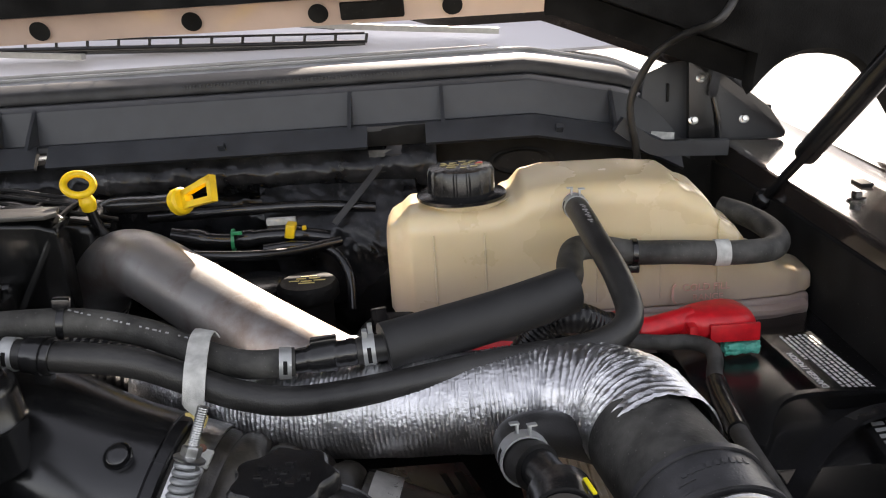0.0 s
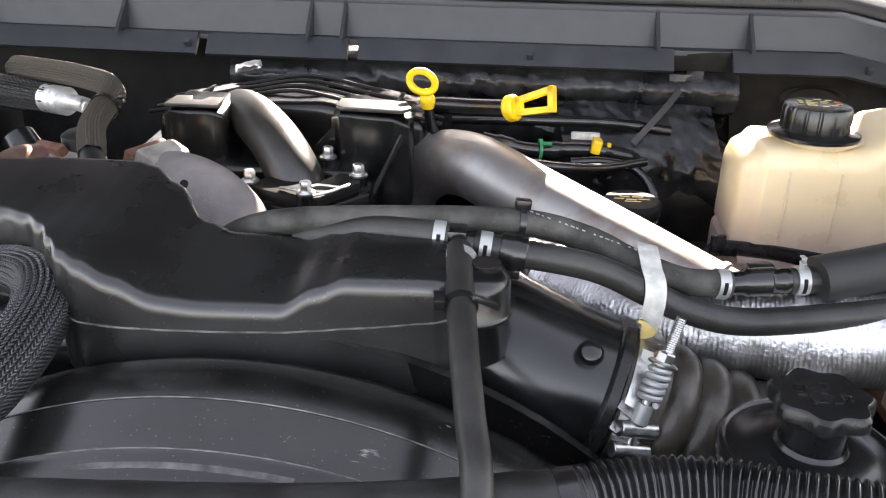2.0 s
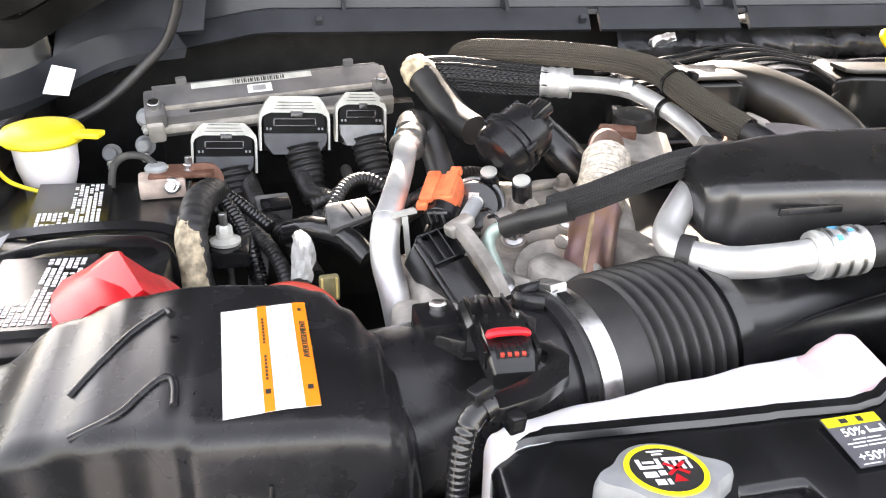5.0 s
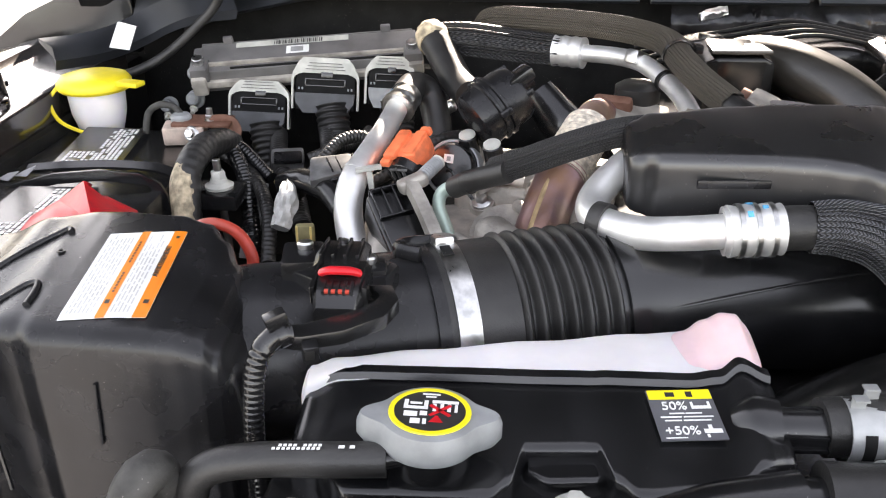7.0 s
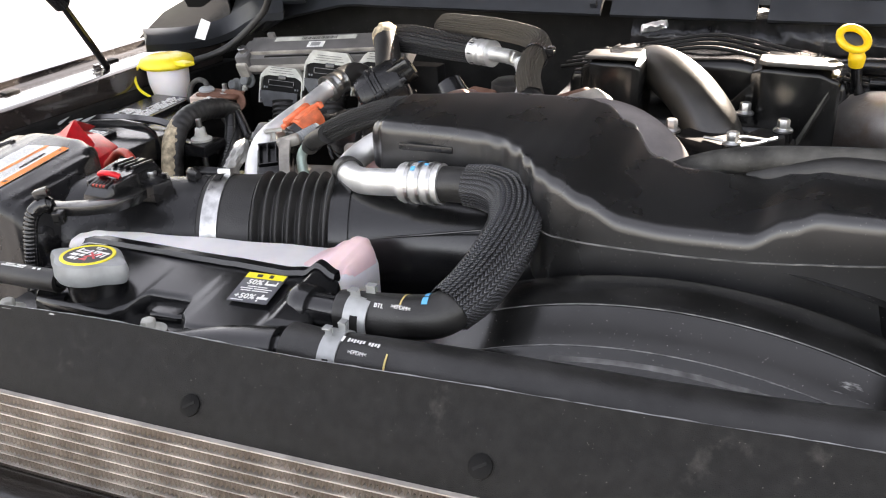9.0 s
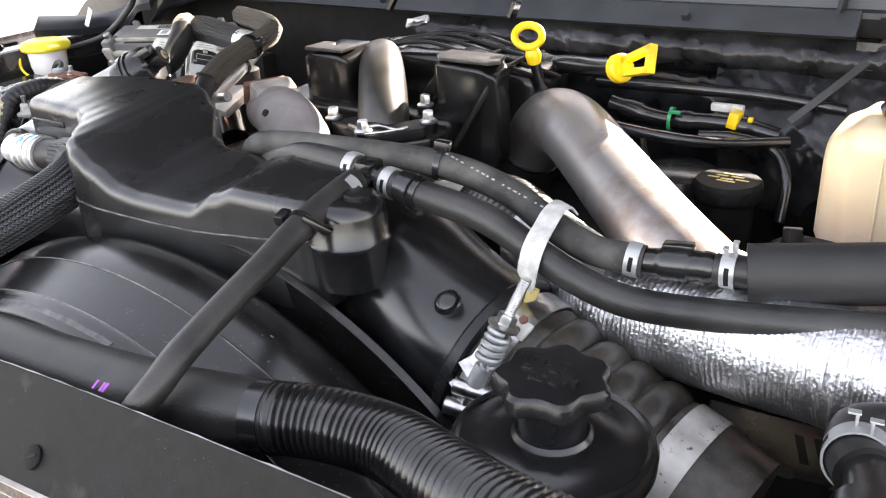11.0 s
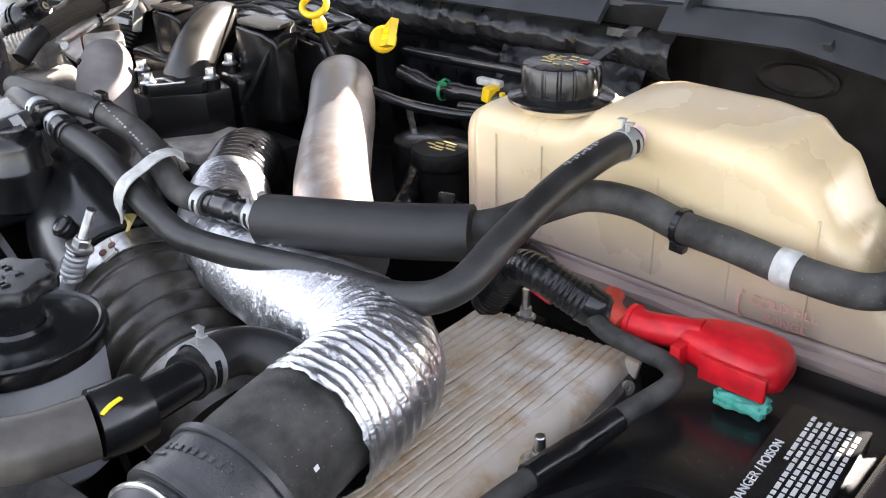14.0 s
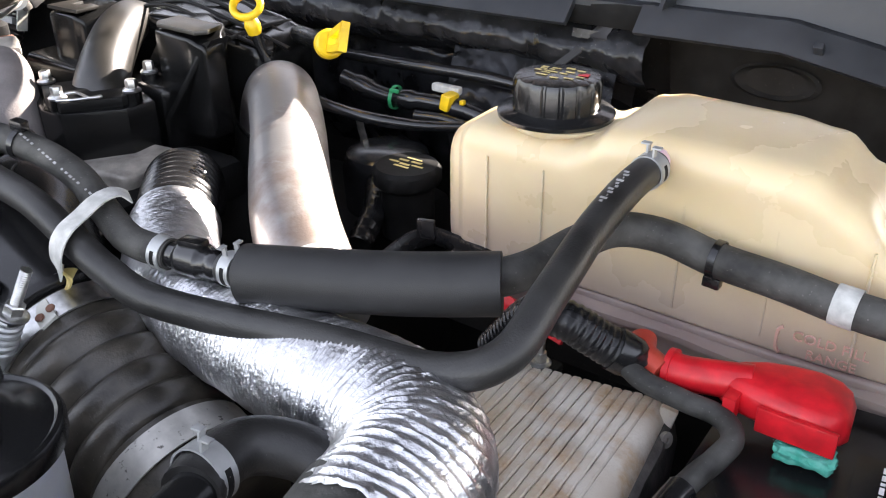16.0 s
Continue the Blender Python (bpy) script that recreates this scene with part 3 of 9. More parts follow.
part("end_face", prism(fillet([(0.228, 1.335), (0.2434, 1.425), (0.2677, 1.4352), (0.302, 1.4405), (0.306, 1.335)], 0.004, 2), -1.193, -1.186, pose(0, 0, 0, 90, 0, 0), 0.0015), COWL_GREY, cowl, "grey upright end of the cowl")
part("end_slot", rbox((0.2733, 1.185, 1.399), (0.0035, 0.006, 0.024), 0.001), DARK, cowl)
part("end_strip", strip([(0.195, 1.128, 1.372), (0.222, 1.130, 1.352), (0.245, 1.131, 1.338), (0.29, 1.131, 1.335), (0.337, 1.130, 1.333)], 0.012, 0.020, (0, 0, 1)), COWL_GREY, cowl, "narrow grey strip running to the fender")
wing = [(-1.235, 1.070, 1.347), (-1.29, 1.083, 1.338), (-1.335, 1.103, 1.322), (-1.368, 1.108, 1.306), (-1.392, 1.085, 1.297), (-1.405, 1.03, 1.299), (-1.415, 0.955, 1.309)]
wl_, _ = spline(wing, 0.01)
part("end_lip", loft([[p, p + Vector((0.004, -0.004, 0.012)), p + Vector((-0.006, 0.012, 0.024)), p + Vector((-0.030, 0.030, 0.030)), p + Vector((-0.032, 0.034, 0.024)), p + Vector((-0.006, 0.014, 0.010))] for p in wl_]), COWL_GREY, cowl, "grey turned-down end of the cowl")
wl_, _ = spline([(-1.215, 1.105, 1.372), (-1.29, 1.115, 1.364), (-1.345, 1.135, 1.350), (-1.40, 1.140, 1.325)], 0.01)
part("end_web", loft([[p, p + Vector((0.01, 0.05, 0.075)), p + Vector((0.008, 0.054, 0.072)), p + Vector((-0.003, 0.006, -0.006))] for p in wl_]), COWL_GREY, cowl, "grey sloping web at the cowl end")
part("hinge_cover", prism([(-0.22, 0.0), (-0.15, 0.05), (-0.10, 0.072), (-0.083, 0.09), (-0.083, 0.20), (-0.02, 0.20), (0.0, 0.06), (0.0, 0.0)], -0.01, 0.01, pose(-1.40, 1.16, 1.285, 90, 0, 0)), SATIN, cowl, "black cover beside the hood hinge")
# Black block added so that the gap reads as dark shade.
part("gap_filler", box_between(-0.135, -0.040, 1.128, 1.150, 1.362, 1.388, 0.004), MATTE, cowl, "added dark block standing for the shaded gap")
for x in (-1.24, -1.049, -0.848, -0.594, -0.549, -0.145, -0.027, 0.195):
    dy, dz = cowl_at(x)
    rib = bmesh.new()
    vs = [Vector((x, 1.106 + dy, 1.3895 + dz)), Vector((x, 1.120 + dy, 1.404 + dz)), Vector((x, 1.152 + dy, 1.433 + dz)), Vector((x, 1.158 + dy, 1.387 + dz))]
    loft([[v - Vector((0.0022, 0, 0)) for v in vs], [v + Vector((0.0022, 0, 0)) for v in vs]], rib)
    part("rib", rib, COWL_GREY, cowl, "", False)
for x in (-1.08, -0.752, -0.306, 0.12):
    dy, dz = cowl_at(x)
    part("clip", rbox((x, 1.106 + dy, 1.379 + dz), (0.009, 0.008, 0.011), 0.002, (40, 0, 0)), COWL_GREY, cowl)
teeth = bmesh.new()
for i in range(90):
    x = -0.36 + i * 0.0045
    dy, dz = cowl_at(x)
    rbox((x, 1.1695 + dy, 1.4475 + dz), (0.002, 0.003, 0.004), 0, (0, 0, 0), teeth)
part("seal_teeth", teeth, COWL_GREY, cowl, "small pale teeth along the seal", False)

# insulation roll and brackets under the lip
insul = thing("firewall_insulation", (-0.3, 1.16, 1.34), "crinkled shiny black insulation on the firewall", "insulation")


def crinkled(x0, x1, prof, amp, n, seed, lean=0.0):
    """A sheet of film along x through the profile, crumpled into soft folds with sharp creases."""
    rnd = random.Random(seed)
    n *= 4
    line, _ = spline([(0, y, z) for y, z in prof], 0.0032)
    bm = bmesh.new()
    rows = []
    for i in range(n + 1):
        x = x0 + (x1 - x0) * i / n
        row = []
        for k, p in enumerate(line):
            t = line[min(k + 1, len(line) - 1)] - line[max(k - 1, 0)]
            nrm = Vector((0, -t.z, t.y)).normalized()
            q = Vector((x + lean * (p.z - line[0].z) + rnd.uniform(-0.0006, 0.0006), p.y, p.z))
            s = Vector((q.x * (1 + 0.3 * seed % 1), q.y, q.z)) + Vector((seed, 0, 0))
            bent = Vector((s.x * 0.7 + s.z * 0.6, s.y, s.z * 0.8))
            fold = 0.55 - 1.4 * abs(noise.noise(bent * 15)) - 0.6 * abs(noise.noise(bent * 42)) - 0.32 * abs(noise.noise(bent * 95))
            row.append(bm.verts.new(q + nrm * (amp * 0.9 * fold + amp * 1.3 * noise.noise(s * 7))))
        rows.append(row)
    for a, b in zip(rows, rows[1:]):
        for j in range(len(line) - 1):
            if rnd.random() < 0.5:
                bm.faces.new((a[j], a[j + 1], b[j + 1]))
                bm.faces.new((a[j], b[j + 1], b[j]))
            else:
                bm.faces.new((a[j], a[j + 1], b[j]))
                bm.faces.new((a[j + 1], b[j + 1], b[j]))
    bmesh.ops.solidify(bm, geom=bm.faces, thickness=0.001)
    return bm


part("blanket", crinkled(-0.70, -0.038, [(1.175, 1.372), (1.140, 1.368), (1.118, 1.350), (1.114, 1.330), (1.130, 1.310), (1.155, 1.302), (1.175, 1.28)], 0.0046, 56, 3), INSUL, insul)
part("lower_blanket", crinkled(-0.52, -0.06, [(1.160, 1.315), (1.150, 1.29), (1.145, 1.25), (1.15, 1.20), (1.16, 1.15)], 0.0035, 32, 8), INSUL, insul)
part("flap", crinkled(-0.27, -0.07, [(1.125, 1.325), (1.105, 1.300), (1.085, 1.265), (1.075, 1.225), (1.08, 1.17)], 0.005, 16, 5, -0.25), INSUL, insul, "loose crumpled film flap")
b = lathe([(0.0, 0.0), (0.026, 0.0), (0.028, 0.006), (0.018, 0.014), (0.016, 0.02)], pose(-0.087, 1.148, 1.347), 24)
part("grommet", b, SEAL, insul)
part("nut", hexbolt((-0.087, 1.147, 1.363), (-0.087, 1.12, 1.45), 0.0062, 0.012), STEEL, insul, "zinc nut")
part("tab", patch((-0.125, 1.131, 1.357), (-0.092, 1.129, 1.357), (-0.094, 1.121, 1.330), (-0.123, 1.121, 1.330), 0.002), DUSTY, insul, "dull metal bracket tab")
part("strap", strip([(-0.10, 1.135, 1.35), (-0.13, 1.10, 1.32), (-0.17, 1.07, 1.28)], 0.008, 0.002, (0, -1, 0.4)), RUBBER, insul)

# black wiring recess at the cowl's right end
rec = thing("cowl_recess_panel", (0.08, 1.20, 1.30), "black pressed panel with an oval recess and white clips", "panel")
part("plate", patch((-0.04, 1.185, 1.365), (0.26, 1.185, 1.345), (0.26, 1.175, 1.22), (-0.02, 1.175, 1.22), 0.006), MATTE, rec)
part("oval", lathe([(0.030, 0), (0.034, 0.003), (0.030, 0.005), (0.024, 0.001)], pose(0.075, 1.176, 1.322, 90, 0, 0) @ Matrix.Diagonal((1.3, 0.55, 1, 1)), 28), DARK, rec)
for x, z in ((-0.003, 1.309),):
    part("clip", lathe([(0.002, 0), (0.004, 0.002), (0.004, 0.004), (0.002, 0.006)], pose(x, 1.182, z, 90, 0, 0), 12), PAPER, rec, "white plastic clip")

# hood, open
hood = thing("hood", (MID, 1.22, 1.56), "open dark bronze hood seen from below", "hood")
HY, HZ = 1.105, 1.522
ca, sa = math.cos(radians(68)), math.sin(radians(68))


def hood_dip(x):
    """How far the rear edge drops towards the corners."""
    d = abs(x - MID)
    return -0.40 * max(0.0, d - 0.64) if x > MID else -0.56 * min(0.28, max(0.0, d - 0.60))


def hood_sheet(x0, x1, prof):
    secs = []
    for i in range(37):
        x = x0 + (x1 - x0) * i / 36
        dip = hood_dip(x)
        secs.append([Vector((x, HY - s * ca + h * sa, HZ + s * sa + h * ca + dip)) for s, h in prof])
    return loft(secs)


part("panel", hood_sheet(-1.43, 0.345, ((0.0, 0.0), (0.002, -0.010), (0.034, -0.013), (0.05, -0.02), (0.95, -0.03), (1.06, -0.01), (1.06, 0.02), (0.5, 0.035), (0.02, 0.02))), PAINT, hood)
part("rear_strip", hood_sheet(-1.13, 0.10, ((-0.0015, -0.002), (0.0005, -0.0125), (0.0345, -0.0155), (0.0345, -0.010))), HOODIN, hood, "rear flange, its brightness put in as a tan colour")
secs = []
for i in range(61):  # added rear edge, bowed back towards the corners, keeps sun off the tank
    x = -1.43 + 1.775 * i / 60
    d = abs(x - MID)
    dip = hood_dip(x)
    t = min(1.0, max(0.0, (d - 0.40) / 0.12))
    drop = 0.030 - 0.030 * t * t * (3 - 2 * t)
    prof = ((-0.054 + drop, 0.078), (-0.050 + drop, 0.083), (0.0, 0.062), (0.024, 0.024), (0.018, 0.019), (-0.004, 0.055))
    secs.append([Vector((x, HY - s_ * ca + h * sa, HZ + s_ * sa + h * ca + dip)) for s_, h in prof])
part("sun_block_edge", loft(secs), PAINT, hood, "added rear edge that keeps sun off the coolant tank")
part("pad", hood_sheet(-1.43, 0.340, ((0.035, -0.014), (0.05, -0.050), (0.90, -0.060), (0.94, -0.032))), FELT, hood, "black felt insulation pad")
for xa, xb in ((0.101, 0.350), (-1.44, -1.131)):
    part("corner_pad", hood_sheet(xa, xb, ((-0.004, 0.0), (-0.003, -0.016), (0.034, -0.017), (0.036, 0.0))), FELT, hood, "black hood corner")
for x in (-0.313 - 0.356, -0.491, -0.313, -0.165, -0.008):
    part("hole", lathe([(0.0, 0.0), (0.011, 0.0), (0.012, 0.002), (0.0, 0.002)], pose(x, HY - 0.018 * ca - 0.0155 * sa, HZ + 0.018 * sa - 0.0155 * ca, 112, 0, 0), 20, None, None, (0, 2 * math.pi), False), DARK, hood, "dark drain hole")
lt = part("latch_slot", rbox((-0.102, HY - 0.018 * ca - 0.015 * sa, HZ + 0.018 * sa - 0.015 * ca), (0.075, 0.006, 0.022), 0.003, (22, 0, 0)), DARK, hood, "dark slotted hole")
secs = []
for x, s0 in ((0.338, 0.036), (0.346, 0.050), (0.356, 0.063), (0.366, 0.073), (0.376, 0.081), (0.392, 0.086), (0.412, 0.086), (0.432, 0.082), (0.45, 0.074), (0.465, 0.062), (0.48, 0.045), (0.50, 0.020), (0.53, -0.02), (0.60, -0.03)):
    secs.append([Vector((x, HY - s * ca + h * sa, HZ - 0.139 + s * sa + h * ca)) for s, h in ((s0, 0.0), (s0 - 0.002, -0.02), (s0 + 0.012, -0.034), (s0 + 0.03, -0.030), (1.0, -0.03), (1.0, 0.02), (s0 + 0.02, 0.012))])
part("corner_arch", loft(secs), FELT, hood, "dark arched inner corner of the hood")
hinge = part("hinge", prism(fillet([(0.2985, 1.333), (0.2957, 1.4418), (0.3222, 1.448), (0.3725, 1.400), (0.4065, 1.3723), (0.4293, 1.338), (0.4242, 1.331)], 0.005, 2), -1.181, -1.169, pose(0, 0, 0, 90, 0, 0), 0.0015), SATIN, hood, "black steel hinge")
part("arm", strip([(0.325, 1.185, 1.40), (0.335, 1.17, 1.46), (0.36, 1.10, 1.54), (0.36, 1.00, 1.62)], 0.05, 0.012, (1, 0, 0)), SATIN, hinge)
part("side_plate", prism(fillet([(0.352, 1.405), (0.300, 1.445), (0.395, 1.545), (0.4485, 1.495)], 0.006, 2), -1.115, -1.108, pose(0, 0, 0, 90, 0, 0), 0.0015), SATIN, hinge, "pressed hinge plate")
part("rib", tube([(0.338, 1.168, 1.338), (0.335, 1.166, 1.365), (0.329, 1.168, 1.392)], 0.004, 0.006, 10), SATIN, hinge)
for x, z in ((0.3121, 1.418), (0.371, 1.361), (0.304, 1.363)):
    part("bolt", hexbolt((x, 1.170, z), (x, 0.2, z + 0.2), 0.0042, 0.006), STEEL, hinge)
for a_, b_, c_, r_ in (((0.27, 1.075, 1.545), (0.36, 1.035, 1.60), (0.46, 0.99, 1.66), 0.010), ((0.30, 1.07, 1.53), (0.38, 1.035, 1.575), (0.48, 1.00, 1.62), 0.008), ((0.40, 1.06, 1.52), (0.45, 1.045, 1.55), (0.53, 1.02, 1.58), 0.012)):
    part("pressed_rib", tube([a_, b_, c_], r_, 0.01, 12), PAINT, hood, "rounded pressed rib")
hl = part("hinge", prism([(0.0, 0.0), (-0.17, 0.0), (-0.10, 0.10), (-0.03, 0.14), (0.03, 0.12)], -0.006, 0.006, pose(-1.375, 1.24, 1.29, 90, 0, 0)), SATIN, hood, "black steel hinge")
part("arm", strip([(-1.37, 1.22, 1.37), (-1.39, 1.19, 1.43), (-1.42, 1.12, 1.52), (-1.42, 1.02, 1.60)], 0.05, 0.012, (1, 0, 0)), SATIN, hl)


def strut(a, b, c):
    t = thing("hood_strut", a, "black gas strut propping the hood open", "gas strut", "hood struts")
    part("rod", rod(a, b, 0.0055), SATIN, t)
    part("cylinder", rod(b, c, 0.0125), SATIN, t)
    part("ball_joint", lathe([(0.002, -0.012), (0.010, -0.008), (0.012, 0.0), (0.010, 0.008), (0.003, 0.012)], along(a, b), 16), SATIN, t)


strut((0.337, 1.0, 1.297), (0.352, 0.93, 1.363), (0.40, 0.55, 1.70))
strut((-1.478, 0.95, 1.255), (-1.40, 0.80, 1.405), (-1.36, 0.55, 1.66))

ws = thing("windscreen", (MID, 1.6, 1.65), "raked windscreen behind the cowl, pale glare put into its colour", "windscreen")
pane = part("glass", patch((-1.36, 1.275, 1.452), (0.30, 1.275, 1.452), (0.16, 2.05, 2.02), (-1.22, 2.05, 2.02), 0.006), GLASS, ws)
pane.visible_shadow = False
part("base_frame", rbox((MID, 1.292, 1.457), (1.68, 0.014, 0.010), 0.003), SEAL, ws)
for x0, x1, y, z in ((-0.66, -0.13, 1.30, 1.478), (-1.25, -0.72, 1.31, 1.478)):
    w = thing("windscreen_wiper", (x0, y, z), "black wiper blade resting on the windscreen", "wiper", "windscreen wipers")
    ln = x1 - x0
    at = lambda f, up=0.0: (x0 + ln * f, y + 0.004, z + 0.021 * (1 - f) + up)
    part("blade", tube([at(f) for f in (0, 0.25, 0.5, 0.75, 1)], 0.0062, 0.01, 10), SATIN, w)
    part("spine", tube([at(f, 0.015) for f in (0, 0.25, 0.5, 0.75, 1)], 0.0018, 0.01, 8), SATIN, w)
    for k in range(13):
        part("link", rod(at(k / 12), at(k / 12 + 0.006, 0.015), 0.0022, None, 8), SATIN, w)
    bow = lambda f, up=0.0: (x0 + ln * (0.24 + 0.68 * f), y + 0.006, z + 0.036 - 0.012 * f + 0.012 * math.sin(math.pi * f) + up)
    part("bow", tube([bow(f / 8) for f in range(9)], 0.0022, 0.01, 8), SATIN, w)
    part("bow", tube([bow(f / 8, 0.010) for f in range(9)], 0.0020, 0.01, 8), SATIN, w)
    for k in range(12):
        part("link", rod(bow(k / 11), bow(k / 11, 0.010), 0.0020, None, 8), SATIN, w)
    part("bridge", strip([bow(0.38), bow(0.50, 0.006), bow(0.62)], 0.010, 0.012, (0, -1, 0)), SATIN, w)
    part("arm", strip([bow(0.5, 0.008), (x1 - 0.02, y - 0.002, z + 0.026), (x1 + 0.19, y - 0.018, z + 0.008)], 0.014, 0.008), CLAMP, w, "grey wiper arm")
lone("washer_hose", tube([(0.224, 1.13, 1.30), (0.2171, 1.12, 1.339), (0.2066, 1.11, 1.396), (0.2166, 1.10, 1.432), (0.2311, 1.08, 1.462), (0.2536, 1.05, 1.484), (0.279, 1.0, 1.503), (0.31, 1.02, 1.54)], 0.0048, 0.006, 10, ribbed(0.006, 0.05)), RUBBER, "thin black ribbed washer hose to the hood", "hose", "washer hoses")
lone("washer_hose", tube([(-1.40, 0.99, 1.28), (-1.33, 1.03, 1.302), (-1.275, 1.05, 1.345), (-1.245, 1.05, 1.38), (-1.225, 1.04, 1.45), (-1.22, 1.0, 1.56)], 0.0055, 0.006, 10), RUBBER, "thin black ribbed washer hose to the hood", "hose", "washer hoses")

# front: radiator, shield
rad = thing("radiator", (MID, 0.26, 1.1), "aluminium radiator with zigzag fins and level tubes", "radiator")
RADY = lambda x: 0.262 + (x + 0.93) * 0.055 + 0.033 * max(0.0, x + 0.93) ** 2
for k in range(13):
    z = 1.2375 - k * 0.0092
    part("tube", loft([[Vector((x, RADY(x) - 0.001, z - 0.0005)), Vector((x, RADY(x) - 0.001, z + 0.0005)), Vector((x, RADY(x) + 0.004, z + 0.0005)), Vector((x, RADY(x) + 0.004, z - 0.0005))] for x in [-1.07 + 0.055 * i for i in range(21)]]), TUBES, rad, "", False)
fin = bmesh.new()
for k in range(13):
    z = 1.2375 - k * 0.0092
    n, prev = 560, None
    for i in range(n + 1):
        x = -1.07 + 1.10 * i / n
        zz = z - 0.001 - (0.0074 if i % 2 else 0.0)
        cur = (fin.verts.new((x, RADY(x), zz)), fin.verts.new((x, RADY(x) + 0.0060, zz - 0.0003)))
        if prev:
            fin.faces.new((prev[0], cur[0], cur[1], prev[1]))
        prev = cur
finob = part("fin", fin, FINS, rad, "dusty zigzag cooling fins", False)
tagged(finob, "", "", "", "stuff")
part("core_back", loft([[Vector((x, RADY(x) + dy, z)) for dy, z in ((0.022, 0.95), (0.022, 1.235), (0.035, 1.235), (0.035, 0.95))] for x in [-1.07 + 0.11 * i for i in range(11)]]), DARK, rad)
b = bmesh.new()
loft([[Vector((x, RADY(x) - 0.03 + dy, 1.165 + dz)) for dy, dz in fillet([(-0.03, -0.05), (-0.025, 0.0), (0.0, 0.012), (0.03, 0.006), (0.03, -0.05)], 0.008, 3)] for x in (-1.2, -0.6, 0.1)], b)
part("lower_frame", b, SATIN, rad, "black painted frame bar")
part("end_tank", rbox((0.010, 0.405, 1.195), (0.15, 0.060, 0.080), 0.008, (0, 0, 8)), ENDTANK, rad, "dusty black end tank")
shield = thing("radiator_shield", (MID, 0.31, 1.255), "dusty black flexible air shield above the radiator", "air shield")
secs = []
TOP = [(-1.026, 0.2755, 1.288), (-1.00, 0.281, 1.288), (-0.93, 0.292, 1.288), (-0.86, 0.303, 1.286), (-0.80, 0.307, 1.285), (-0.70, 0.311, 1.286), (-0.60, 0.321, 1.286), (-0.50, 0.330, 1.286), (-0.40, 0.340, 1.286), (-0.25, 0.352, 1.284), (-0.10, 0.362, 1.2815), (-0.035, 0.3665, 1.2785), (-0.018, 0.3660, 1.2700)]
line, us = spline(TOP, 0.01)
for p in line:
    lo = Vector((p.x + 0.005, RADY(p.x) + 0.003, 1.238))
    mid_ = p.lerp(lo, 0.5) + Vector((0, 0.004, 0.004))
    secs.append([p + Vector((0, 0.002, 0)), p + Vector((0, -0.001, 0.002)), mid_, lo, lo - Vector((0, 0, 0.004)), mid_ - Vector((0, 0, 0.004))])
part("flap", loft(secs), stained(mat("shield_fabric", (0.0065, 0.0065, 0.0065), 0.6, var=0.35, scale=120, bump=0.5, bscale=1500, specks=0.35, spec=0.20), (0.06, 0.056, 0.052), 30, 0.62, 0.75, 0.5), shield)
edge = bmesh.new()
tube([tuple(p) for p in TOP], 0.0016, 0.006, 6, None, True, edge, None, 0.5)
part("worn_edge", edge, GREYINK, shield, "pale frayed top edge")
for x in (-0.975, -0.781, -0.587, -0.39, -0.19):
    y = RADY(x) + 0.0125
    m = along((x, y, 1.2515), (x, y - 0.74, 1.2515 + 0.67))
    rv = part("rivet", lathe([(0.0072, -0.002), (0.0072, 0.0008), (0.0055, 0.0016), (0.001, 0.0017)], m, 20), MATTE, shield, "black push rivet")
    sl = rbox((0, 0, 0.0017), (0.009, 0.0018, 0.0006), 0, (0, 0, 0))
    bmesh.ops.transform(sl, matrix=m @ pose(0, 0, 0, 0, 0, 35), verts=sl.verts)
    part("slot", sl, DARK, rv, "", False)


# ---- coolant expansion tank ----
tank = thing("coolant_tank", (0.13, 0.92, 1.19), "yellowed translucent plastic coolant tank, part filled", "coolant tank")
TROWS = [
    (-0.080, 0.854, 0.940, 1.337, 1.340, 1.236), (-0.066, 0.847, 0.950, 1.3445, 1.347, 1.236), (0.020, 0.846, 0.955, 1.3445, 1.348, 1.236),
    (0.034, 0.846, 0.957, 1.349, 1.353, 1.236), (0.052, 0.846, 0.960, 1.3615, 1.3665, 1.236), (0.075, 0.846, 0.960, 1.3645, 1.3705, 1.236),
    (0.15, 0.845, 0.955, 1.365, 1.371, 1.236), (0.188, 0.845, 0.948, 1.363, 1.369, 1.236), (0.217, 0.846, 0.940, 1.348, 1.354, 1.236),
    (0.252, 0.848, 0.930, 1.312, 1.317, 1.236), (0.282, 0.85, 0.925, 1.278, 1.283, 1.236), (0.308, 0.853, 0.925, 1.264, 1.268, 1.236), (0.326, 0.86, 0.92, 1.258, 1.262, 1.236)]
part("upper_body", xloft(TROWS, 0.020, 5, 0.012), TANK, tank)
LROWS = [(-0.082, 0.856, 0.957, 1.2355, 1.2355, 1.185), (0.05, 0.847, 0.98, 1.2355, 1.2355, 1.185), (0.2, 0.843, 0.982, 1.2355, 1.2355, 1.185), (0.29, 0.848, 0.965, 1.2355, 1.2355, 1.185), (0.330, 0.858, 0.952, 1.2355, 1.2355, 1.185)]
part("lower_body", xloft(LROWS, 0.004, 4, 0.008), FLUID, tank, "murky brownish lower half with coolant stains")
b = bmesh.new()
secs = []
for x, yf, yb, *_ in smoothrows(LROWS, 8):
    w = 0.006 + 0.004 * abs(math.sin(x * 26))
    secs.append([Vector((x, yf - w, 1.222)), Vector((x, yf - w, 1.227)), Vector((x, yf - w * 0.5, 1.230)), Vector((x, yb + 0.008, 1.230)), Vector((x, yb + 0.008, 1.222))])
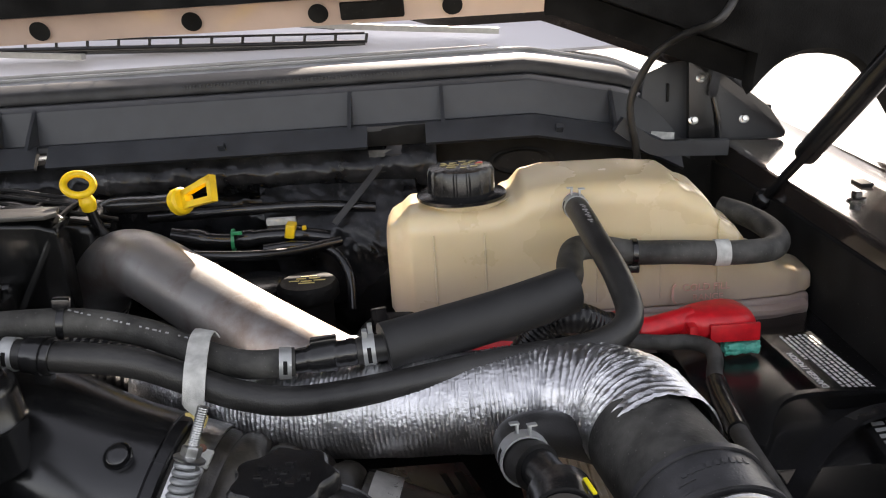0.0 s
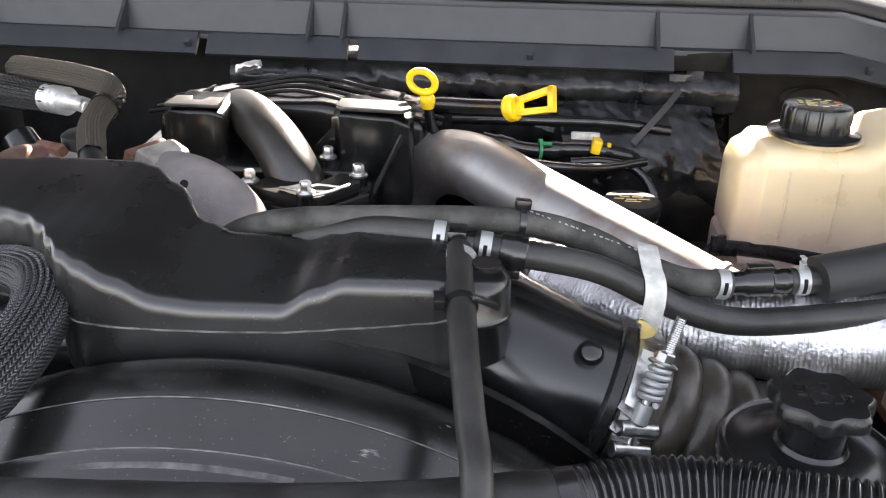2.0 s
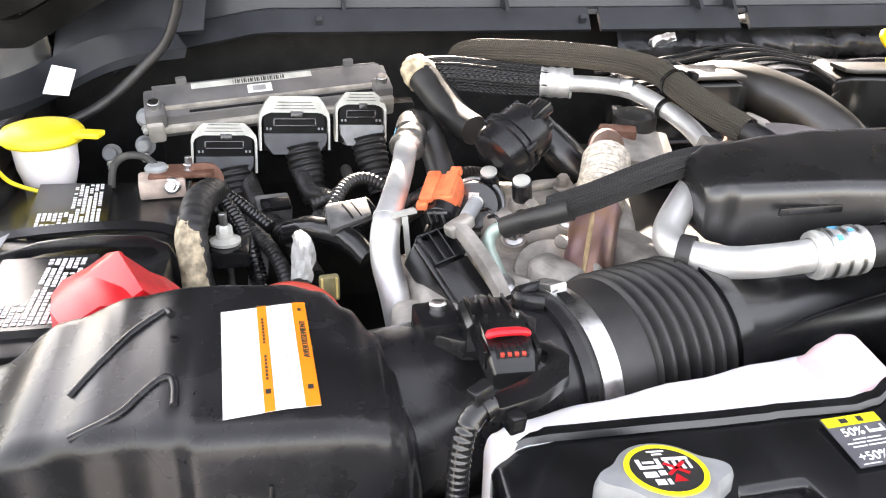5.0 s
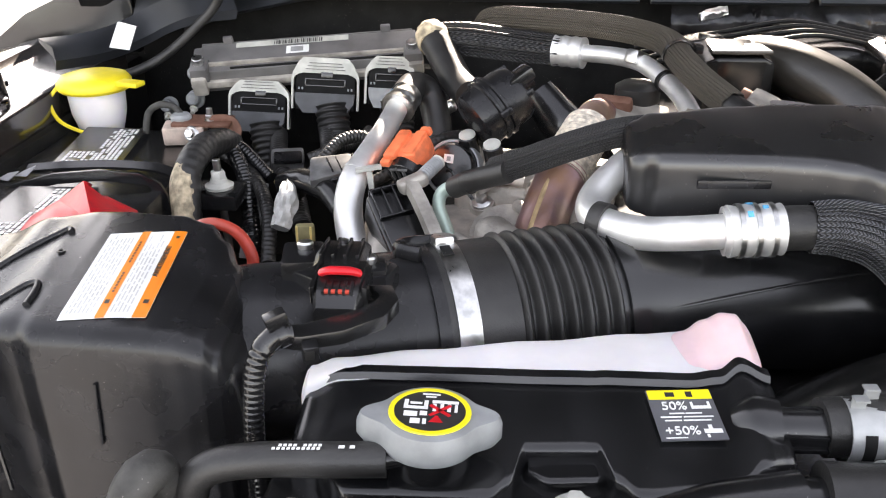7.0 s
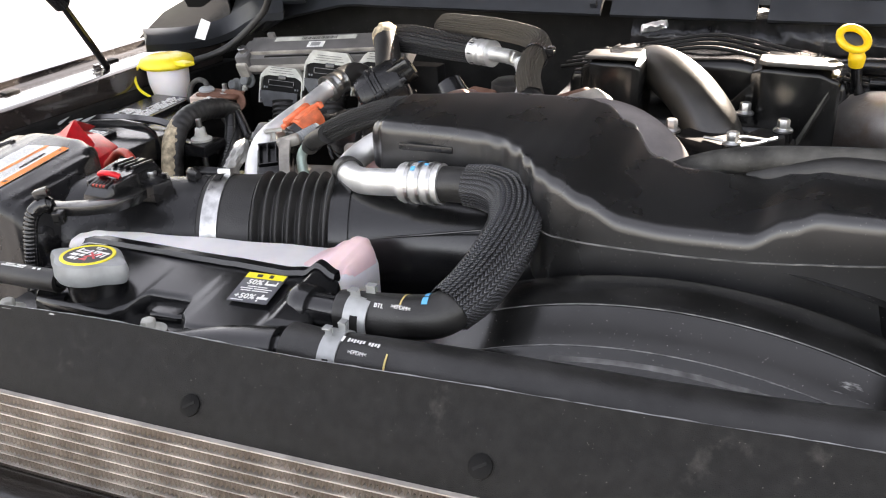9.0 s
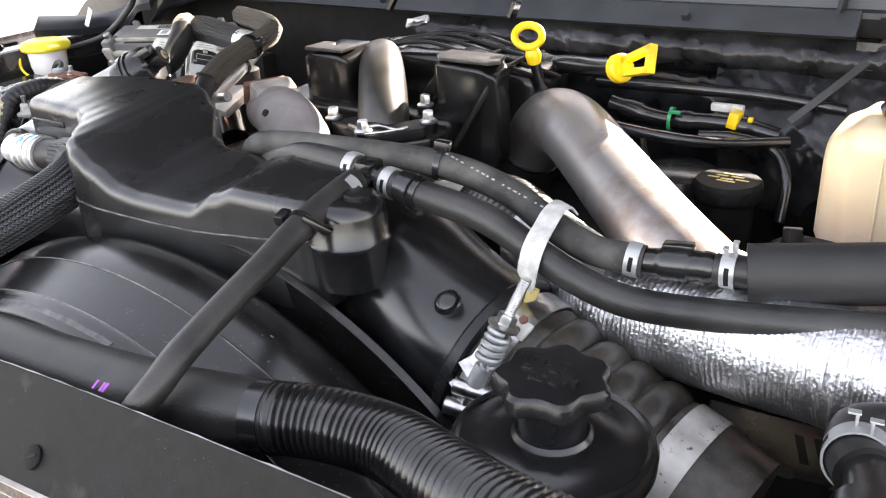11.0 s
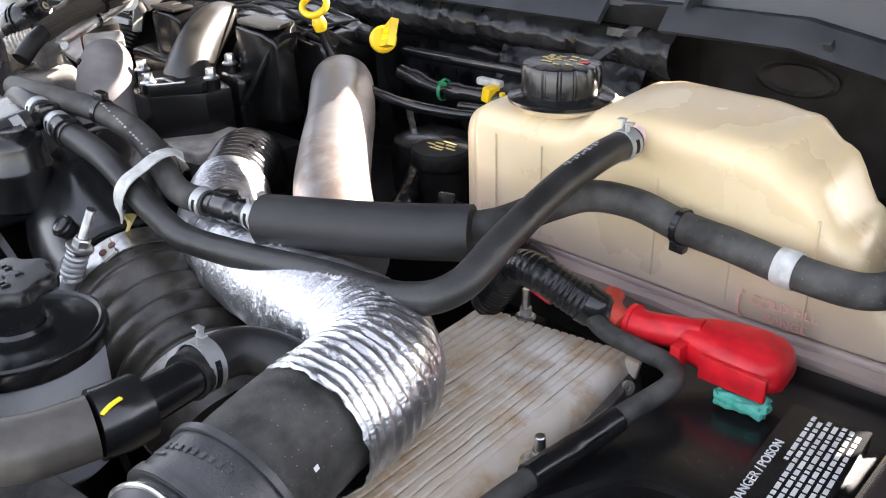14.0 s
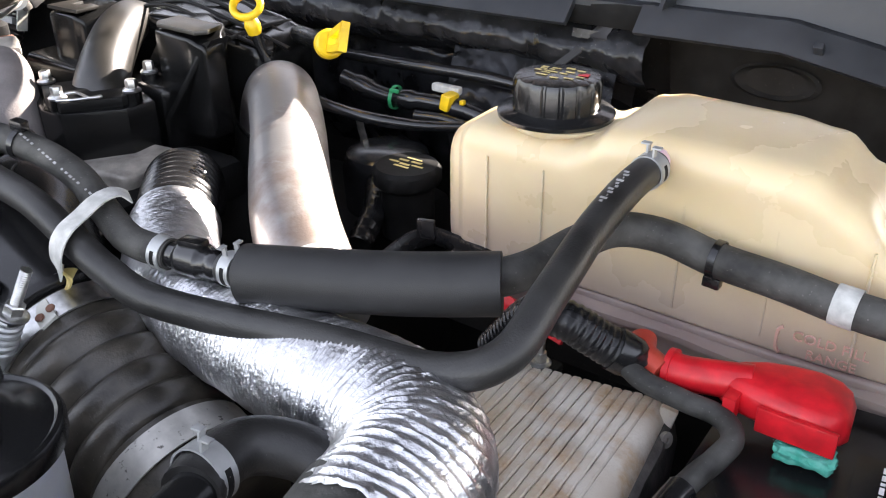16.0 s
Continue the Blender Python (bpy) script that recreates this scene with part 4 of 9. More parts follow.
part("seam_flange", loft(secs), FLUID, tank)
for x in (-0.045, 0.005, 0.115, 0.178, 0.235):
    yf = 0.846
    b = bmesh.new()
    tube([(x, yf - 0.0001, 1.325), (x, yf - 0.0003, 1.28), (x, yf - 0.0003, 1.245)], 0.0010, 0.01, 8, None, True, b)
    part("moulded_rib", b, TANK, tank)
part("port_recess", rbox((0.093, 0.852, 1.337), (0.034, 0.008, 0.036), 0.004), LETTERS, tank, "reddish recess round the outlet")
part("port", rod((0.093, 0.870, 1.352), (0.092, 0.828, 1.350), 0.0085), PINK, tank, "stained outlet stub")
capob = part("cap", lathe([(0.042, -0.005), (0.0455, -0.003), (0.0460, 0.0), (0.0445, 0.0012), (0.036, 0.0025), (0.0335, 0.0035), (0.0335, 0.0235), (0.0318, 0.0275), (0.0275, 0.0285), (0.001, 0.0290)],
    pose(-0.014, 0.896, 1.3540), 144, None, lambda a, i: 1 + (0.022 * (1 if math.cos(16 * a) > -0.6 else -1.4) if i in (5, 6, 7) else 0)), SATIN, tank, "black ribbed screw cap with yellow markings")
part("neck", lathe([(0.0400, 0), (0.0400, 0.009), (0.0460, 0.010), (0.0460, 0.0115), (0.030, 0.0115)], pose(-0.010, 0.898, 1.339), 40), TANK, tank)
q = [(-0.040, 0.875, 1.3832), (0.014, 0.875, 1.3832), (0.014, 0.919, 1.3832), (-0.040, 0.919, 1.3832)]
bars(q, [(0.12, 0.22, 0.66, 0.74), (0.14, 0.24, 0.58, 0.62), (0.28, 0.42, 0.70, 0.75), (0.28, 0.36, 0.60, 0.66), (0.10, 0.20, 0.46, 0.53), (0.24, 0.46, 0.48, 0.53), (0.24, 0.38, 0.39, 0.43), (0.22, 0.40, 0.24, 0.30), (0.46, 0.60, 0.80, 0.87), (0.66, 0.78, 0.76, 0.81), (0.48, 0.60, 0.17, 0.23), (0.66, 0.80, 0.26, 0.32), (0.54, 0.68, 0.60, 0.65), (0.50, 0.62, 0.48, 0.52), (0.78, 0.90, 0.43, 0.48)], TAPE_Y, capob, "marking", 0.0001)
part("warning_mark", patch(on(*q, 0.76, 0.55), on(*q, 0.92, 0.55), on(*q, 0.90, 0.70), on(*q, 0.82, 0.70), 0.0002), RED, capob, "", False)
m = frame_on((0.205, 0.8405, 1.250), (0.305, 0.8435, 1.249), (0.205, 0.8405, 1.30))
words("COLD FILL", m @ pose(0.018, 0.006, 0), 0.0100, LETTERS, tank, "raised_letters", 0.0006)
words("RANGE", m @ pose(0.020, -0.005, 0), 0.0095, LETTERS, tank, "raised_letters", 0.0006)
part("fill_bracket", strip([(0.193, 0.841, 1.260), (0.190, 0.841, 1.257), (0.190, 0.841, 1.244), (0.193, 0.841, 1.240)], 0.002, 0.002, (0, 1, 0)), LETTERS, tank)
tray = thing("tank_tray", (0.0, 0.87, 1.2), "black plastic tray with a red strip under the coolant tank", "tray")
part("rim", tube([(-0.14, 0.80, 1.205), (-0.115, 0.845, 1.232), (-0.08, 0.852, 1.236), (0.02, 0.835, 1.230), (0.08, 0.80, 1.222)], 0.008, 0.005, 10, None, True, None, (0.6, 1.3)), PLASTIC, tray)
part("red_strip", patch((-0.068, 0.838, 1.226), (0.052, 0.812, 1.219), (0.05, 0.806, 1.209), (-0.07, 0.834, 1.216), 0.003), RED, tray, "red strip")
part("tab", rbox((-0.105, 0.845, 1.245), (0.016, 0.006, 0.018), 0.002, (0, 0, 20)), PLASTIC, tray)
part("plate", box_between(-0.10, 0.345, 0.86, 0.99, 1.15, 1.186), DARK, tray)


def spring_clamp(p, q, r, parent, width=0.012, ears=True, name="spring_clamp", material=None):
    """A constant-tension clamp: a slotted band with two raised ears."""
    mt = material or CLAMP
    c = part(name, ringband(p, q, r, width, 0.0012), mt, parent, "grey spring clamp")
    part("slot", arcband(p, q, r + 0.0011, width * 0.34, -20, 30, 0.0003), DARK, c, "dark slot")
    part("slot", arcband(p, q, r + 0.0011, width * 0.34, 150, 215, 0.0003), DARK, c, "dark slot")
    if ears:
        m = along(p, q)
        for k in (-1, 1):
            b = rbox((0, 0, 0), (0.0016, 0.007, width * 0.42), 0.0005)
            bmesh.ops.transform(b, matrix=m @ pose(k * 0.0034, r + 0.0035, k * width * 0.24), verts=b.verts)
            part("ear", b, mt, c)
            b = rbox((0, 0, 0), (0.0062, 0.0013, width * 0.42), 0.0005)
            bmesh.ops.transform(b, matrix=m @ pose(k * 0.0050, r + 0.0070, k * width * 0.24), verts=b.verts)
            part("ear", b, mt, c)
    return c


def hose(name, pts, r, label, material=RUBBER, **kw):
    t = thing(name, pts[len(pts) // 2], label, "hose")
    part("tube", tube(pts, r, **kw), material, t)
    return t


def zip_tie(p, q, r, parent, head=(0, 1)):
    c = part("zip_tie", ringband(p, q, r, 0.005, 0.0012), SATIN, parent, "black cable tie")
    m = along(p, q)
    b = rbox((0, 0, 0), (0.008, 0.008, 0.012), 0.0015)
    bmesh.ops.transform(b, matrix=m @ pose(head[0] * (r + 0.004), head[1] * (r + 0.004), 0), verts=b.verts)
    part("tie_head", b, SATIN, c)
    return c


# return hose from the tank port to the tee
rh = hose("coolant_hose", [(0.092, 0.842, 1.350), (0.093, 0.80, 1.350), (0.096, 0.745, 1.343), (0.102, 0.685, 1.330), (0.101, 0.642, 1.313), (0.072, 0.622, 1.303), (0.002, 0.617, 1.296),
    (-0.08, 0.606, 1.288), (-0.145, 0.598, 1.285), (-0.185, 0.598, 1.292), (-0.215, 0.597, 1.305), (-0.258, 0.596, 1.324), (-0.317, 0.594, 1.334), (-0.348, 0.597, 1.337)], 0.0108, "black rubber coolant hose from the tank port over the duct")
spring_clamp((0.0925, 0.832, 1.350), (0.0925, 0.80, 1.350), 0.0108, rh)
spring_clamp((-0.340, 0.5965, 1.336), (-0.36, 0.597, 1.338), 0.0108, rh, 0.009, False)
part("coupling", rod((-0.309, 0.594, 1.333), (-0.329, 0.5955, 1.3355), 0.0128), SATIN, rh, "black collar")
zip_tie((-0.317, 0.594, 1.334), (-0.329, 0.5955, 1.3355), 0.0128, rh, (0, -1))
q = [(0.086, 0.80, 1.3608), (0.100, 0.80, 1.3608), (0.101, 0.745, 1.354), (0.088, 0.745, 1.354)]
bars(q, [(0.30 + 0.1 * (i % 3), 0.55 + 0.1 * (i % 2), 0.05 + 0.07 * i, 0.09 + 0.07 * i) for i in range(11)], GREYINK, rh, "writing", 0.0012)
tee = thing("hose_tee", (-0.362, 0.594, 1.338), "black plastic three-way hose tee", "hose tee")
part("run", rod((-0.346, 0.597, 1.337), (-0.382, 0.595, 1.342), 0.0088), SATIN, tee)
part("branch", rod((-0.361, 0.594, 1.339), (-0.357, 0.568, 1.337), 0.0085), SATIN, tee)
part("collar", rbox((-0.362, 0.597, 1.343), (0.017, 0.02, 0.016), 0.004), SATIN, tee)
mh = hose("moulded_hose", [(-0.368, 0.596, 1.342), (-0.395, 0.596, 1.345), (-0.43, 0.600, 1.344), (-0.462, 0.606, 1.334), (-0.485, 0.615, 1.325)], 0.0108, "black moulded hose lying on the resonator cover")
spring_clamp((-0.375, 0.596, 1.343), (-0.395, 0.596, 1.345), 0.0108, mh, 0.009, False)
tv = hose("overflow_hose", [(-0.3585, 0.578, 1.340), (-0.3570, 0.555, 1.3375), (-0.3525, 0.512, 1.3305), (-0.3475, 0.470, 1.3195), (-0.3410, 0.423, 1.3085), (-0.3350, 0.385, 1.2990), (-0.3335, 0.368, 1.2910), (-0.3385, 0.3560, 1.2800), (-0.350, 0.3500, 1.262), (-0.362, 0.350, 1.245)], [0.0104, 0.0104, 0.0100, 0.0095, 0.0092, 0.0092, 0.0092, 0.0092, 0.0092, 0.0092], "black hose running forward from the tee to the radiator hose")
spring_clamp((-0.357, 0.566, 1.3365), (-0.3565, 0.55, 1.3345), 0.0112, tv, 0.009, False)
zip_tie((-0.3525, 0.512, 1.3305), (-0.351, 0.50, 1.3275), 0.0104, tv, (-1, 0.3))
part("tie_tail", rbox((-0.337, 0.512, 1.334), (0.022, 0.006, 0.004), 0.001, (0, 30, 30)), SATIN, tv)

# upper hose, quick connector, foam sleeve, tank hose
h2 = hose("heater_hose", [(-0.150, 0.6255, 1.303), (-0.186, 0.620, 1.306), (-0.225, 0.628, 1.316), (-0.262, 0.634, 1.331), (-0.315, 0.627, 1.345), (-0.41, 0.608, 1.350), (-0.49, 0.618, 1.340), (-0.536, 0.640, 1.321), (-0.57, 0.665, 1.295)], 0.0108, "dusty black heater hose with white print", DUSTY)
spring_clamp((-0.157, 0.6245, 1.303), (-0.186, 0.620, 1.306), 0.0108, h2, 0.009, False)
zip_tie((-0.315, 0.627, 1.345), (-0.33, 0.624, 1.347), 0.0112, h2, (0, 1))
bars([(-0.31, 0.622, 1.3562), (-0.20, 0.618, 1.3215), (-0.20, 0.622, 1.3225), (-0.31, 0.626, 1.3568)], [(0.02 + 0.041 * i, 0.02 + 0.041 * i + (0.022, 0.028, 0.014)[i % 3], 0.25, 0.7) for i in range(23) if i % 6 != 4], GREYINK, h2, "writing", 0.0)
qc = thing("quick_connector", (-0.125, 0.628, 1.305), "black plastic quick connector between two hoses", "connector")
part("barrel", tube([(-0.152, 0.6252, 1.303), (-0.120, 0.6285, 1.3055), (-0.088, 0.632, 1.307)], [0.009, 0.0105, 0.0085], 0.002, 20, lambda s: 1.0 + (0.16 if 0.014 < s < 0.034 else 0.0) + (0.10 if 0.042 < s < 0.048 else 0)), SATIN, qc)
part("latch", rbox((-0.128, 0.628, 1.3175), (0.020, 0.010, 0.005), 0.0015, (0, -4, 6)), SATIN, qc)
sv = thing("foam_sleeve_hose", (0.0, 0.66, 1.31), "smooth black foam sleeve over a hose", "hose sleeve")
part("sleeve", tube([(-0.084, 0.632, 1.3065), (-0.03, 0.650, 1.3115), (0.02, 0.672, 1.315), (0.064, 0.697, 1.318)], 0.0195, 0.006, 28), FOAM, sv)
part("inner_hose", rod((-0.104, 0.6305, 1.306), (-0.080, 0.633, 1.307), 0.0105), RUBBER, sv)
spring_clamp((-0.095, 0.6315, 1.3065), (-0.08, 0.633, 1.307), 0.0105, sv, 0.009, True)
th = hose("tank_return_hose", [(0.05, 0.69, 1.317), (0.068, 0.722, 1.318), (0.076, 0.765, 1.319), (0.087, 0.80, 1.318), (0.112, 0.822, 1.311), (0.147, 0.827, 1.302), (0.19, 0.825, 1.300), (0.235, 0.82, 1.298), (0.275, 0.822, 1.298), (0.292, 0.842, 1.300), (0.293, 0.872, 1.304), (0.281, 0.905, 1.309), (0.262, 0.925, 1.313)], 0.0118, "worn black hose curving round the front of the coolant tank", DUSTY)
zip_tie((0.147, 0.827, 1.302), (0.16, 0.8265, 1.3015), 0.0122, th, (0, -1))
part("tape", ringband((0.229, 0.8205, 1.2985), (0.245, 0.82, 1.298), 0.0121, 0.014, 0.0008), TAG, th, "white paper tape")

# webbing tag round the two hoses
tag = thing("webbing_tag", (-0.205, 0.60, 1.30), "pale grey strap looped over two hoses", "strap")
part("band", strip([(-0.2135, 0.643, 1.3220), (-0.2150, 0.634, 1.3290), (-0.2155, 0.620, 1.3285), (-0.2145, 0.604, 1.3225), (-0.2130, 0.591, 1.3180), (-0.2130, 0.5825, 1.3090), (-0.2145, 0.5800, 1.2960), (-0.2155, 0.5830, 1.2870)], 0.0155, 0.0012, (0.05, -0.5, 1)), TAG, tag)
part("tab_end", strip([(-0.2150, 0.5843, 1.2865), (-0.2160, 0.5860, 1.2815), (-0.2185, 0.5900, 1.2785)], 0.0160, 0.0016, (0.05, -0.8, 0.6)), TAPE_Y, tag, "yellowed end of the band")

# charge pipe
hp = thing("charge_pipe", (-0.26, 0.85, 1.24), "brushed aluminium intercooler charge pipe with a curved bend", "pipe")
part("pipe", tube([(-0.458, 0.994, 1.214), (-0.444, 0.990, 1.240), (-0.427, 0.983, 1.261), (-0.400, 0.966, 1.2785), (-0.3638, 0.9372, 1.2838), (-0.3117, 0.8907, 1.2731), (-0.2518, 0.8317, 1.2618), (-0.1903, 0.7764, 1.2484), (-0.1069, 0.7184, 1.2236)], 0.0378, 0.005, 56), PIPE, hp)
part("bead", ringband((-0.135, 0.7375, 1.2325), (-0.1069, 0.7184, 1.2236), 0.0383, 0.005, 0.0015, 40), ALU, hp, "rolled bead with a blue stain")
part("boot", tube([(-0.474, 0.998, 1.165), (-0.464, 0.996, 1.196), (-0.455, 0.9935, 1.2205), (-0.448, 0.9915, 1.234)], 0.0415, 0.006, 32), RUBBER, hp, "black rubber boot")
part("lip", ringband((-0.447, 0.991, 1.2355), (-0.444, 0.990, 1.240), 0.0405, 0.003, 0.0015, 40), SATIN, hp)
part("end_clamp", ringband((-0.117, 0.7254, 1.2268), (-0.1069, 0.7184, 1.2236), 0.039, 0.010, 0.0015, 40), STEEL, hp)

# foil duct with rubber coupler
fd = thing("foil_duct", (-0.05, 0.60, 1.23), "silver crinkled heat-shield foil duct over a pipe", "duct")
fpts = [(-0.281, 0.722, 1.2465), (-0.246, 0.692, 1.250), (-0.195, 0.657, 1.253), (-0.12, 0.634, 1.257), (-0.03, 0.622, 1.262), (0.040, 0.614, 1.267), (0.084, 0.584, 1.270), (0.098, 0.525, 1.270)]
fr = [0.038, 0.0375, 0.037, 0.037, 0.038, 0.041, 0.043, 0.0415]
FSEG, FSTEP = 84, 0.0009
foilm = tube(fpts, fr, FSTEP, FSEG, None, False)
line, us = spline(fpts, FSTEP)
foilm.verts.ensure_lookup_table()
for k, v in enumerate(foilm.verts):
    i, j = divmod(k, FSEG)
    a = 2 * math.pi * j / FSEG
    w = i * FSTEP
    out = (v.co - line[i]).normalized()
    loose = max(0.0, min(1.0, us[i] - 4.0))
    ca_, sa_ = math.cos(a), math.sin(a)
    drift = 1.1 * noise.noise(Vector((w / 0.05, ca_ * 1.3, sa_ * 1.3))) + 0.35 * noise.noise(Vector((w / 0.012, ca_ * 3.0, sa_ * 3.0)))
    pitch = 0.0034 + 0.0026 * loose
    hoop = 1.0 - 2.0 * abs(math.sin(math.pi * w / pitch + 2.2 * drift))
    gap = 0.35 + 0.65 * max(0.0, 0.5 + noise.noise(Vector((w / 0.004, ca_ * 5.0, sa_ * 5.0))) * 1.3)
    crease = noise.noise(Vector((w / 0.0016, ca_ * 8.0, sa_ * 8.0)))
    v.co += out * ((0.00055 + 0.00055 * loose) * hoop * gap + (0.00022 + 0.00022 * loose) * crease + 0.0012 * noise.noise(v.co * 40))
last = len(line) - 1
for k, v in enumerate(foilm.verts):
    i, j = divmod(k, FSEG)
    if i > last - 5:
        a = 2 * math.pi * j / FSEG
        v.co += Vector((0.2, -1, 0)) * (i - last + 5) / 5 * (0.0022 * noise.noise(Vector((math.cos(a) * 6, math.sin(a) * 6, 3))) + 0.0016 * noise.noise(Vector((math.cos(a) * 19, math.sin(a) * 19, 8))))
part("foil", foilm, FOIL, fd)
part("inner_boot", tube([(-0.415, 0.835, 1.19), (-0.40, 0.823, 1.215), (-0.372, 0.802, 1.232), (-0.335, 0.770, 1.242), (-0.27, 0.712, 1.250)], [0.038, 0.040, 0.0385, 0.0365, 0.034], 0.0012, 40, ribbed(0.014, 0.025)), SATIN, fd, "black ribbed rubber boot")
cp = thing("rubber_coupler", (0.10, 0.46, 1.25), "black stepped rubber coupler with a wire clamp", "coupler")
part("sleeve", tube([(0.089, 0.545, 1.271), (0.098, 0.50, 1.268), (0.104, 0.472, 1.264)], 0.0385, 0.004, 40), DUSTY, cp)
part("collar", tube([(0.103, 0.478, 1.265), (0.106, 0.463, 1.2625), (0.1085, 0.446, 1.259)], [0.0425, 0.0435, 0.0432], 0.004, 48), COUPLER, cp, "moulded black collar")
for p, q in (((0.1035, 0.476, 1.2648), (0.106, 0.463, 1.2625)), ((0.1082, 0.448, 1.2594), (0.1085, 0.446, 1.259))):
    part("bead", ringband(p, q, 0.0432, 0.004, 0.0018, 48), COUPLER, cp)
part("neck", tube([(0.108, 0.450, 1.260), (0.114, 0.412, 1.252), (0.127, 0.34, 1.236), (0.135, 0.27, 1.218)], [0.0395, 0.0385, 0.037, 0.037], 0.005, 48), COUPLER, cp)
part("lip", ringband((0.1105, 0.434, 1.2565), (0.114, 0.412, 1.252), 0.0405, 0.012, 0.0016, 48), COUPLER, cp)
cpm = along((0.1100, 0.438, 1.2572), (0.114, 0.412, 1.252))
b = tube([tuple(cpm @ Vector((0.0428 * math.cos(a), 0.0428 * math.sin(a), 0.003 * math.sin(3 * a)))) for a in [i * 2 * math.pi / 36 for i in range(37)]], 0.0017, 0.004, 8)
part("wire_clamp", b, STEEL, cp, "bright wire clamp")
for k in range(8):
    a = 2 * math.pi * k / 8
    b = rbox((0.0395 * math.cos(a), 0.0395 * math.sin(a), 0.035), (0.004, 0.004, 0.045), 0.001)
    bmesh.ops.transform(b, matrix=cpm, verts=b.verts)
    part("rib", b, COUPLER, cp)
for k in range(3):
    part("mark", arcband((0.106, 0.463 - 0.004 * k, 1.2625 - 0.0006 * k), (0.1085, 0.446, 1.259), 0.0436, 0.0014, 100 + 9 * k, 118 + 5 * k, 0.0005), COUPLER, cp)
for k in range(9):
    part("raised_letter", arcband((0.1055 + 0.00012 * k, 0.4665 - 0.0004 * k, 1.2630), (0.1085, 0.446, 1.259), 0.0436, 0.0036, 62 + 6.5 * k, 65.5 + 6.5 * k, 0.0006), COUPLER, cp)
for k in range(6):
    part("raised_letter", arcband((0.1145, 0.409, 1.2512), (0.127, 0.34, 1.236), 0.0388, 0.0045, 70 + 6 * k, 73 + 6 * k, 0.0006), COUPLER, cp)
part("scuff", arcband((0.0985, 0.498, 1.2678), (0.104, 0.472, 1.264), 0.0386, 0.0030, 18, 22, 0.0004), PAPER, cp, "pale paint scuff")

# charge air cooler
ic = thing("fuel_cooler", (0.10, 0.63, 1.16), "weathered grey aluminium cooler with long grooves", "cooler")
A0, A1 = Vector((0.016, 0.757, 1.2165)), Vector((0.134, 0.781, 1.2135))
fwd = Vector((0.010, -0.32, -0.003))
nrm = (A1 - A0).cross(fwd).normalized()
if nrm.z < 0:
    nrm = -nrm
N = 17
for i in range(N):
    b = bmesh.new()
    rows_ = []
    for k in range(33):
        wob = lambda u: 0.0011 * noise.noise(Vector((u * 9, k * 0.55, 2.0)))
        a, c = A0.lerp(A1, i / N) + fwd * (k / 32), A0.lerp(A1, (i + 0.93) / N) + fwd * (k / 32)
        side = (A1 - A0).normalized()
        a, c = a + side * wob(i), c + side * wob(i + 0.9)
        h = 0.0009 * noise.noise(Vector((i * 3.1, k * 0.3, 7.0)))
        lip = side * 0.0012
        rows_.append([a - nrm * 0.05, a + nrm * (h - 0.0012), a + lip + nrm * h, c - lip + nrm * h, c + nrm * (h - 0.0012), c - nrm * 0.05])
    loft(rows_, b)
    part("plate", b, COOLER, ic, "", False)
side = (A1 - A0).normalized()
rows_ = []
for k in range(25):  # rounded border that widens towards the front
    f = k / 24
    w = 0.006 + 0.030 * f
    p = A1 + fwd * f + side * 0.0002
    q = p + side * w
    d = 0.0010 * noise.noise(Vector((k * 0.35, 3.0, 5.0)))
    rows_.append([p - nrm * 0.05, p - nrm * 0.0004, p.lerp(q, 0.5) - nrm * (0.0008 - d), q - nrm * (0.0045 - d) , q + side * 0.004 - nrm * 0.012, q + side * 0.006 - nrm * 0.05])
part("border_plate", loft(rows_), COOLER, ic, "smooth grey border plate")
b = bmesh.new()
loft([[A0 - nrm * 0.003, A1 - nrm * 0.003, A1 - nrm * 0.06, A0 - nrm * 0.06], [A0 + fwd - nrm * 0.003, A1 + fwd - nrm * 0.003, A1 + fwd - nrm * 0.06, A0 + fwd - nrm * 0.06]], b)
part("core", b, RUST, ic, "rust-stained grooves", False)
rows_ = []
for k in range(13):
    f = k / 12
    q = A1 + fwd * f * 0.62 + side * (0.0105 + 0.0186 * f)
    d = 0.002 * noise.noise(Vector((k * 0.6, 1.0, 9.0)))
    rows_.append([q - nrm * 0.012, q + side * (0.005 + d) - nrm * 0.015, q + side * (0.009 + d) - nrm * 0.030, q + side * (0.008 - d) - nrm * 0.075, q - nrm * 0.08])
part("end_tank", loft(rows_), ENDTANK, ic, "dirty black end tank")
part("plug", lathe([(0.0055, 0), (0.0055, 0.003), (0.002, 0.003), (0.002, 0.001)], along((0.1495, 0.765, 1.1965), (0.3, 0.72, 1.24)), 16), CAST, ic)
part("corner_tab", rbox((0.1445, 0.778, 1.203), (0.012, 0.006, 0.020), 0.002, (0, 12, 8)), COOLER, ic, "grey folded corner")
nb = thing("stud_bolt", (0.163, 0.647, 1.21), "zinc stud and nut on a washer", "bolt")
part("nut", hexbolt((0.163, 0.647, 1.2105), (0.163, 0.647, 2), 0.0058, 0.009), STEEL, nb)
part("stud", rod((0.163, 0.647, 1.218), (0.163, 0.647, 1.2305), 0.0035), STEEL, nb)
part("washer", lathe([(0.0125, 0), (0.0125, 0.002), (0.004, 0.002)], pose(0.163, 0.647, 1.2085), 24), TANCLOTH, nb, "dirty washer")
part("bracket", box_between(0.157, 0.20, 0.56, 0.665, 1.195, 1.2085, 0.003), DARK, nb)
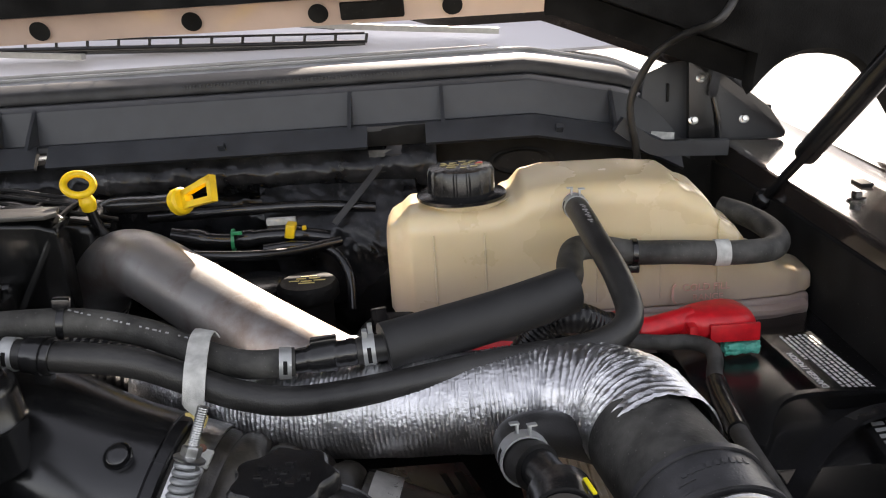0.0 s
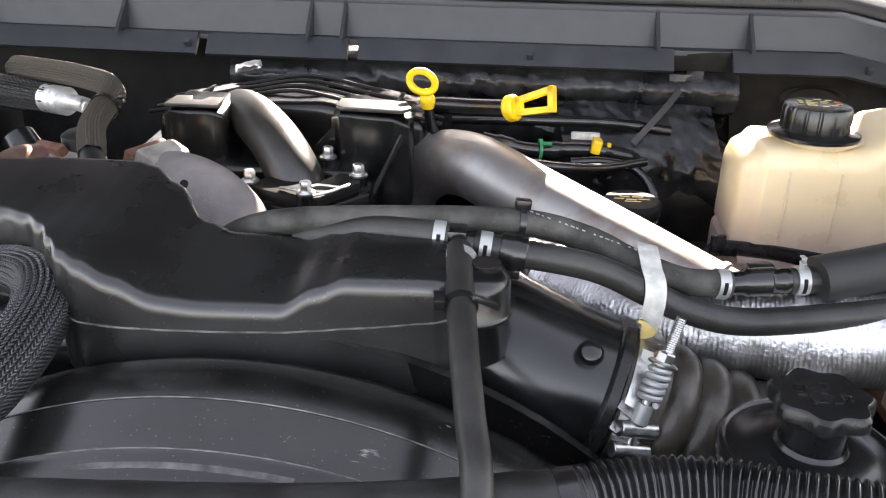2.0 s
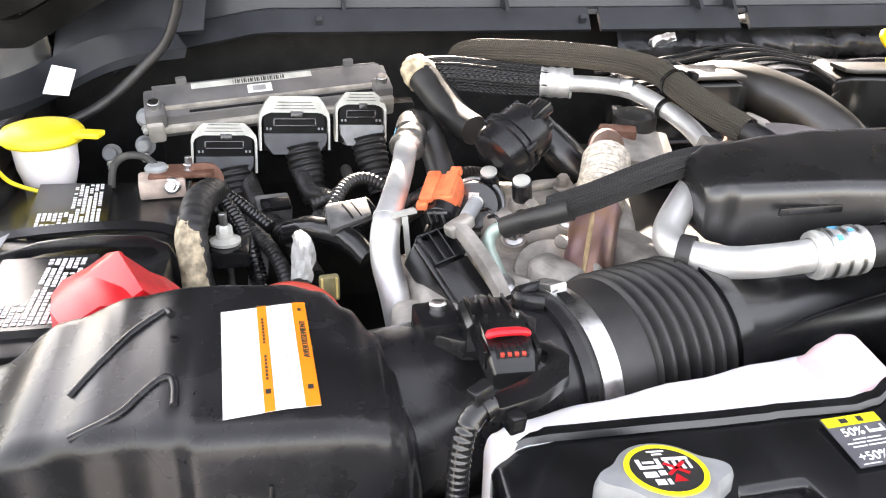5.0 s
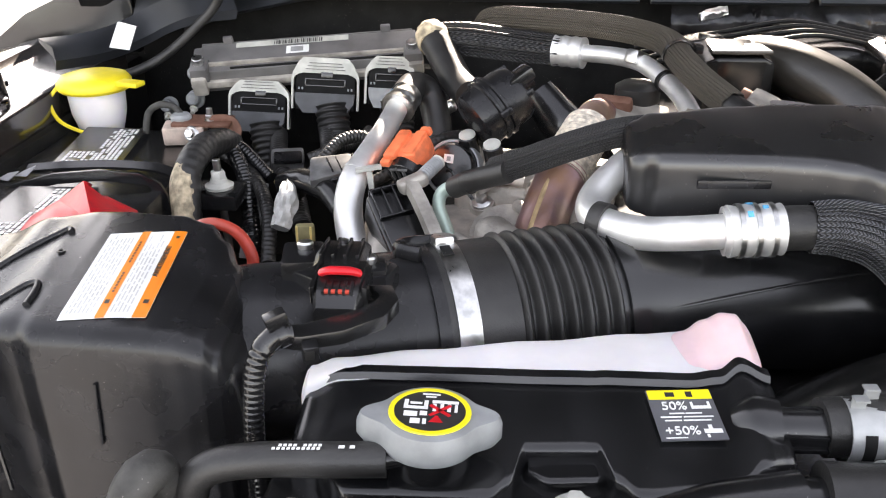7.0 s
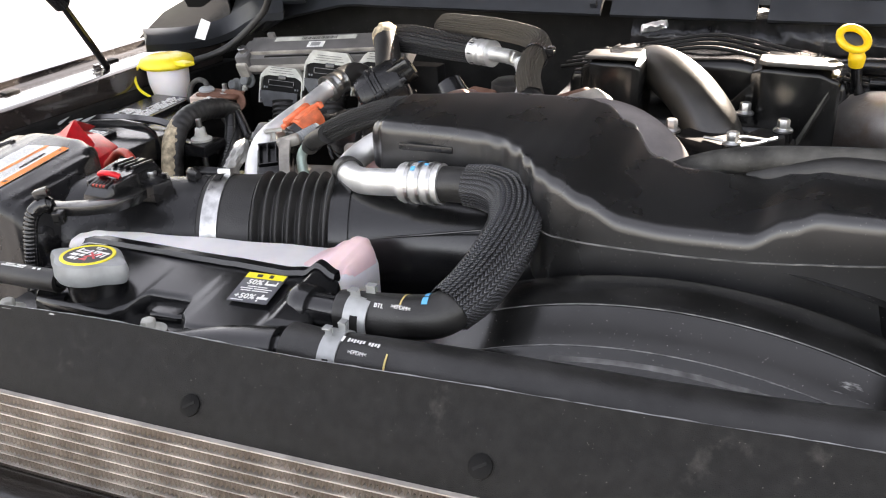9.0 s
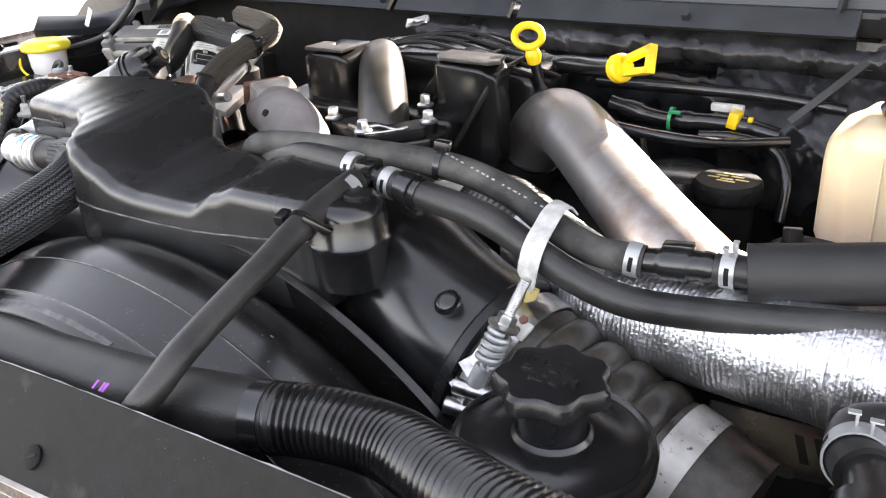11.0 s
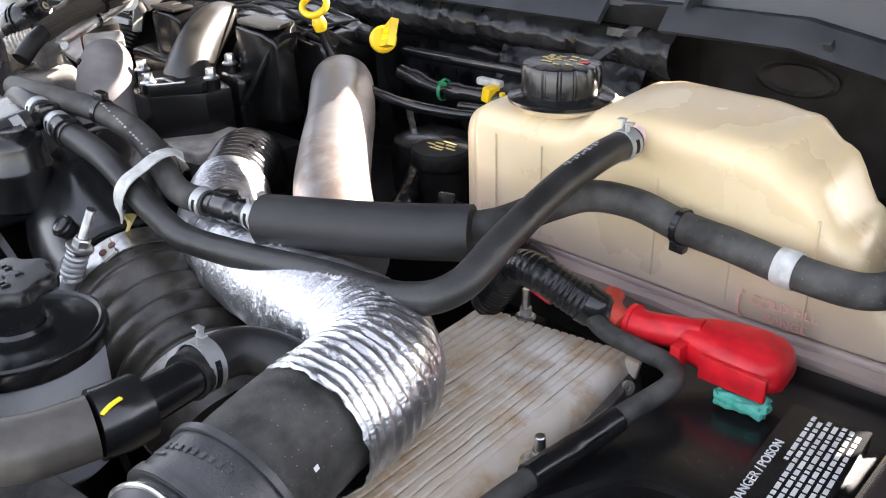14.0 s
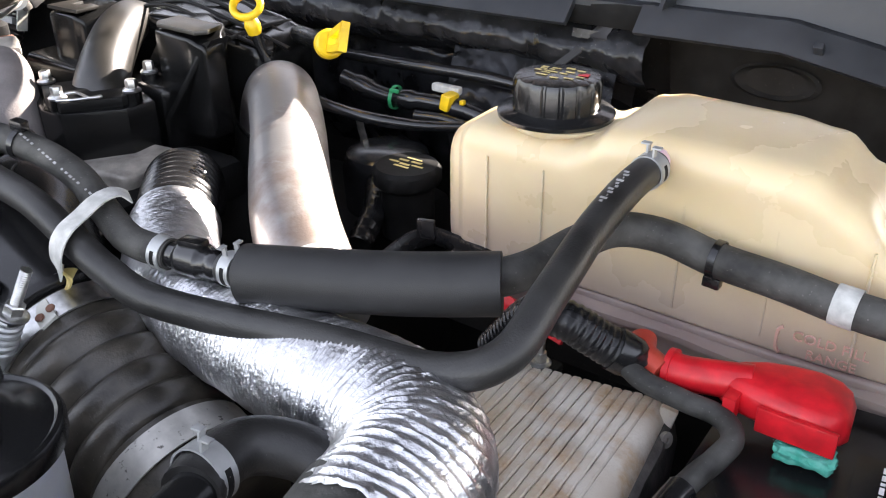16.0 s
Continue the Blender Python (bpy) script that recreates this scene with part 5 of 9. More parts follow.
s2 = thing("stud_bolt", (0.052, 0.765, 1.19), "zinc stud and nut on a washer", "bolt")
part("nut", hexbolt((0.052, 0.770, 1.214), (0.052, 0.770, 2), 0.0052, 0.010), STEEL, s2)
part("stud", rod((0.052, 0.770, 1.222), (0.052, 0.770, 1.240), 0.0032), STEEL, s2)
part("foot", box_between(0.040, 0.066, 0.762, 0.780, 1.18, 1.2145, 0.003), DARK, s2)


# ---- batteries ----
BATTERY = stained(mat("glossy_battery_plastic", (0.010, 0.010, 0.0105), 0.24, var=0.3, scale=25, bump=0.06, bscale=500, specks=0.45, spec=0.5), (0.035, 0.034, 0.034), 20, 0.58, 0.72, 0.6)


def battery(c, label, depth=0.17, width=0.26):
    x, y, z = c
    t = thing("battery", (x, y, z - 0.18), label, "battery", "batteries")
    part("case", box_between(x - width / 2, x + width / 2, y - depth / 2, y + depth / 2, z - 0.18, z - 0.006, 0.006), BATTERY, t)
    part("lid", box_between(x - width / 2 - 0.003, x + width / 2 + 0.003, y - depth / 2 - 0.003, y + depth / 2 + 0.003, z - 0.030, z, 0.004), BATTERY, t)
    return t


batR = battery((0.258, 0.735, 1.214), "black car battery with a red terminal cover and green corrosion", 0.30, 0.160)
qL = [(0.268, 0.662, 1.2145), (0.316, 0.664, 1.2145), (0.307, 0.790, 1.2145), (0.259, 0.787, 1.2145)]
vc = part("vent_cover", patch(*qL, 0.010), SATIN, batR, "raised black vent cover with printed warnings", False)
cut = []
for j in range(7):
    v, k = 0.06 if j > 0 else 0.55, 0
    while v < 0.93:
        ln = 0.02 + 0.05 * ((k * 7 + j * 3) % 5) / 5
        cut.append((0.30 + 0.095 * j, 0.355 + 0.095 * j, v, min(0.95, v + ln)))
        v += ln + 0.014
        k += 1
bars(qL, cut, PAPER, vc, "writing", 0.0104)
words("DANGER / POISON", frame_on(on(*qL, 0.14, 0.30, 0.0106), on(*qL, 0.16, 0.9, 0.0106), on(*qL, 0.0, 0.30, 0.0106)) @ pose(0.012, 0, 0), 0.0080, PAPER, vc)
qM = [(0.268, 0.570, 1.2145), (0.33, 0.578, 1.2145), (0.336, 0.640, 1.2145), (0.276, 0.632, 1.2145)]
vc2 = part("vent_cover", patch(*qM, 0.010), SATIN, batR, "raised black vent cover with printed warnings", False)
bars(qM, [(0.1 + 0.2 * (i % 4), 0.26 + 0.2 * (i % 4), 0.15 + 0.14 * (i // 4), 0.23 + 0.14 * (i // 4)) for i in range(20)], GREYINK, vc2, "writing", 0.0104)
part("hold_down", strip([(0.19, 0.60, 1.222), (0.23, 0.655, 1.230), (0.30, 0.66, 1.230), (0.345, 0.66, 1.225)], 0.006, 0.004), SATIN, batR)

rc = thing("terminal_cover", (0.22, 0.78, 1.215), "bright red plastic battery terminal cover", "terminal cover")
part("boot", tube([(0.141, 0.78, 1.241), (0.153, 0.78, 1.242), (0.193, 0.787, 1.247)], [0.0128, 0.0115, 0.0118], 0.004, 20, None, True), RED, rc)
part("lip", ringband((0.143, 0.78, 1.241), (0.153, 0.78, 1.242), 0.0122, 0.004, 0.002), RED, rc)
sec = []
for x, yc, w, top in ((0.176, 0.785, 0.010, 1.2535), (0.184, 0.786, 0.016, 1.2560), (0.196, 0.788, 0.021, 1.2570), (0.212, 0.790, 0.0245, 1.2575), (0.228, 0.792, 0.0265, 1.2570), (0.240, 0.793, 0.0255, 1.2550), (0.247, 0.794, 0.022, 1.2515), (0.251, 0.795, 0.014, 1.2450)):
    sec.append([Vector((x - 0.10 * yy, yc + yy, z)) for yy, z in fillet([(-w, 1.2325), (-w * 0.95, top - 0.005), (-w * 0.3, top), (w * 0.8, top - 0.001), (w, 1.2325)], 0.007, 4)])
part("cover", loft(sec), RED, rc)
part("skirt", box_between(0.203, 0.249, 0.762, 0.766, 1.2315, 1.249, 0.0015), RED, rc)
part("catch", rbox((0.187, 0.769, 1.241), (0.008, 0.019, 0.017), 0.001), RED, rc)
cor = rbox((0.233, 0.7690, 1.2235), (0.034, 0.016, 0.011), 0.004, (0, 0, 8))
bmesh.ops.subdivide_edges(cor, edges=cor.edges, cuts=4, use_grid_fill=True)
for v in cor.verts:
    v.co += Vector((noise.noise(v.co * 300), noise.noise(v.co * 310 + Vector((5, 0, 0))), noise.noise(v.co * 290))) * 0.003
lone("corrosion_crust", cor, GREEN, "crusty turquoise corrosion on the battery post", "corrosion")
lone("battery_cable", tube([(0.118, 0.790, 1.250), (0.124, 0.778, 1.247), (0.140, 0.772, 1.243)], 0.009, 0.003, 14), REDCABLE, "thick red battery cable entering the cover", "cable")
lm = hose("wiring_loom", [(0.02, 0.76, 1.22), (0.052, 0.757, 1.262), (0.078, 0.752, 1.270), (0.100, 0.760, 1.258), (0.118, 0.770, 1.246)], 0.0135, "black corrugated wiring loom tube", PLASTIC, prof=ribbed(0.0046, 0.03), step=0.0006)
part("tape_wrap", tube([(0.108, 0.764, 1.253), (0.118, 0.770, 1.246), (0.126, 0.770, 1.240)], [0.0150, 0.0150, 0.011], 0.003, 16, None, True, None, None, 0.08), SATIN, lm, "black tape wrap")
cb = hose("battery_lead", [(0.106, 0.769, 1.254), (0.129, 0.759, 1.242), (0.159, 0.759, 1.237), (0.184, 0.758, 1.236), (0.197, 0.743, 1.236), (0.195, 0.723, 1.234), (0.189, 0.706, 1.23), (0.184, 0.681, 1.227), (0.181, 0.641, 1.226), (0.178, 0.601, 1.227), (0.176, 0.531, 1.228), (0.174, 0.461, 1.226)], 0.0070, "scuffed black battery lead curling past the cooler", DUSTY)
part("tape_wrap", tube([(0.1865, 0.694, 1.228), (0.1825, 0.661, 1.226), (0.179, 0.616, 1.227)], 0.0088, 0.002, 20, None, True, None, None, 0.06), SATIN, cb, "shiny black tape")
lone("battery_strap", strip([(0.19, 0.55, 1.205), (0.24, 0.60, 1.224), (0.29, 0.625, 1.232), (0.345, 0.63, 1.225)], 0.014, 0.003), PLASTIC, "black strap across the battery", "strap")


# ---- front right: reservoir, conveyor duct, bellows ----
ps = thing("steering_reservoir", (-0.135, 0.462, 1.17), "power steering reservoir with a black lobed cap", "reservoir")
M0 = pose(-0.1315, 0.462, 1.260)
part("bowl", lathe([(0.036, -0.10), (0.046, -0.09), (0.0495, -0.01), (0.0495, 0.004)], M0, 40), MILKY, ps, "milky translucent bowl")
lid = part("lid", lathe([(0.052, -0.004), (0.0555, -0.001), (0.0560, 0.008), (0.0545, 0.0115), (0.0520, 0.0125), (0.0500, 0.0110), (0.038, 0.0130), (0.0365, 0.0142), (0.022, 0.0152), (0.0200, 0.018)], M0, 64), SATIN, ps, "glossy black lid")
part("cap", lathe([(0.018, 0.014), (0.0185, 0.0395), (0.0275, 0.0400), (0.0295, 0.0420), (0.0292, 0.0490), (0.0270, 0.0515), (0.001, 0.0520)], M0, 64, None, lambda a, i: 1 + (0.085 * math.cos(7 * a) if 2 <= i <= 5 else 0)), PLASTIC, ps, "black seven-lobed screw cap")
qp = [(-0.1515, 0.446, 1.3122), (-0.1115, 0.446, 1.3122), (-0.1115, 0.478, 1.3122), (-0.1515, 0.478, 1.3122)]
for u, v, su, sv_ in ((0.12, 0.72, 0.20, 0.05), (0.12, 0.62, 0.05, 0.14), (0.27, 0.62, 0.05, 0.14), (0.50, 0.80, 0.16, 0.04), (0.60, 0.66, 0.04, 0.16), (0.72, 0.40, 0.18, 0.05), (0.72, 0.28, 0.05, 0.14), (0.85, 0.28, 0.05, 0.14), (0.30, 0.14, 0.20, 0.05), (0.28, 0.18, 0.05, 0.14), (0.45, 0.18, 0.05, 0.14), (0.44, 0.46, 0.12, 0.04), (0.10, 0.36, 0.14, 0.04), (0.10, 0.44, 0.10, 0.04), (0.58, 0.14, 0.12, 0.05)):
    c_ = on(*qp, u + su / 2, v + sv_ / 2)
    part("raised_sign", rbox((c_.x, c_.y, c_.z), (su * 0.040, sv_ * 0.032, 0.0016), 0.0004), PLASTIC, ps)

bd = thing("intake_elbow", (-0.30, 0.60, 1.2), "satin black moulded intake elbow with a round plug", "intake elbow")
RIM = Vector((-0.248, 0.590, 1.2165))
ex = Vector((0.948, -0.123, -0.292)).normalized()
part("elbow", tube([(-0.425, 0.705, 1.215), (-0.405, 0.675, 1.240), (-0.372, 0.640, 1.250), (-0.335, 0.612, 1.244), (-0.290, 0.596, 1.2295), tuple(RIM)], [0.052, 0.058, 0.062, 0.0635, 0.0635, 0.0630], 0.005, 56), SATIN, bd)
part("rim", lathe([(0.0625, -0.004), (0.0650, -0.0035), (0.0672, -0.001), (0.0672, 0.006), (0.0650, 0.0075), (0.0600, 0.0075)], along(RIM, RIM + ex), 64, None, None, (0, 2 * math.pi), False), PLASTIC, bd, "thick moulded rim")
part("mould_line", tube([(-0.392, 0.668, 1.302), (-0.355, 0.634, 1.3125), (-0.31, 0.606, 1.3005), (-0.262, 0.592, 1.2835)], 0.0011, 0.004, 8), DUSTY, bd, "dusty moulding line")
part("plug", lathe([(0.0085, -0.006), (0.0100, 0.001), (0.0092, 0.0022), (0.0078, 0.0012), (0.0074, 0.0042), (0.0062, 0.0052), (0.001, 0.0054)], along((-0.260, 0.5505, 1.2770), (-0.225, 0.5505 - 0.55, 1.2770 + 0.74)), 32), SATIN, bd, "round rubber plug")
part("rear_cuff", lathe([(0.0525, -0.012), (0.0600, -0.010), (0.0610, -0.006), (0.0585, -0.004), (0.0610, -0.001), (0.0610, 0.005), (0.0585, 0.008)], along((-0.400, 0.668, 1.244), (-0.372, 0.640, 1.250)), 48, None, None, (0, 2 * math.pi), False), SATIN, bd, "stepped rear cuff")
tb = thing("tee_bolt_clamp", (-0.23, 0.57, 1.235), "steel T-bolt band clamp with a spring", "hose clamp")
CB = RIM + ex * 0.021
part("band", ringband(tuple(CB), tuple(CB + ex), 0.0612, 0.020, 0.0016, 64), STEEL, tb)
P0, P1 = Vector((-0.199, 0.553, 1.309)), Vector((-0.232, 0.5185, 1.213))
part("bolt", rod(P0, P1, 0.0034), STEEL, tb)
part("thread", tube([tuple(P0), tuple(P0.lerp(P1, 0.33))], 0.0036, 0.0004, 12, ribbed(0.0016, 0.06)), STEEL, tb, "threaded end")
dd = (P1 - P0)
part("spring", tube([tuple(along(P0 + dd * 0.36, P1) @ Vector((0.0068 * math.cos(a), 0.0068 * math.sin(a), a / (2 * math.pi) * 0.0052))) for a in [i * math.pi / 8 for i in range(16 * 5 + 1)]], 0.0024, 0.002, 8), CLAMP, tb)
part("nut", hexbolt(P0 + dd * 0.34, P0, 0.0068, 0.010), STEEL, tb)
part("spacer", rod(P0 + dd * 0.62, P0 + dd * 0.76, 0.0062), CLAMP, tb)
for k in (0.78, 0.93):
    part("trunnion", rod(P0 + dd * k + Vector((-0.013, -0.004, 0)), P0 + dd * k + Vector((0.014, 0.004, -0.006)), 0.0062), STEEL, tb)
    part("loop_strap", strip([tuple(P0 + dd * k + Vector((-0.008, 0.002, 0.007))), tuple(P0 + dd * (k - 0.05) + Vector((-0.002, 0.012, 0.006)))], 0.018, 0.0016, (0.1, -0.7, 0.7)), STEEL, tb)
part("rust_plate", strip([tuple(CB + Vector((0.014, -0.030, 0.052))), tuple(CB + Vector((0.018, -0.020, 0.0595)))], 0.020, 0.0022, (0.1, -0.45, 0.9)), LATCH, tb, "pale plate with two rust spots")
part("rust_spot", rod(tuple(CB + Vector((0.017, -0.0285, 0.0545))), tuple(CB + Vector((0.0172, -0.0295, 0.0565))), 0.0032), RUST, tb)
part("rust_spot", rod(tuple(CB + Vector((0.019, -0.0210, 0.0590))), tuple(CB + Vector((0.0192, -0.0220, 0.0610))), 0.0032), RUST, tb)
cv = thing("bellows_hose", (-0.17, 0.575, 1.2), "dusty ribbed rubber bellows hose with wire hoops", "bellows")
AXB = lambda u: RIM + ex * u
part("bellows", tube([tuple(AXB(u)) for u in (0.006, 0.03, 0.06, 0.09, 0.12, 0.15, 0.20)], [0.0600, 0.0605, 0.0575, 0.0570, 0.0565, 0.0560, 0.054], 0.0014, 56, lambda s: 1 + (0.125 * abs(math.sin(math.pi * (s - 0.034) / 0.0240)) ** 0.55 - 0.055 if 0.034 < s < 0.131 else 0)), BELLOWS, cv)
for u in (0.0695, 0.0927):
    part("wire_hoop", ringband(tuple(AXB(u)), tuple(AXB(u + 0.01)), 0.0530, 0.0020, 0.0020, 56), STEEL, cv, "bright wire hoop")
part("end_band", ringband(tuple(AXB(0.153)), tuple(AXB(0.163)), 0.0568, 0.022, 0.0014, 56), stained(mat("speckled_steel_band", (0.46, 0.45, 0.42), 0.45, 0.6, var=0.1, scale=90, bump=0.15), (0.05, 0.045, 0.04), 150, 0.60, 0.66, 0.9), cv, "speckled steel band")
gr = part("louvre_plate", rbox((-0.060, 0.660, 1.165), (0.090, 0.055, 0.004), 0.001, (10, 14, 25)), PLASTIC, cv)
for k in range(6):
    part("slot", rbox((-0.095 + k * 0.013, 0.644 + k * 0.006, 1.1735 - 0.003 * k), (0.007, 0.028, 0.002), 0.0005, (10, 14, 25)), DARK, gr)

# ---- upper radiator hose and loom to the right ----
uh = hose("radiator_hose", [(-0.748, 0.352, 1.262), (-0.713, 0.352, 1.262), (-0.60, 0.362, 1.261), (-0.49, 0.371, 1.2570), (-0.38, 0.383, 1.2570), (-0.300, 0.397, 1.2645), (-0.27, 0.403, 1.268)], [0.0188, 0.0188, 0.0210, 0.0235, 0.0245, 0.0215, 0.0195], "thick black radiator hose along the air shield")
spring_clamp((-0.7115, 0.3523, 1.262), (-0.70, 0.353, 1.262), 0.0190, uh, 0.013)
def hose_print(c, r, x, text, size, parent):
    """Lettering along a hose that runs along x, on its upper front side."""
    n = Vector((0, -0.62, 0.78))
    p = Vector((x, c[0], c[1])) + n * (r + 0.0003)
    return words(text, frame_on(p, p + Vector((1, 0, 0)), p + Vector((0, 0.78, 0.62))), size, PAPER, parent)


hose_print((0.3535, 1.2620), 0.0190, -0.690, ">EPDM<", 0.0038, uh)
q8 = [(-0.700, 0.3455, 1.2790), (-0.664, 0.3455, 1.2790), (-0.664, 0.3520, 1.2808), (-0.700, 0.3520, 1.2808)]
bars(q8, [(0.06 * i, 0.06 * i + 0.04, 0.3 + 0.1 * (i % 2), 0.75) for i in range(11) if i != 6] + [(-0.25, -0.08, 0.2, 0.9)], PAPER, uh, "writing", 0.0012)
part("stripe", arcband((-0.670, 0.3545, 1.2625), (-0.60, 0.357, 1.2622), 0.0188, 0.0012, 120, 235), TAPE_Y, uh, "thin yellow stripe")
for x, y, z, w in ((-0.3795, 0.3530, 1.2795, 0.0018), (-0.3735, 0.3535, 1.2795, 0.0020), (-0.3705, 0.3535, 1.2800, 0.0020)):
    part("mark", patch((x, y, z), (x + w, y, z), (x + w + 0.0004, y + 0.0050, z + 0.0032), (x + 0.0004, y + 0.0050, z + 0.0032), 0.0010), PURPLE, uh, "purple paint mark", False)
co = hose("corrugated_hose", [(-0.290, 0.3985, 1.2655), (-0.245, 0.4095, 1.2695), (-0.20, 0.411, 1.2725), (-0.160, 0.399, 1.277), (-0.118, 0.386, 1.283), (-0.075, 0.379, 1.287), (-0.036, 0.3785, 1.288)], 0.0200, "black corrugated hose sleeve", SATIN, prof=lambda s: 0.93 + 0.13 * abs(math.cos(math.pi * s / 0.0050)) ** 1.5, step=0.0005, seg=36)
part("end_cuff", ringband((-0.284, 0.400, 1.266), (-0.245, 0.4095, 1.2695), 0.0192, 0.012, 0.0022), SATIN, co)
lh = hose("lower_bend_hose", [(-0.055, 0.378, 1.287), (-0.025, 0.380, 1.287), (0.000, 0.390, 1.286), (0.016, 0.412, 1.285), (0.023, 0.442, 1.284)], 0.0175, "smooth dusty black bent coolant hose", BENDHOSE)
part("collar", tube([(0.0225, 0.443, 1.284), (0.0238, 0.455, 1.283), (0.0228, 0.469, 1.282)], [0.0198, 0.0202, 0.0196], 0.003, 32), SATIN, lh, "black collar")
part("stub", tube([(0.0228, 0.468, 1.282), (0.018, 0.492, 1.280), (0.012, 0.512, 1.278)], [0.013, 0.0125, 0.0125], 0.004, 20), SATIN, lh)
part("paint_mark", strip([(0.0385, 0.4430, 1.2995), (0.0365, 0.4490, 1.3010), (0.0350, 0.4555, 1.3012)], 0.0024, 0.0012), LABEL_YELLOW, lh, "yellow paint stroke")
bh = hose("bent_heater_hose", [(0.014, 0.503, 1.279), (0.006, 0.522, 1.277), (0.006, 0.545, 1.274), (0.024, 0.562, 1.268), (0.050, 0.570, 1.258), (0.075, 0.575, 1.245)], 0.0155, "black bent hose running under the foil duct", RUBBER)
spring_clamp((0.008, 0.516, 1.278), (0.006, 0.53, 1.276), 0.0158, bh, 0.012)

# ---- black resonator cover ----
rcv = thing("resonator_cover", (-0.58, 0.58, 1.25), "dusty satin black plastic resonator cover with stepped top", "engine cover")
CR = [(-0.808, 0.592, 0.650, 1.349, 1.361, 1.306), (-0.796, 0.581, 0.655, 1.354, 1.365, 1.306), (-0.73, 0.573, 0.662, 1.357, 1.369, 1.306), (-0.700, 0.569, 0.664, 1.357, 1.371, 1.305), (-0.678, 0.561, 0.664, 1.357, 1.371, 1.302),
      (-0.658, 0.546, 0.664, 1.356, 1.371, 1.290), (-0.643, 0.528, 0.664, 1.354, 1.371, 1.275), (-0.630, 0.514, 0.664, 1.351, 1.371, 1.260), (-0.615, 0.507, 0.660, 1.347, 1.369, 1.25), (-0.592, 0.506, 0.650, 1.336, 1.358, 1.25),
      (-0.562, 0.508, 0.624, 1.322, 1.338, 1.25), (-0.535, 0.510, 0.614, 1.3185, 1.334, 1.25), (-0.478, 0.513, 0.610, 1.3185, 1.334, 1.25), (-0.452, 0.516, 0.606, 1.332, 1.343, 1.25), (-0.432, 0.519, 0.602, 1.3395, 1.347, 1.25),
      (-0.372, 0.523, 0.590, 1.339, 1.347, 1.25), (-0.362, 0.526, 0.584, 1.337, 1.345, 1.25)]
COVER = stained(mat("dusty_cover_plastic", (0.0130, 0.0130, 0.0136), 0.28, var=0.3, scale=14, bump=0.05, bscale=900, specks=0.45, spec=0.85), (0.035, 0.036, 0.038), 12, 0.55, 0.8, 0.4)
part("shell", xloft(CR, 0.011, 5, 0.008), COVER, rcv)
b = bmesh.new()
secs = []
for x, yf, yb, zf, zb, z0 in smoothrows(CR[7:], 5):
    w = 0.0012
    zs = 1.300 + 0.011 * ((x + 0.53) / 0.165) ** 2
    secs.append([Vector((x, yf - w, zs - 0.0009)), Vector((x, yf - w, zs)), Vector((x, yf + 0.004, zs + 0.0003)), Vector((x, yf + 0.004, zs - 0.0012))])
part("seam", loft(secs), WORN_GLINT, rcv, "pale worn seam line")
part("slot_mark", rbox((-0.749, 0.5715, 1.338), (0.050, 0.003, 0.006), 0.0012, (0, 0, 3)), PLASTIC, rcv)
part("boss", lathe([(0.020, -0.060), (0.028, -0.055), (0.0300, -0.024), (0.0312, -0.0225), (0.0312, -0.0205), (0.0300, -0.019), (0.0290, 0.0), (0.0275, 0.006), (0.022, 0.0105), (0.010, 0.012), (0.001, 0.012)], pose(-0.349, 0.554, 1.328), 40), SATIN, rcv, "rounded end boss")
part("boss_cap", rod((-0.338, 0.556, 1.337), (-0.338, 0.556, 1.3425), 0.011), PLASTIC, rcv)
lone("engine_bracket", rbox((-0.345, 0.63, 1.27), (0.06, 0.08, 0.02), 0.004), DARK, "dark bracket beneath the hoses", "bracket")

# ---- fan shroud ----
SHROUD = mat("scuffed_black_plastic", (0.0085, 0.0084, 0.0082), 0.24, var=0.35, scale=22, bump=0.06, bscale=900, specks=0.5, spec=0.68)
stained(SHROUD, (0.09, 0.087, 0.084), 20, 0.60, 0.78, 0.45, (0.35, 1, 1))
stained(SHROUD, (0.30, 0.30, 0.29), 70, 0.69, 0.73, 0.8, (0.25, 1, 1))
fs = thing("fan_shroud", (-0.53, 0.44, 1.0), "scuffed black plastic fan shroud with raised arcs", "fan shroud")
fc = Matrix.Translation((-0.506, 0, 0.900)) @ Matrix.Rotation(radians(-90), 4, 'X')
prof = [(0.32, 0.514), (0.359, 0.512), (0.376, 0.507), (0.387, 0.499), (0.391, 0.487), (0.3905, 0.473), (0.388, 0.462), (0.3842, 0.4535), (0.3862, 0.4505), (0.3840, 0.4475), (0.3772, 0.430), (0.3712, 0.418), (0.3732, 0.4155), (0.3702, 0.413), (0.367, 0.400), (0.363, 0.396), (0.355, 0.394), (0.32, 0.392)]
part("ring", lathe(prof, fc, 96, None, None, (radians(-178), radians(-2))), SHROUD, fs)
part("rear_panel", lathe([(0.399, 0.516), (0.401, 0.522), (0.32, 0.524)], fc, 64, None, None, (radians(-85), radians(-20))), SHROUD, fs)
part("front_panel", box_between(-0.99, -0.03, 0.372, 0.392, 0.95, 1.225, 0.006), PLASTIC, fs)
for rr2, yy2 in ((0.3865, 0.4505), (0.3735, 0.4155)):
    part("worn_edge", lathe([(rr2, yy2 - 0.0006), (rr2 + 0.0006, yy2), (rr2, yy2 + 0.0006)], fc, 96, None, None, (radians(-150), radians(-30))), WORN_GLINT, fs, "pale worn edge")
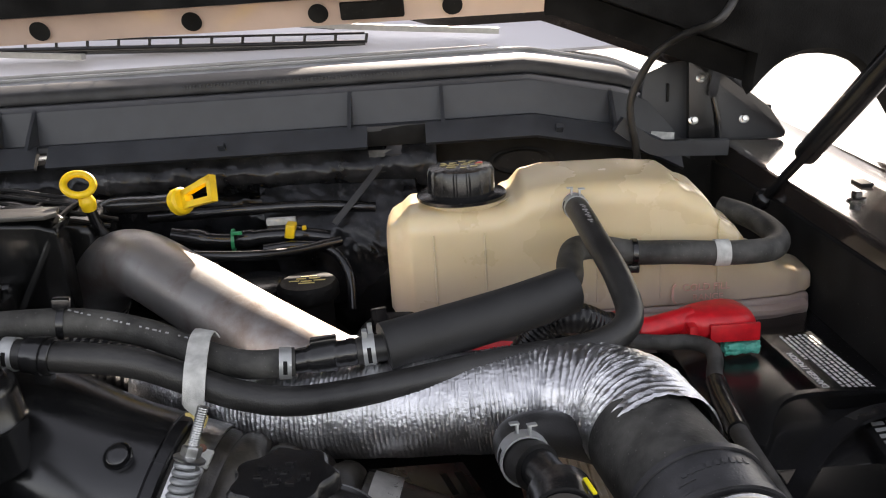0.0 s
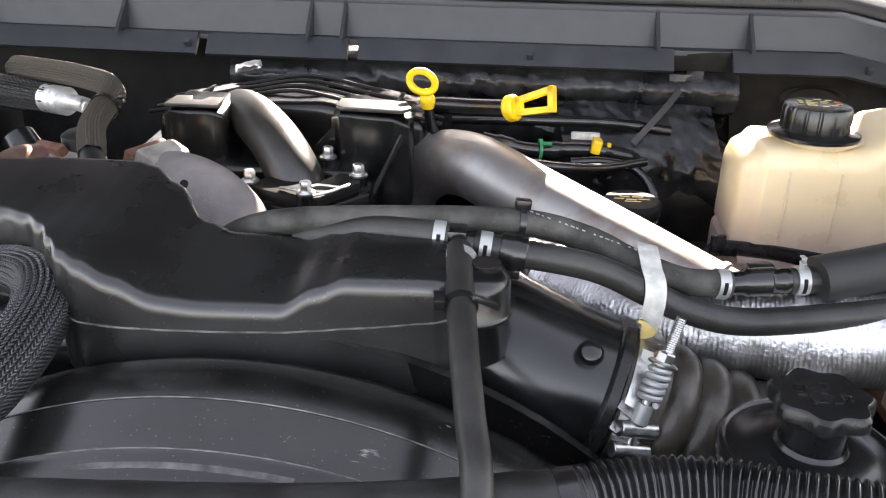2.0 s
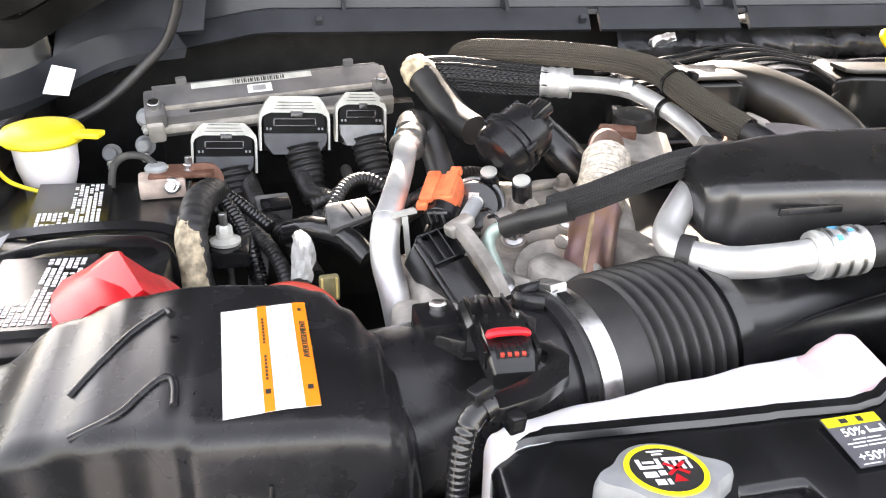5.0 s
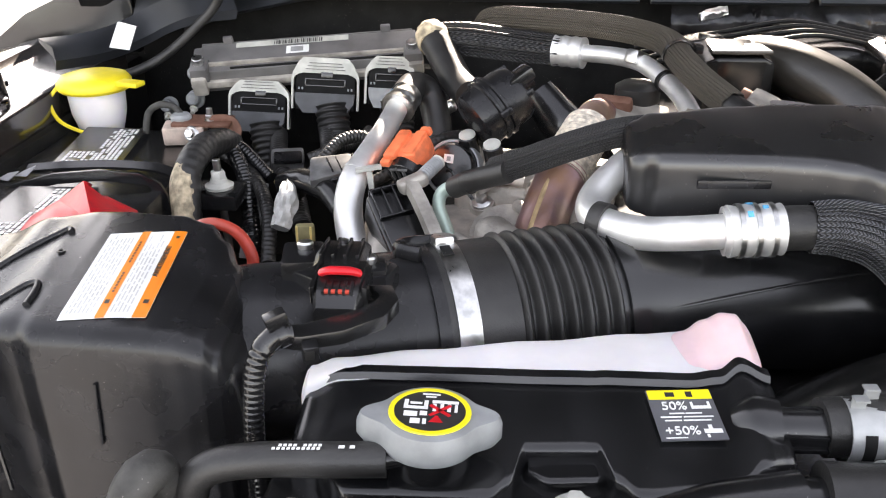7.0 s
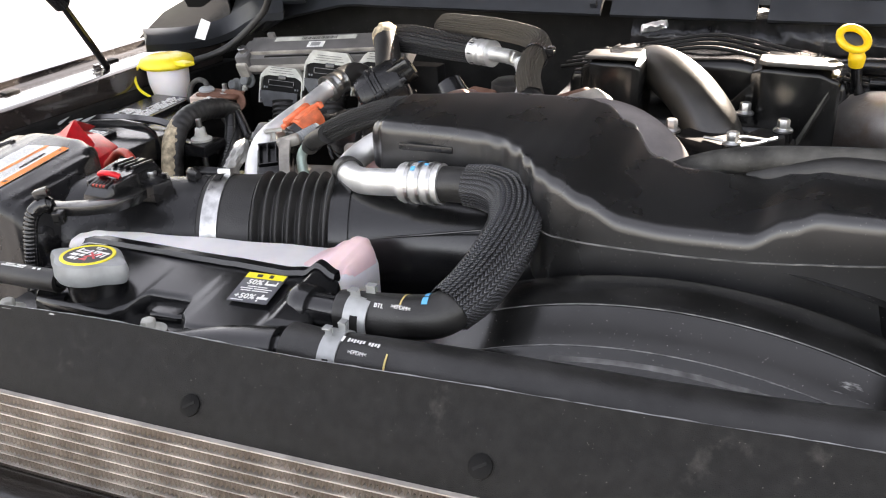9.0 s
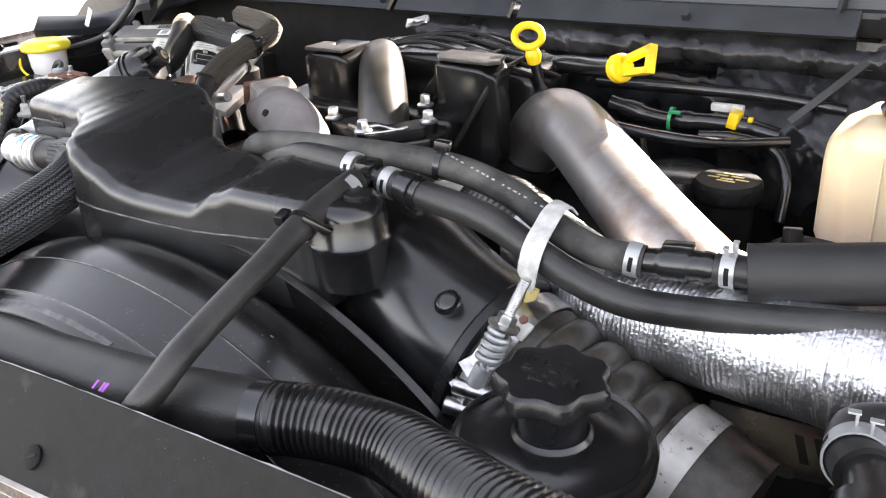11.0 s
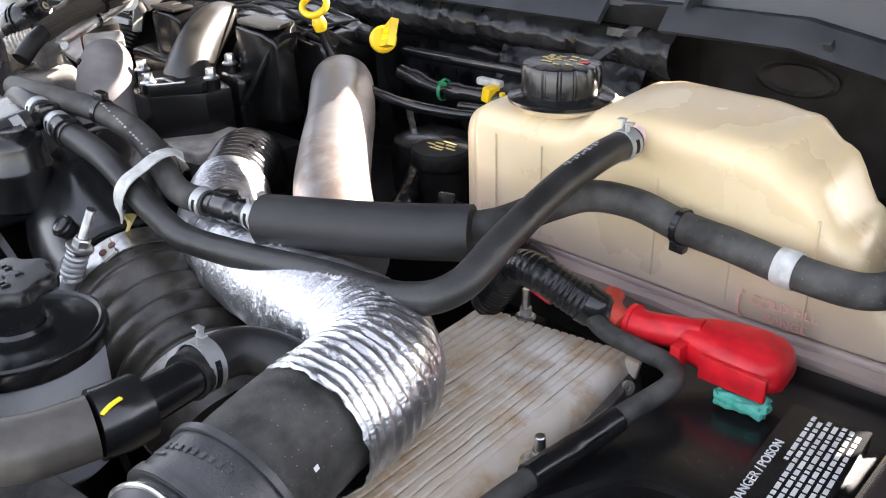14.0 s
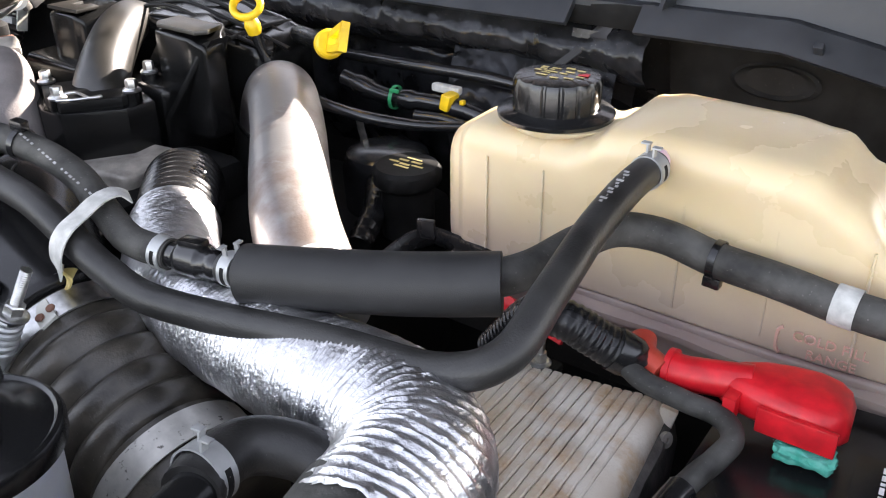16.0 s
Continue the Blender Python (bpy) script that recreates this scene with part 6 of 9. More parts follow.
# Painted glint below the lower lip, in the worn-edge grey.
part("inner_arc", lathe([(0.3694, 0.4080), (0.3684, 0.4050), (0.3676, 0.4030)], fc, 96, None, None, (radians(-102), radians(-80))), WORN_GLINT, fs, "pale arc painted as a glint")
part("screw", lathe([(0.0050, 0), (0.0050, 0.002), (0.001, 0.003)], along((-0.397, 0.408, 1.2510), (-0.397, 0.0, 1.75)), 16), CLAMP, fs, "small bright screw")
part("inner_arc", lathe([(0.343, 0.393), (0.343, 0.385), (0.337, 0.383)], fc, 64, None, None, (radians(-150), radians(-30))), CLAMP, fs, "pale inner edge")
part("bolt", lathe([(0.010, 0), (0.010, 0.002), (0.006, 0.004)], pose(-0.425, 0.395, 1.247), 20), CLAMP, fs)

# ---- intake tube, bellows, mass air sensor ----
it = thing("air_intake_tube", (-0.9, 0.53, 1.2), "black air intake tube with a ribbed rubber bellows", "intake tube")
AXI = lambda u: Vector((-0.940, 0.530, 1.244)) + Vector((0.9405, 0.339, -0.012)) * u
ends = lambda u: (tuple(AXI(u)), tuple(AXI(u + 0.01)))
part("housing", tube([tuple(AXI(-0.160) + Vector((0, 0.004, -0.006))), tuple(AXI(-0.135)), tuple(AXI(-0.115)), tuple(AXI(-0.07)), tuple(AXI(-0.015))], [0.0585, 0.0590, 0.0585, 0.0570, 0.0565], 0.005, 56), PLASTIC, it)
part("end_lip", ringband(*ends(-0.016), 0.0565, 0.008, 0.0032, 56), PLASTIC, it)
part("cuff", tube([tuple(AXI(u)) for u in (-0.013, 0.0, 0.036)], 0.0590, 0.004, 56), RUBBER, it)
band = part("band", ringband(*ends(0.0), 0.0592, 0.015, 0.0013, 64), STEEL, it, "polished steel band clamp")
part("screw_housing", rbox(tuple(AXI(0.0) + Vector((-0.006, 0.018, 0.0585))), (0.013, 0.026, 0.006), 0.0015, (-18, 0, 19)), STEEL, band, "pressed worm-screw housing")
part("slot", rbox(tuple(AXI(0.0) + Vector((0.000, -0.004, 0.0610))), (0.007, 0.012, 0.0012), 0.0004, (4, 0, 19)), DARK, band)
part("clamp_lug", tube([tuple(AXI(-0.022) + Vector((0.004, -0.004, 0.0605))), tuple(AXI(-0.034) + Vector((0, 0.006, 0.0605))), tuple(AXI(-0.030) + Vector((0, 0.020, 0.057))), tuple(AXI(-0.012) + Vector((0, 0.024, 0.055)))], 0.0045, 0.003, 10, None, True, None, (0.8, 1.3)), PLASTIC, it, "moulded stop loop")
part("bellows", tube([tuple(AXI(u)) for u in (0.033, 0.07, 0.111)], 0.0585, 0.0007, 64, lambda s: 1 + 0.062 * math.cos(2 * math.pi * (s - 0.006) / 0.0108)), RUBBER, it, "ribbed rubber bellows")
part("rear_band", ringband(*ends(0.118), 0.0580, 0.013, 0.0022, 64), SATIN, it, "glossy black rear band")
part("snorkel", tube([tuple(AXI(u) + Vector((0, 0, 0))) for u in (0.105, 0.15)] + [(-0.735, 0.596, 1.2405), (-0.67, 0.602, 1.238), (-0.60, 0.602, 1.235)], [0.0575, 0.0570, 0.0565, 0.056, 0.055], 0.006, 56), SATIN, it)
part("seam", tube([(-0.803, 0.5265, 1.2625), (-0.768, 0.5355, 1.2665), (-0.730, 0.5435, 1.2720), (-0.692, 0.5500, 1.2780), (-0.655, 0.5535, 1.2835)], 0.0012, 0.005, 8), SATIN, it, "raised moulding seam")
ms = thing("air_flow_sensor", (-1.0, 0.50, 1.30), "black plug-in air flow sensor with a red latch", "sensor")
part("base", prism([(-1.040, 0.488), (-1.030, 0.512), (-0.986, 0.512), (-0.968, 0.496), (-0.974, 0.478), (-1.018, 0.474)], 1.292, 1.309, None, 0.002), PLASTIC, ms)
part("lug", rbox((-1.029, 0.498, 1.304), (0.026, 0.028, 0.024), 0.003, (4, 0, 8)), PLASTIC, ms)
part("lug", rbox((-0.984, 0.490, 1.303), (0.018, 0.020, 0.020), 0.003, (4, 0, 8)), PLASTIC, ms)
part("body", loft([[Vector((-1.001 + sx * w, y, z)) for sx, z in ((-1, 1.304), (-1, zt - 0.003), (-0.8, zt), (0.8, zt), (1, zt - 0.003), (1, 1.304))] for y, w, zt in ((0.506, 0.0135, 1.316), (0.500, 0.0155, 1.3225), (0.482, 0.0160, 1.3240), (0.470, 0.0150, 1.3225))]), SATIN, ms)
for k in range(4):
    part("body_rib", rbox((-1.012 + k * 0.0073, 0.486, 1.3245), (0.0020, 0.026, 0.003), 0.0006, (-2, 0, 0)), SATIN, ms)
part("plug", loft([[Vector((-0.9965 + sx * w, y, z)) for sx, z in ((-1, zb), (-1, zt - 0.003), (-0.85, zt), (0.85, zt), (1, zt - 0.003), (1, zb))] for y, w, zb, zt in ((0.472, 0.0145, 1.306, 1.3230), (0.456, 0.0150, 1.306, 1.3235), (0.440, 0.0140, 1.305, 1.3190), (0.432, 0.0125, 1.303, 1.3130))]), SATIN, ms, "plug connector")
part("latch", tube([(-1.007, 0.4545, 1.3240), (-1.0035, 0.4525, 1.3262), (-0.9965, 0.4515, 1.3270), (-0.9895, 0.4525, 1.3262), (-0.986, 0.4545, 1.3240)], 0.0030, 0.002, 12, None, True, None, (1.3, 0.8)), RED, ms, "red locking latch")
for k in range(5):
    part("tooth", rbox((-1.0045 + k * 0.004, 0.4435, 1.3200), (0.0018, 0.010, 0.003), 0.0005, (14, 0, 0)), PLASTIC, ms)
part("slit", rbox((-0.9965, 0.4400, 1.3195), (0.017, 0.0022, 0.002), 0.0005, (14, 0, 0)), REDCABLE, ms, "thin red slit")
for k in (-1, 1):
    part("guide", rbox((-0.9965 + k * 0.0150, 0.455, 1.316), (0.0028, 0.026, 0.012), 0.0008, (4, 0, 0)), SATIN, ms)
part("wire_guard", prism([(-0.981, 0.462), (-0.974, 0.450), (-0.979, 0.438), (-0.992, 0.428), (-1.012, 0.416), (-1.024, 0.414), (-1.026, 0.404), (-1.010, 0.402), (-0.988, 0.410), (-0.968, 0.427), (-0.962, 0.446), (-0.968, 0.464)], -0.004, 0.005, pose(0, 0, 1.3075), 0.0015), SATIN, ms, "moulded wire guard")
part("tail_clip", rbox((-1.0040, 0.4000, 1.3050), (0.009, 0.008, 0.011), 0.0015, (10, 0, 20)), SATIN, ms)
part("tail_hole", rbox((-1.0035, 0.3958, 1.3055), (0.005, 0.0015, 0.006), 0.0003, (10, 0, 20)), DARK, ms)
for x, y, z in ((-1.028, 0.502, 1.3155), (-0.986, 0.490, 1.3125)):
    part("screw", lathe([(0.0046, 0), (0.0054, 0.0035), (0.0046, 0.0048), (0.0020, 0.0040)], pose(x, y, z, -8, 0, 0), 16), STEEL, ms, "bright screw")
part("screw", lathe([(0.0034, 0), (0.0036, 0.0015), (0.0020, 0.0022)], pose(-1.003, 0.4985, 1.3225, -8, 0, 0), 14), STEEL, ms, "bright screw")
wl = hose("sensor_wire_loom", [(-1.016, 0.406, 1.3120), (-1.022, 0.402, 1.3130), (-1.029, 0.397, 1.3075), (-1.033, 0.393, 1.295), (-1.0350, 0.389, 1.272), (-1.035, 0.385, 1.25), (-1.034, 0.38, 1.22)], 0.0058, "black corrugated sensor wire loom", SATIN, prof=ribbed(0.0036, 0.05), step=0.0007, seg=16)
part("tape_wrap", tube([(-1.017, 0.405, 1.3125), (-1.023, 0.4015, 1.3127), (-1.029, 0.397, 1.3075)], 0.0063, 0.0015, 14, None, True, None, None, 0.06), SATIN, wl, "black tape wrap")
zip_tie((-1.0195, 0.4035, 1.3130), (-1.026, 0.400, 1.311), 0.0062, wl, (0, 1))

# ---- air box ----
ab = thing("air_filter_box", (-1.2, 0.5, 1.1), "black moulded air filter box with an orange and white label", "air filter box")
BR = [(-1.36, 0.455, 0.55, 1.215, 1.220, 1.08), (-1.30, 0.440, 0.552, 1.262, 1.272, 1.08), (-1.25, 0.428, 0.553, 1.288, 1.302, 1.08), (-1.21, 0.417, 0.550, 1.302, 1.317, 1.08), (-1.175, 0.408, 0.546, 1.3085, 1.3235, 1.08), (-1.160, 0.402, 0.545, 1.3095, 1.3240, 1.08), (-1.12, 0.401, 0.542, 1.3095, 1.3235, 1.08), (-1.098, 0.401, 0.536, 1.3085, 1.3205, 1.08), (-1.082, 0.402, 0.518, 1.3065, 1.3170, 1.08), (-1.068, 0.403, 0.496, 1.3020, 1.3110, 1.08), (-1.059, 0.405, 0.478, 1.294, 1.301, 1.08), (-1.053, 0.409, 0.466, 1.280, 1.286, 1.08)]
lid_mesh = xloft(BR, 0.016, 6, 0.005)
lid_tree = BVHTree.FromBMesh(lid_mesh)
part("lid", lid_mesh, PLASTIC, ab)
QL = [(-1.148, 0.413, 1.316), (-1.100, 0.419, 1.314), (-1.107, 0.512, 1.324), (-1.155, 0.505, 1.326)]


def draped(rows, lift, nu=2, nv=2):
    """Thin printed sheets that follow the lid: rows of (u0, u1, v0, v1) on the label's four corners."""
    bm = bmesh.new()
    for u0, u1, v0, v1 in rows:
        grid = []
        for i in range(nu + 1):
            line = []
            for j in range(nv + 1):
                p = on(*QL, u0 + (u1 - u0) * i / nu, v0 + (v1 - v0) * j / nv)
                q = lid_tree.ray_cast(p + Vector((0, 0, 0.1)), Vector((0, 0, -1)))[0] or p
                line.append(bm.verts.new((q.x, q.y, q.z + lift)))
            grid.append(line)
        for i in range(nu):
            for j in range(nv):
                bm.faces.new((grid[i][j], grid[i + 1][j], grid[i + 1][j + 1], grid[i][j + 1]))
    return bm


for ridge in (((-1.232, 0.462), (-1.218, 0.480), (-1.206, 0.5005), (-1.194, 0.5115), (-1.187, 0.5150), (-1.1835, 0.5090)),
              ((-1.225, 0.4270), (-1.202, 0.4320), (-1.192, 0.4420), (-1.183, 0.4505), (-1.1770, 0.4500), (-1.1740, 0.4400), (-1.1730, 0.4280))):
    line = []
    for x, y in ridge:
        q = lid_tree.ray_cast(Vector((x, y, 1.5)), Vector((0, 0, -1)))[0]
        line.append((x, y, q.z + 0.0005))
    part("lid_ridge", tube(line, 0.0022, 0.003, 10), PLASTIC, ab, "moulded ridge")
part("moulding_mark", ringband((-1.1790, 0.4850, 1.3172), (-1.1790, 0.4850, 1.40), 0.0016, 0.0012, 0.0008, 16), PLASTIC, ab)
part("front_bead", rbox((-1.128, 0.4005, 1.258), (0.0022, 0.003, 0.042), 0.0010, (0, 4, 0)), PLASTIC, ab)
lab = part("label", draped([(0, 1, 0, 1)], 0.0006, 16, 16), PAPER, ab, "white and orange warning label")
part("orange_band", draped([(0.42, 0.53, 0.0, 1.0)], 0.0010, 4, 16), LABEL_ORANGE, lab)
part("orange_band", draped([(0.84, 1.0, 0.0, 1.0)], 0.0010, 4, 16), LABEL_ORANGE, lab)
rows = []
rr_ = random.Random(7)
for u0, u1 in ((0.06, 0.38), (0.57, 0.80)):
    u = u0
    while u < u1:
        v = 0.05
        while v < rr_.uniform(0.80, 0.95):
            ln = rr_.uniform(0.03, 0.10)
            rows.append((u, u + 0.020, v, min(0.97, v + ln)))
            v += ln + 0.018
        u += 0.046
tagged(part("writing", draped(rows, 0.0011, 1, 2), PALEINK, lab), "", "", "", "stuff")
part("warning_mark", draped([(0.445, 0.50, 0.14, 0.18), (0.89, 0.95, 0.14, 0.18), (0.90, 0.94, 0.90, 0.93)] + [(0.462, 0.488, 0.26 + 0.034 * k, 0.283 + 0.034 * k) for k in range(18) if k not in (7, 8, 9)], 0.0014, 1, 2), INK, lab)
bt_ = words("AVERTISSEMENT", frame_on(on(*QL, 0.925, 0.54, 0.0), on(*QL, 0.925, 0.9, 0.0), on(*QL, 0.6, 0.54, 0.0)), 0.0046, INK, lab)
for v in bt_.data.vertices:
    q = lid_tree.ray_cast(v.co + Vector((0, 0, 0.1)), Vector((0, 0, -1)))[0]
    v.co.z = (q.z if q else v.co.z) + 0.0015
part("antenna_wire", tube([(-1.205, 0.427, 1.27), (-1.20, 0.41, 1.24), (-1.192, 0.40, 1.20)], 0.0014, 0.01, 6), SATIN, ab)


# ---- radiator end: plastic tank, cap, coolant bottle ----
rt = thing("radiator_tank", (-0.88, 0.385, 1.2), "black plastic radiator top tank with a grey pressure cap", "radiator tank")
RT = [(-1.008, 0.366, 0.418, 1.268, 1.274, 1.20), (-0.990, 0.352, 0.420, 1.267, 1.278, 1.20), (-0.978, 0.340, 0.421, 1.264, 1.278, 1.20), (-0.908, 0.341, 0.422, 1.264, 1.278, 1.20), (-0.898, 0.349, 0.422, 1.266, 1.278, 1.20), (-0.890, 0.371, 0.422, 1.270, 1.278, 1.20), (-0.853, 0.373, 0.423, 1.270, 1.278, 1.20), (-0.845, 0.353, 0.424, 1.267, 1.278, 1.20), (-0.835, 0.344, 0.424, 1.266, 1.278, 1.20), (-0.80, 0.348, 0.424, 1.267, 1.278, 1.20), (-0.783, 0.354, 0.427, 1.268, 1.279, 1.20), (-0.772, 0.362, 0.430, 1.272, 1.286, 1.20), (-0.756, 0.37, 0.428, 1.268, 1.280, 1.20)]
part("body", xloft(RT, 0.006, 5, 0.005), SATIN, rt)
b = bmesh.new()
secs = []
for x, yf, yb, zf, zb, z0 in smoothrows(RT, 5):
    secs.append([Vector((x, yb - 0.006, zb + 0.0005)), Vector((x, yb - 0.004, zb + 0.004)), Vector((x, yb + 0.003, zb + 0.004)), Vector((x, yb + 0.004, zb - 0.006))])
part("rear_rim", loft(secs), SATIN, rt)
part("ledge", xloft([(-1.02, 0.318, 0.37, 1.246, 1.250, 1.19), (-0.98, 0.318, 0.37, 1.246, 1.250, 1.19)], 0.006, 2, 0.004), SATIN, rt)
part("bolt_recess", xloft([(-0.900, 0.330, 0.380, 1.254, 1.257, 1.19), (-0.842, 0.330, 0.380, 1.254, 1.257, 1.19)], 0.004, 2, 0.003), SATIN, rt)
part("recess_wall", xloft([(-0.888, 0.362, 0.380, 1.261, 1.263, 1.19), (-0.878, 0.356, 0.380, 1.262, 1.264, 1.19), (-0.856, 0.358, 0.380, 1.262, 1.264, 1.19), (-0.848, 0.362, 0.380, 1.261, 1.263, 1.19)], 0.004, 3, 0.003), SATIN, rt)
part("lower_run", tube([(-0.846, 0.336, 1.250), (-0.80, 0.346, 1.255), (-0.757, 0.351, 1.259)], [0.012, 0.0155, 0.017], 0.005, 24), SATIN, rt)
part("outlet", rod((-0.775, 0.398, 1.268), (-0.715, 0.398, 1.269), 0.0125), SATIN, rt)
part("outlet", rod((-0.762, 0.351, 1.260), (-0.72, 0.352, 1.261), 0.0128), SATIN, rt)
for dz, dy in ((0.0122, 0.0), (0.004, -0.0122), (-0.004, -0.0122)):
    part("outlet_rib", rbox((-0.745, 0.398 + dy, 1.2685 + dz), (0.05, 0.0025, 0.0025), 0.0006), SATIN, rt)
part("outlet_boss", tube([(-0.778, 0.400, 1.264), (-0.768, 0.399, 1.267), (-0.757, 0.398, 1.268)], [0.013, 0.0185, 0.0165], 0.003, 24), SATIN, rt)
for c in ((-1.003, 0.334, 1.2505), (-0.866, 0.342, 1.2560)):
    wsh = part("washer", lathe([(0.012, 0), (0.0125, 0.0015), (0.006, 0.0025)], pose(*c), 28), LATCH, rt, "pale zinc washer")
    part("bolt", hexbolt((c[0], c[1], c[2] + 0.0015), (c[0], c[1], 3), 0.0055, 0.009), LATCH, rt, "pale hex bolt")
part("neck", lathe([(0.021, -0.03), (0.021, 0.0), (0.024, 0.002), (0.024, 0.008)], pose(-0.938, 0.366, 1.280), 32), SATIN, rt)
M = pose(-0.938, 0.363, 1.287, -4, 2, 0)
lobe = lambda a, i: 1 + 0.42 * max(0.0, math.cos(2 * (a - 0.05))) ** 6
capg = part("pressure_cap", lathe([(0.020, -0.008), (0.0235, -0.007), (0.0255, -0.003), (0.0255, 0.004), (0.0242, 0.0085), (0.0215, 0.0095), (0.001, 0.0095)], M, 72, None, lambda a, i: lobe(a, i) if i < 5 else 1.0), GREYCAP, rt, "grey plastic pressure cap with two ears")
part("ring", lathe([(0.0175, 0.0096), (0.0178, 0.0104), (0.0202, 0.0104), (0.0205, 0.0096)], M, 48, None, None, (0, 2 * math.pi), False), LABEL_YELLOW, capg, "yellow ring")
part("disc", lathe([(0.0176, 0.0096), (0.0176, 0.0101), (0.0005, 0.0101)], M, 48), INK, capg, "black warning disc")
qd = [M @ Vector((-0.015, -0.015, 0.0102)), M @ Vector((0.015, -0.015, 0.0102)), M @ Vector((0.015, 0.015, 0.0102)), M @ Vector((-0.015, 0.015, 0.0102))]
bars(qd, [(0.06, 0.46, 0.52, 0.60), (0.06, 0.13, 0.52, 0.78), (0.39, 0.46, 0.52, 0.78), (0.16, 0.36, 0.66, 0.72), (0.52, 0.96, 0.72, 0.80), (0.54, 0.60, 0.48, 0.70), (0.66, 0.72, 0.48, 0.70), (0.78, 0.84, 0.48, 0.70), (0.90, 0.95, 0.48, 0.70), (0.08, 0.30, 0.30, 0.44), (0.34, 0.46, 0.34, 0.46), (0.20, 0.36, 0.10, 0.24), (0.40, 0.46, 0.10, 0.24), (0.34, 0.64, 0.96, 1.0), (0.40, 0.58, 0.88, 0.92)], PAPER, capg, "symbol", 0.0001)
b = bmesh.new()
for sgn in (-1, 1):
    c = M @ Vector((0.005, 0.0, 0.0104))
    u = Vector((0.6, 0.5 * sgn, 0)) * 0.0085
    w = Vector((-0.5 * sgn, 0.6, 0)) * 0.0012
    patch(c - u - w, c + u - w, c + u + w, c - u + w, 0.0002, b)
part("red_cross", b, RED, capg, "red cross", False)
part("triangle", patch(M @ Vector((0.000, -0.010, 0.0102)), M @ Vector((0.007, -0.010, 0.0102)), M @ Vector((0.0040, -0.0045, 0.0102)), M @ Vector((0.0030, -0.0045, 0.0102)), 0.0002), RED, capg, "red warning triangle", False)
QR = [(-0.821, 0.377, 1.2733), (-0.787, 0.379, 1.2745), (-0.791, 0.414, 1.2800), (-0.825, 0.412, 1.2790)]
cl = part("label", patch(*QR, 0.0008), LABEL_GREY, rt, "dark grey and yellow coolant label", False)
bars(QR, [(0.01, 0.99, 0.80, 0.99)], LABEL_YELLOW, cl, "yellow_band", 0.0010)
bars(QR, [(0.28, 0.42, 0.85, 0.94), (0.60, 0.70, 0.84, 0.95)], INK, cl, "symbol", 0.0012)
mq = frame_on(on(*QR, 0.36, 0.66, 0.0011), on(*QR, 1.0, 0.66, 0.0011), on(*QR, 0.36, 0.95, 0.0011))
words("50%", mq, 0.0080, PAPER, cl)
words("+50%", frame_on(on(*QR, 0.36, 0.17, 0.0011), on(*QR, 1.0, 0.17, 0.0011), on(*QR, 0.36, 0.5, 0.0011)), 0.0080, PAPER, cl)
bars(QR, [(0.62, 0.92, 0.60, 0.66), (0.62, 0.66, 0.60, 0.74), (0.88, 0.92, 0.60, 0.74), (0.25, 0.48, 0.50, 0.525), (0.50, 0.75, 0.50, 0.525), (0.10, 0.42, 0.43, 0.455), (0.45, 0.90, 0.43, 0.455), (0.15, 0.40, 0.36, 0.385), (0.43, 0.85, 0.36, 0.385), (0.68, 0.95, 0.12, 0.20), (0.76, 0.82, 0.20, 0.28), (0.70, 0.74, 0.04, 0.10), (0.08, 0.40, 0.03, 0.05)], PAPER, cl, "symbol", 0.0010)
bt = thing("coolant_bottle", (-0.88, 0.45, 1.22), "white translucent coolant bottle with pink fluid behind the tank", "coolant bottle")
BT = [(-1.010, 0.408, 0.426, 1.279, 1.2815, 1.20), (-0.996, 0.414, 0.432, 1.2815, 1.2835, 1.20), (-0.95, 0.421, 0.446, 1.281, 1.2815, 1.20), (-0.88, 0.423, 0.466, 1.280, 1.2775, 1.20), (-0.82, 0.425, 0.484, 1.280, 1.2735, 1.20), (-0.790, 0.427, 0.490, 1.280, 1.2725, 1.20), (-0.756, 0.429, 0.488, 1.278, 1.272, 1.20)]
part("shell", xloft(BT, 0.006, 5, 0.004), WHITE, bt)
FL = [(-0.803, 0.430, 0.487, 1.2775, 1.2725, 1.20), (-0.792, 0.430, 0.489, 1.2795, 1.2765, 1.20), (-0.780, 0.431, 0.490, 1.2820, 1.2850, 1.20), (-0.770, 0.432, 0.490, 1.2840, 1.2905, 1.20), (-0.762, 0.433, 0.489, 1.2840, 1.2905, 1.20), (-0.757, 0.436, 0.486, 1.2810, 1.2860, 1.20)]
part("filler", xloft(FL, 0.013, 8, 0.004), PINK, bt, "pink-tinted raised end")

# braided upper hose
bu = thing("braided_hose", (-0.66, 0.46, 1.29), "thick black braided hose with an aluminium ferrule", "hose")


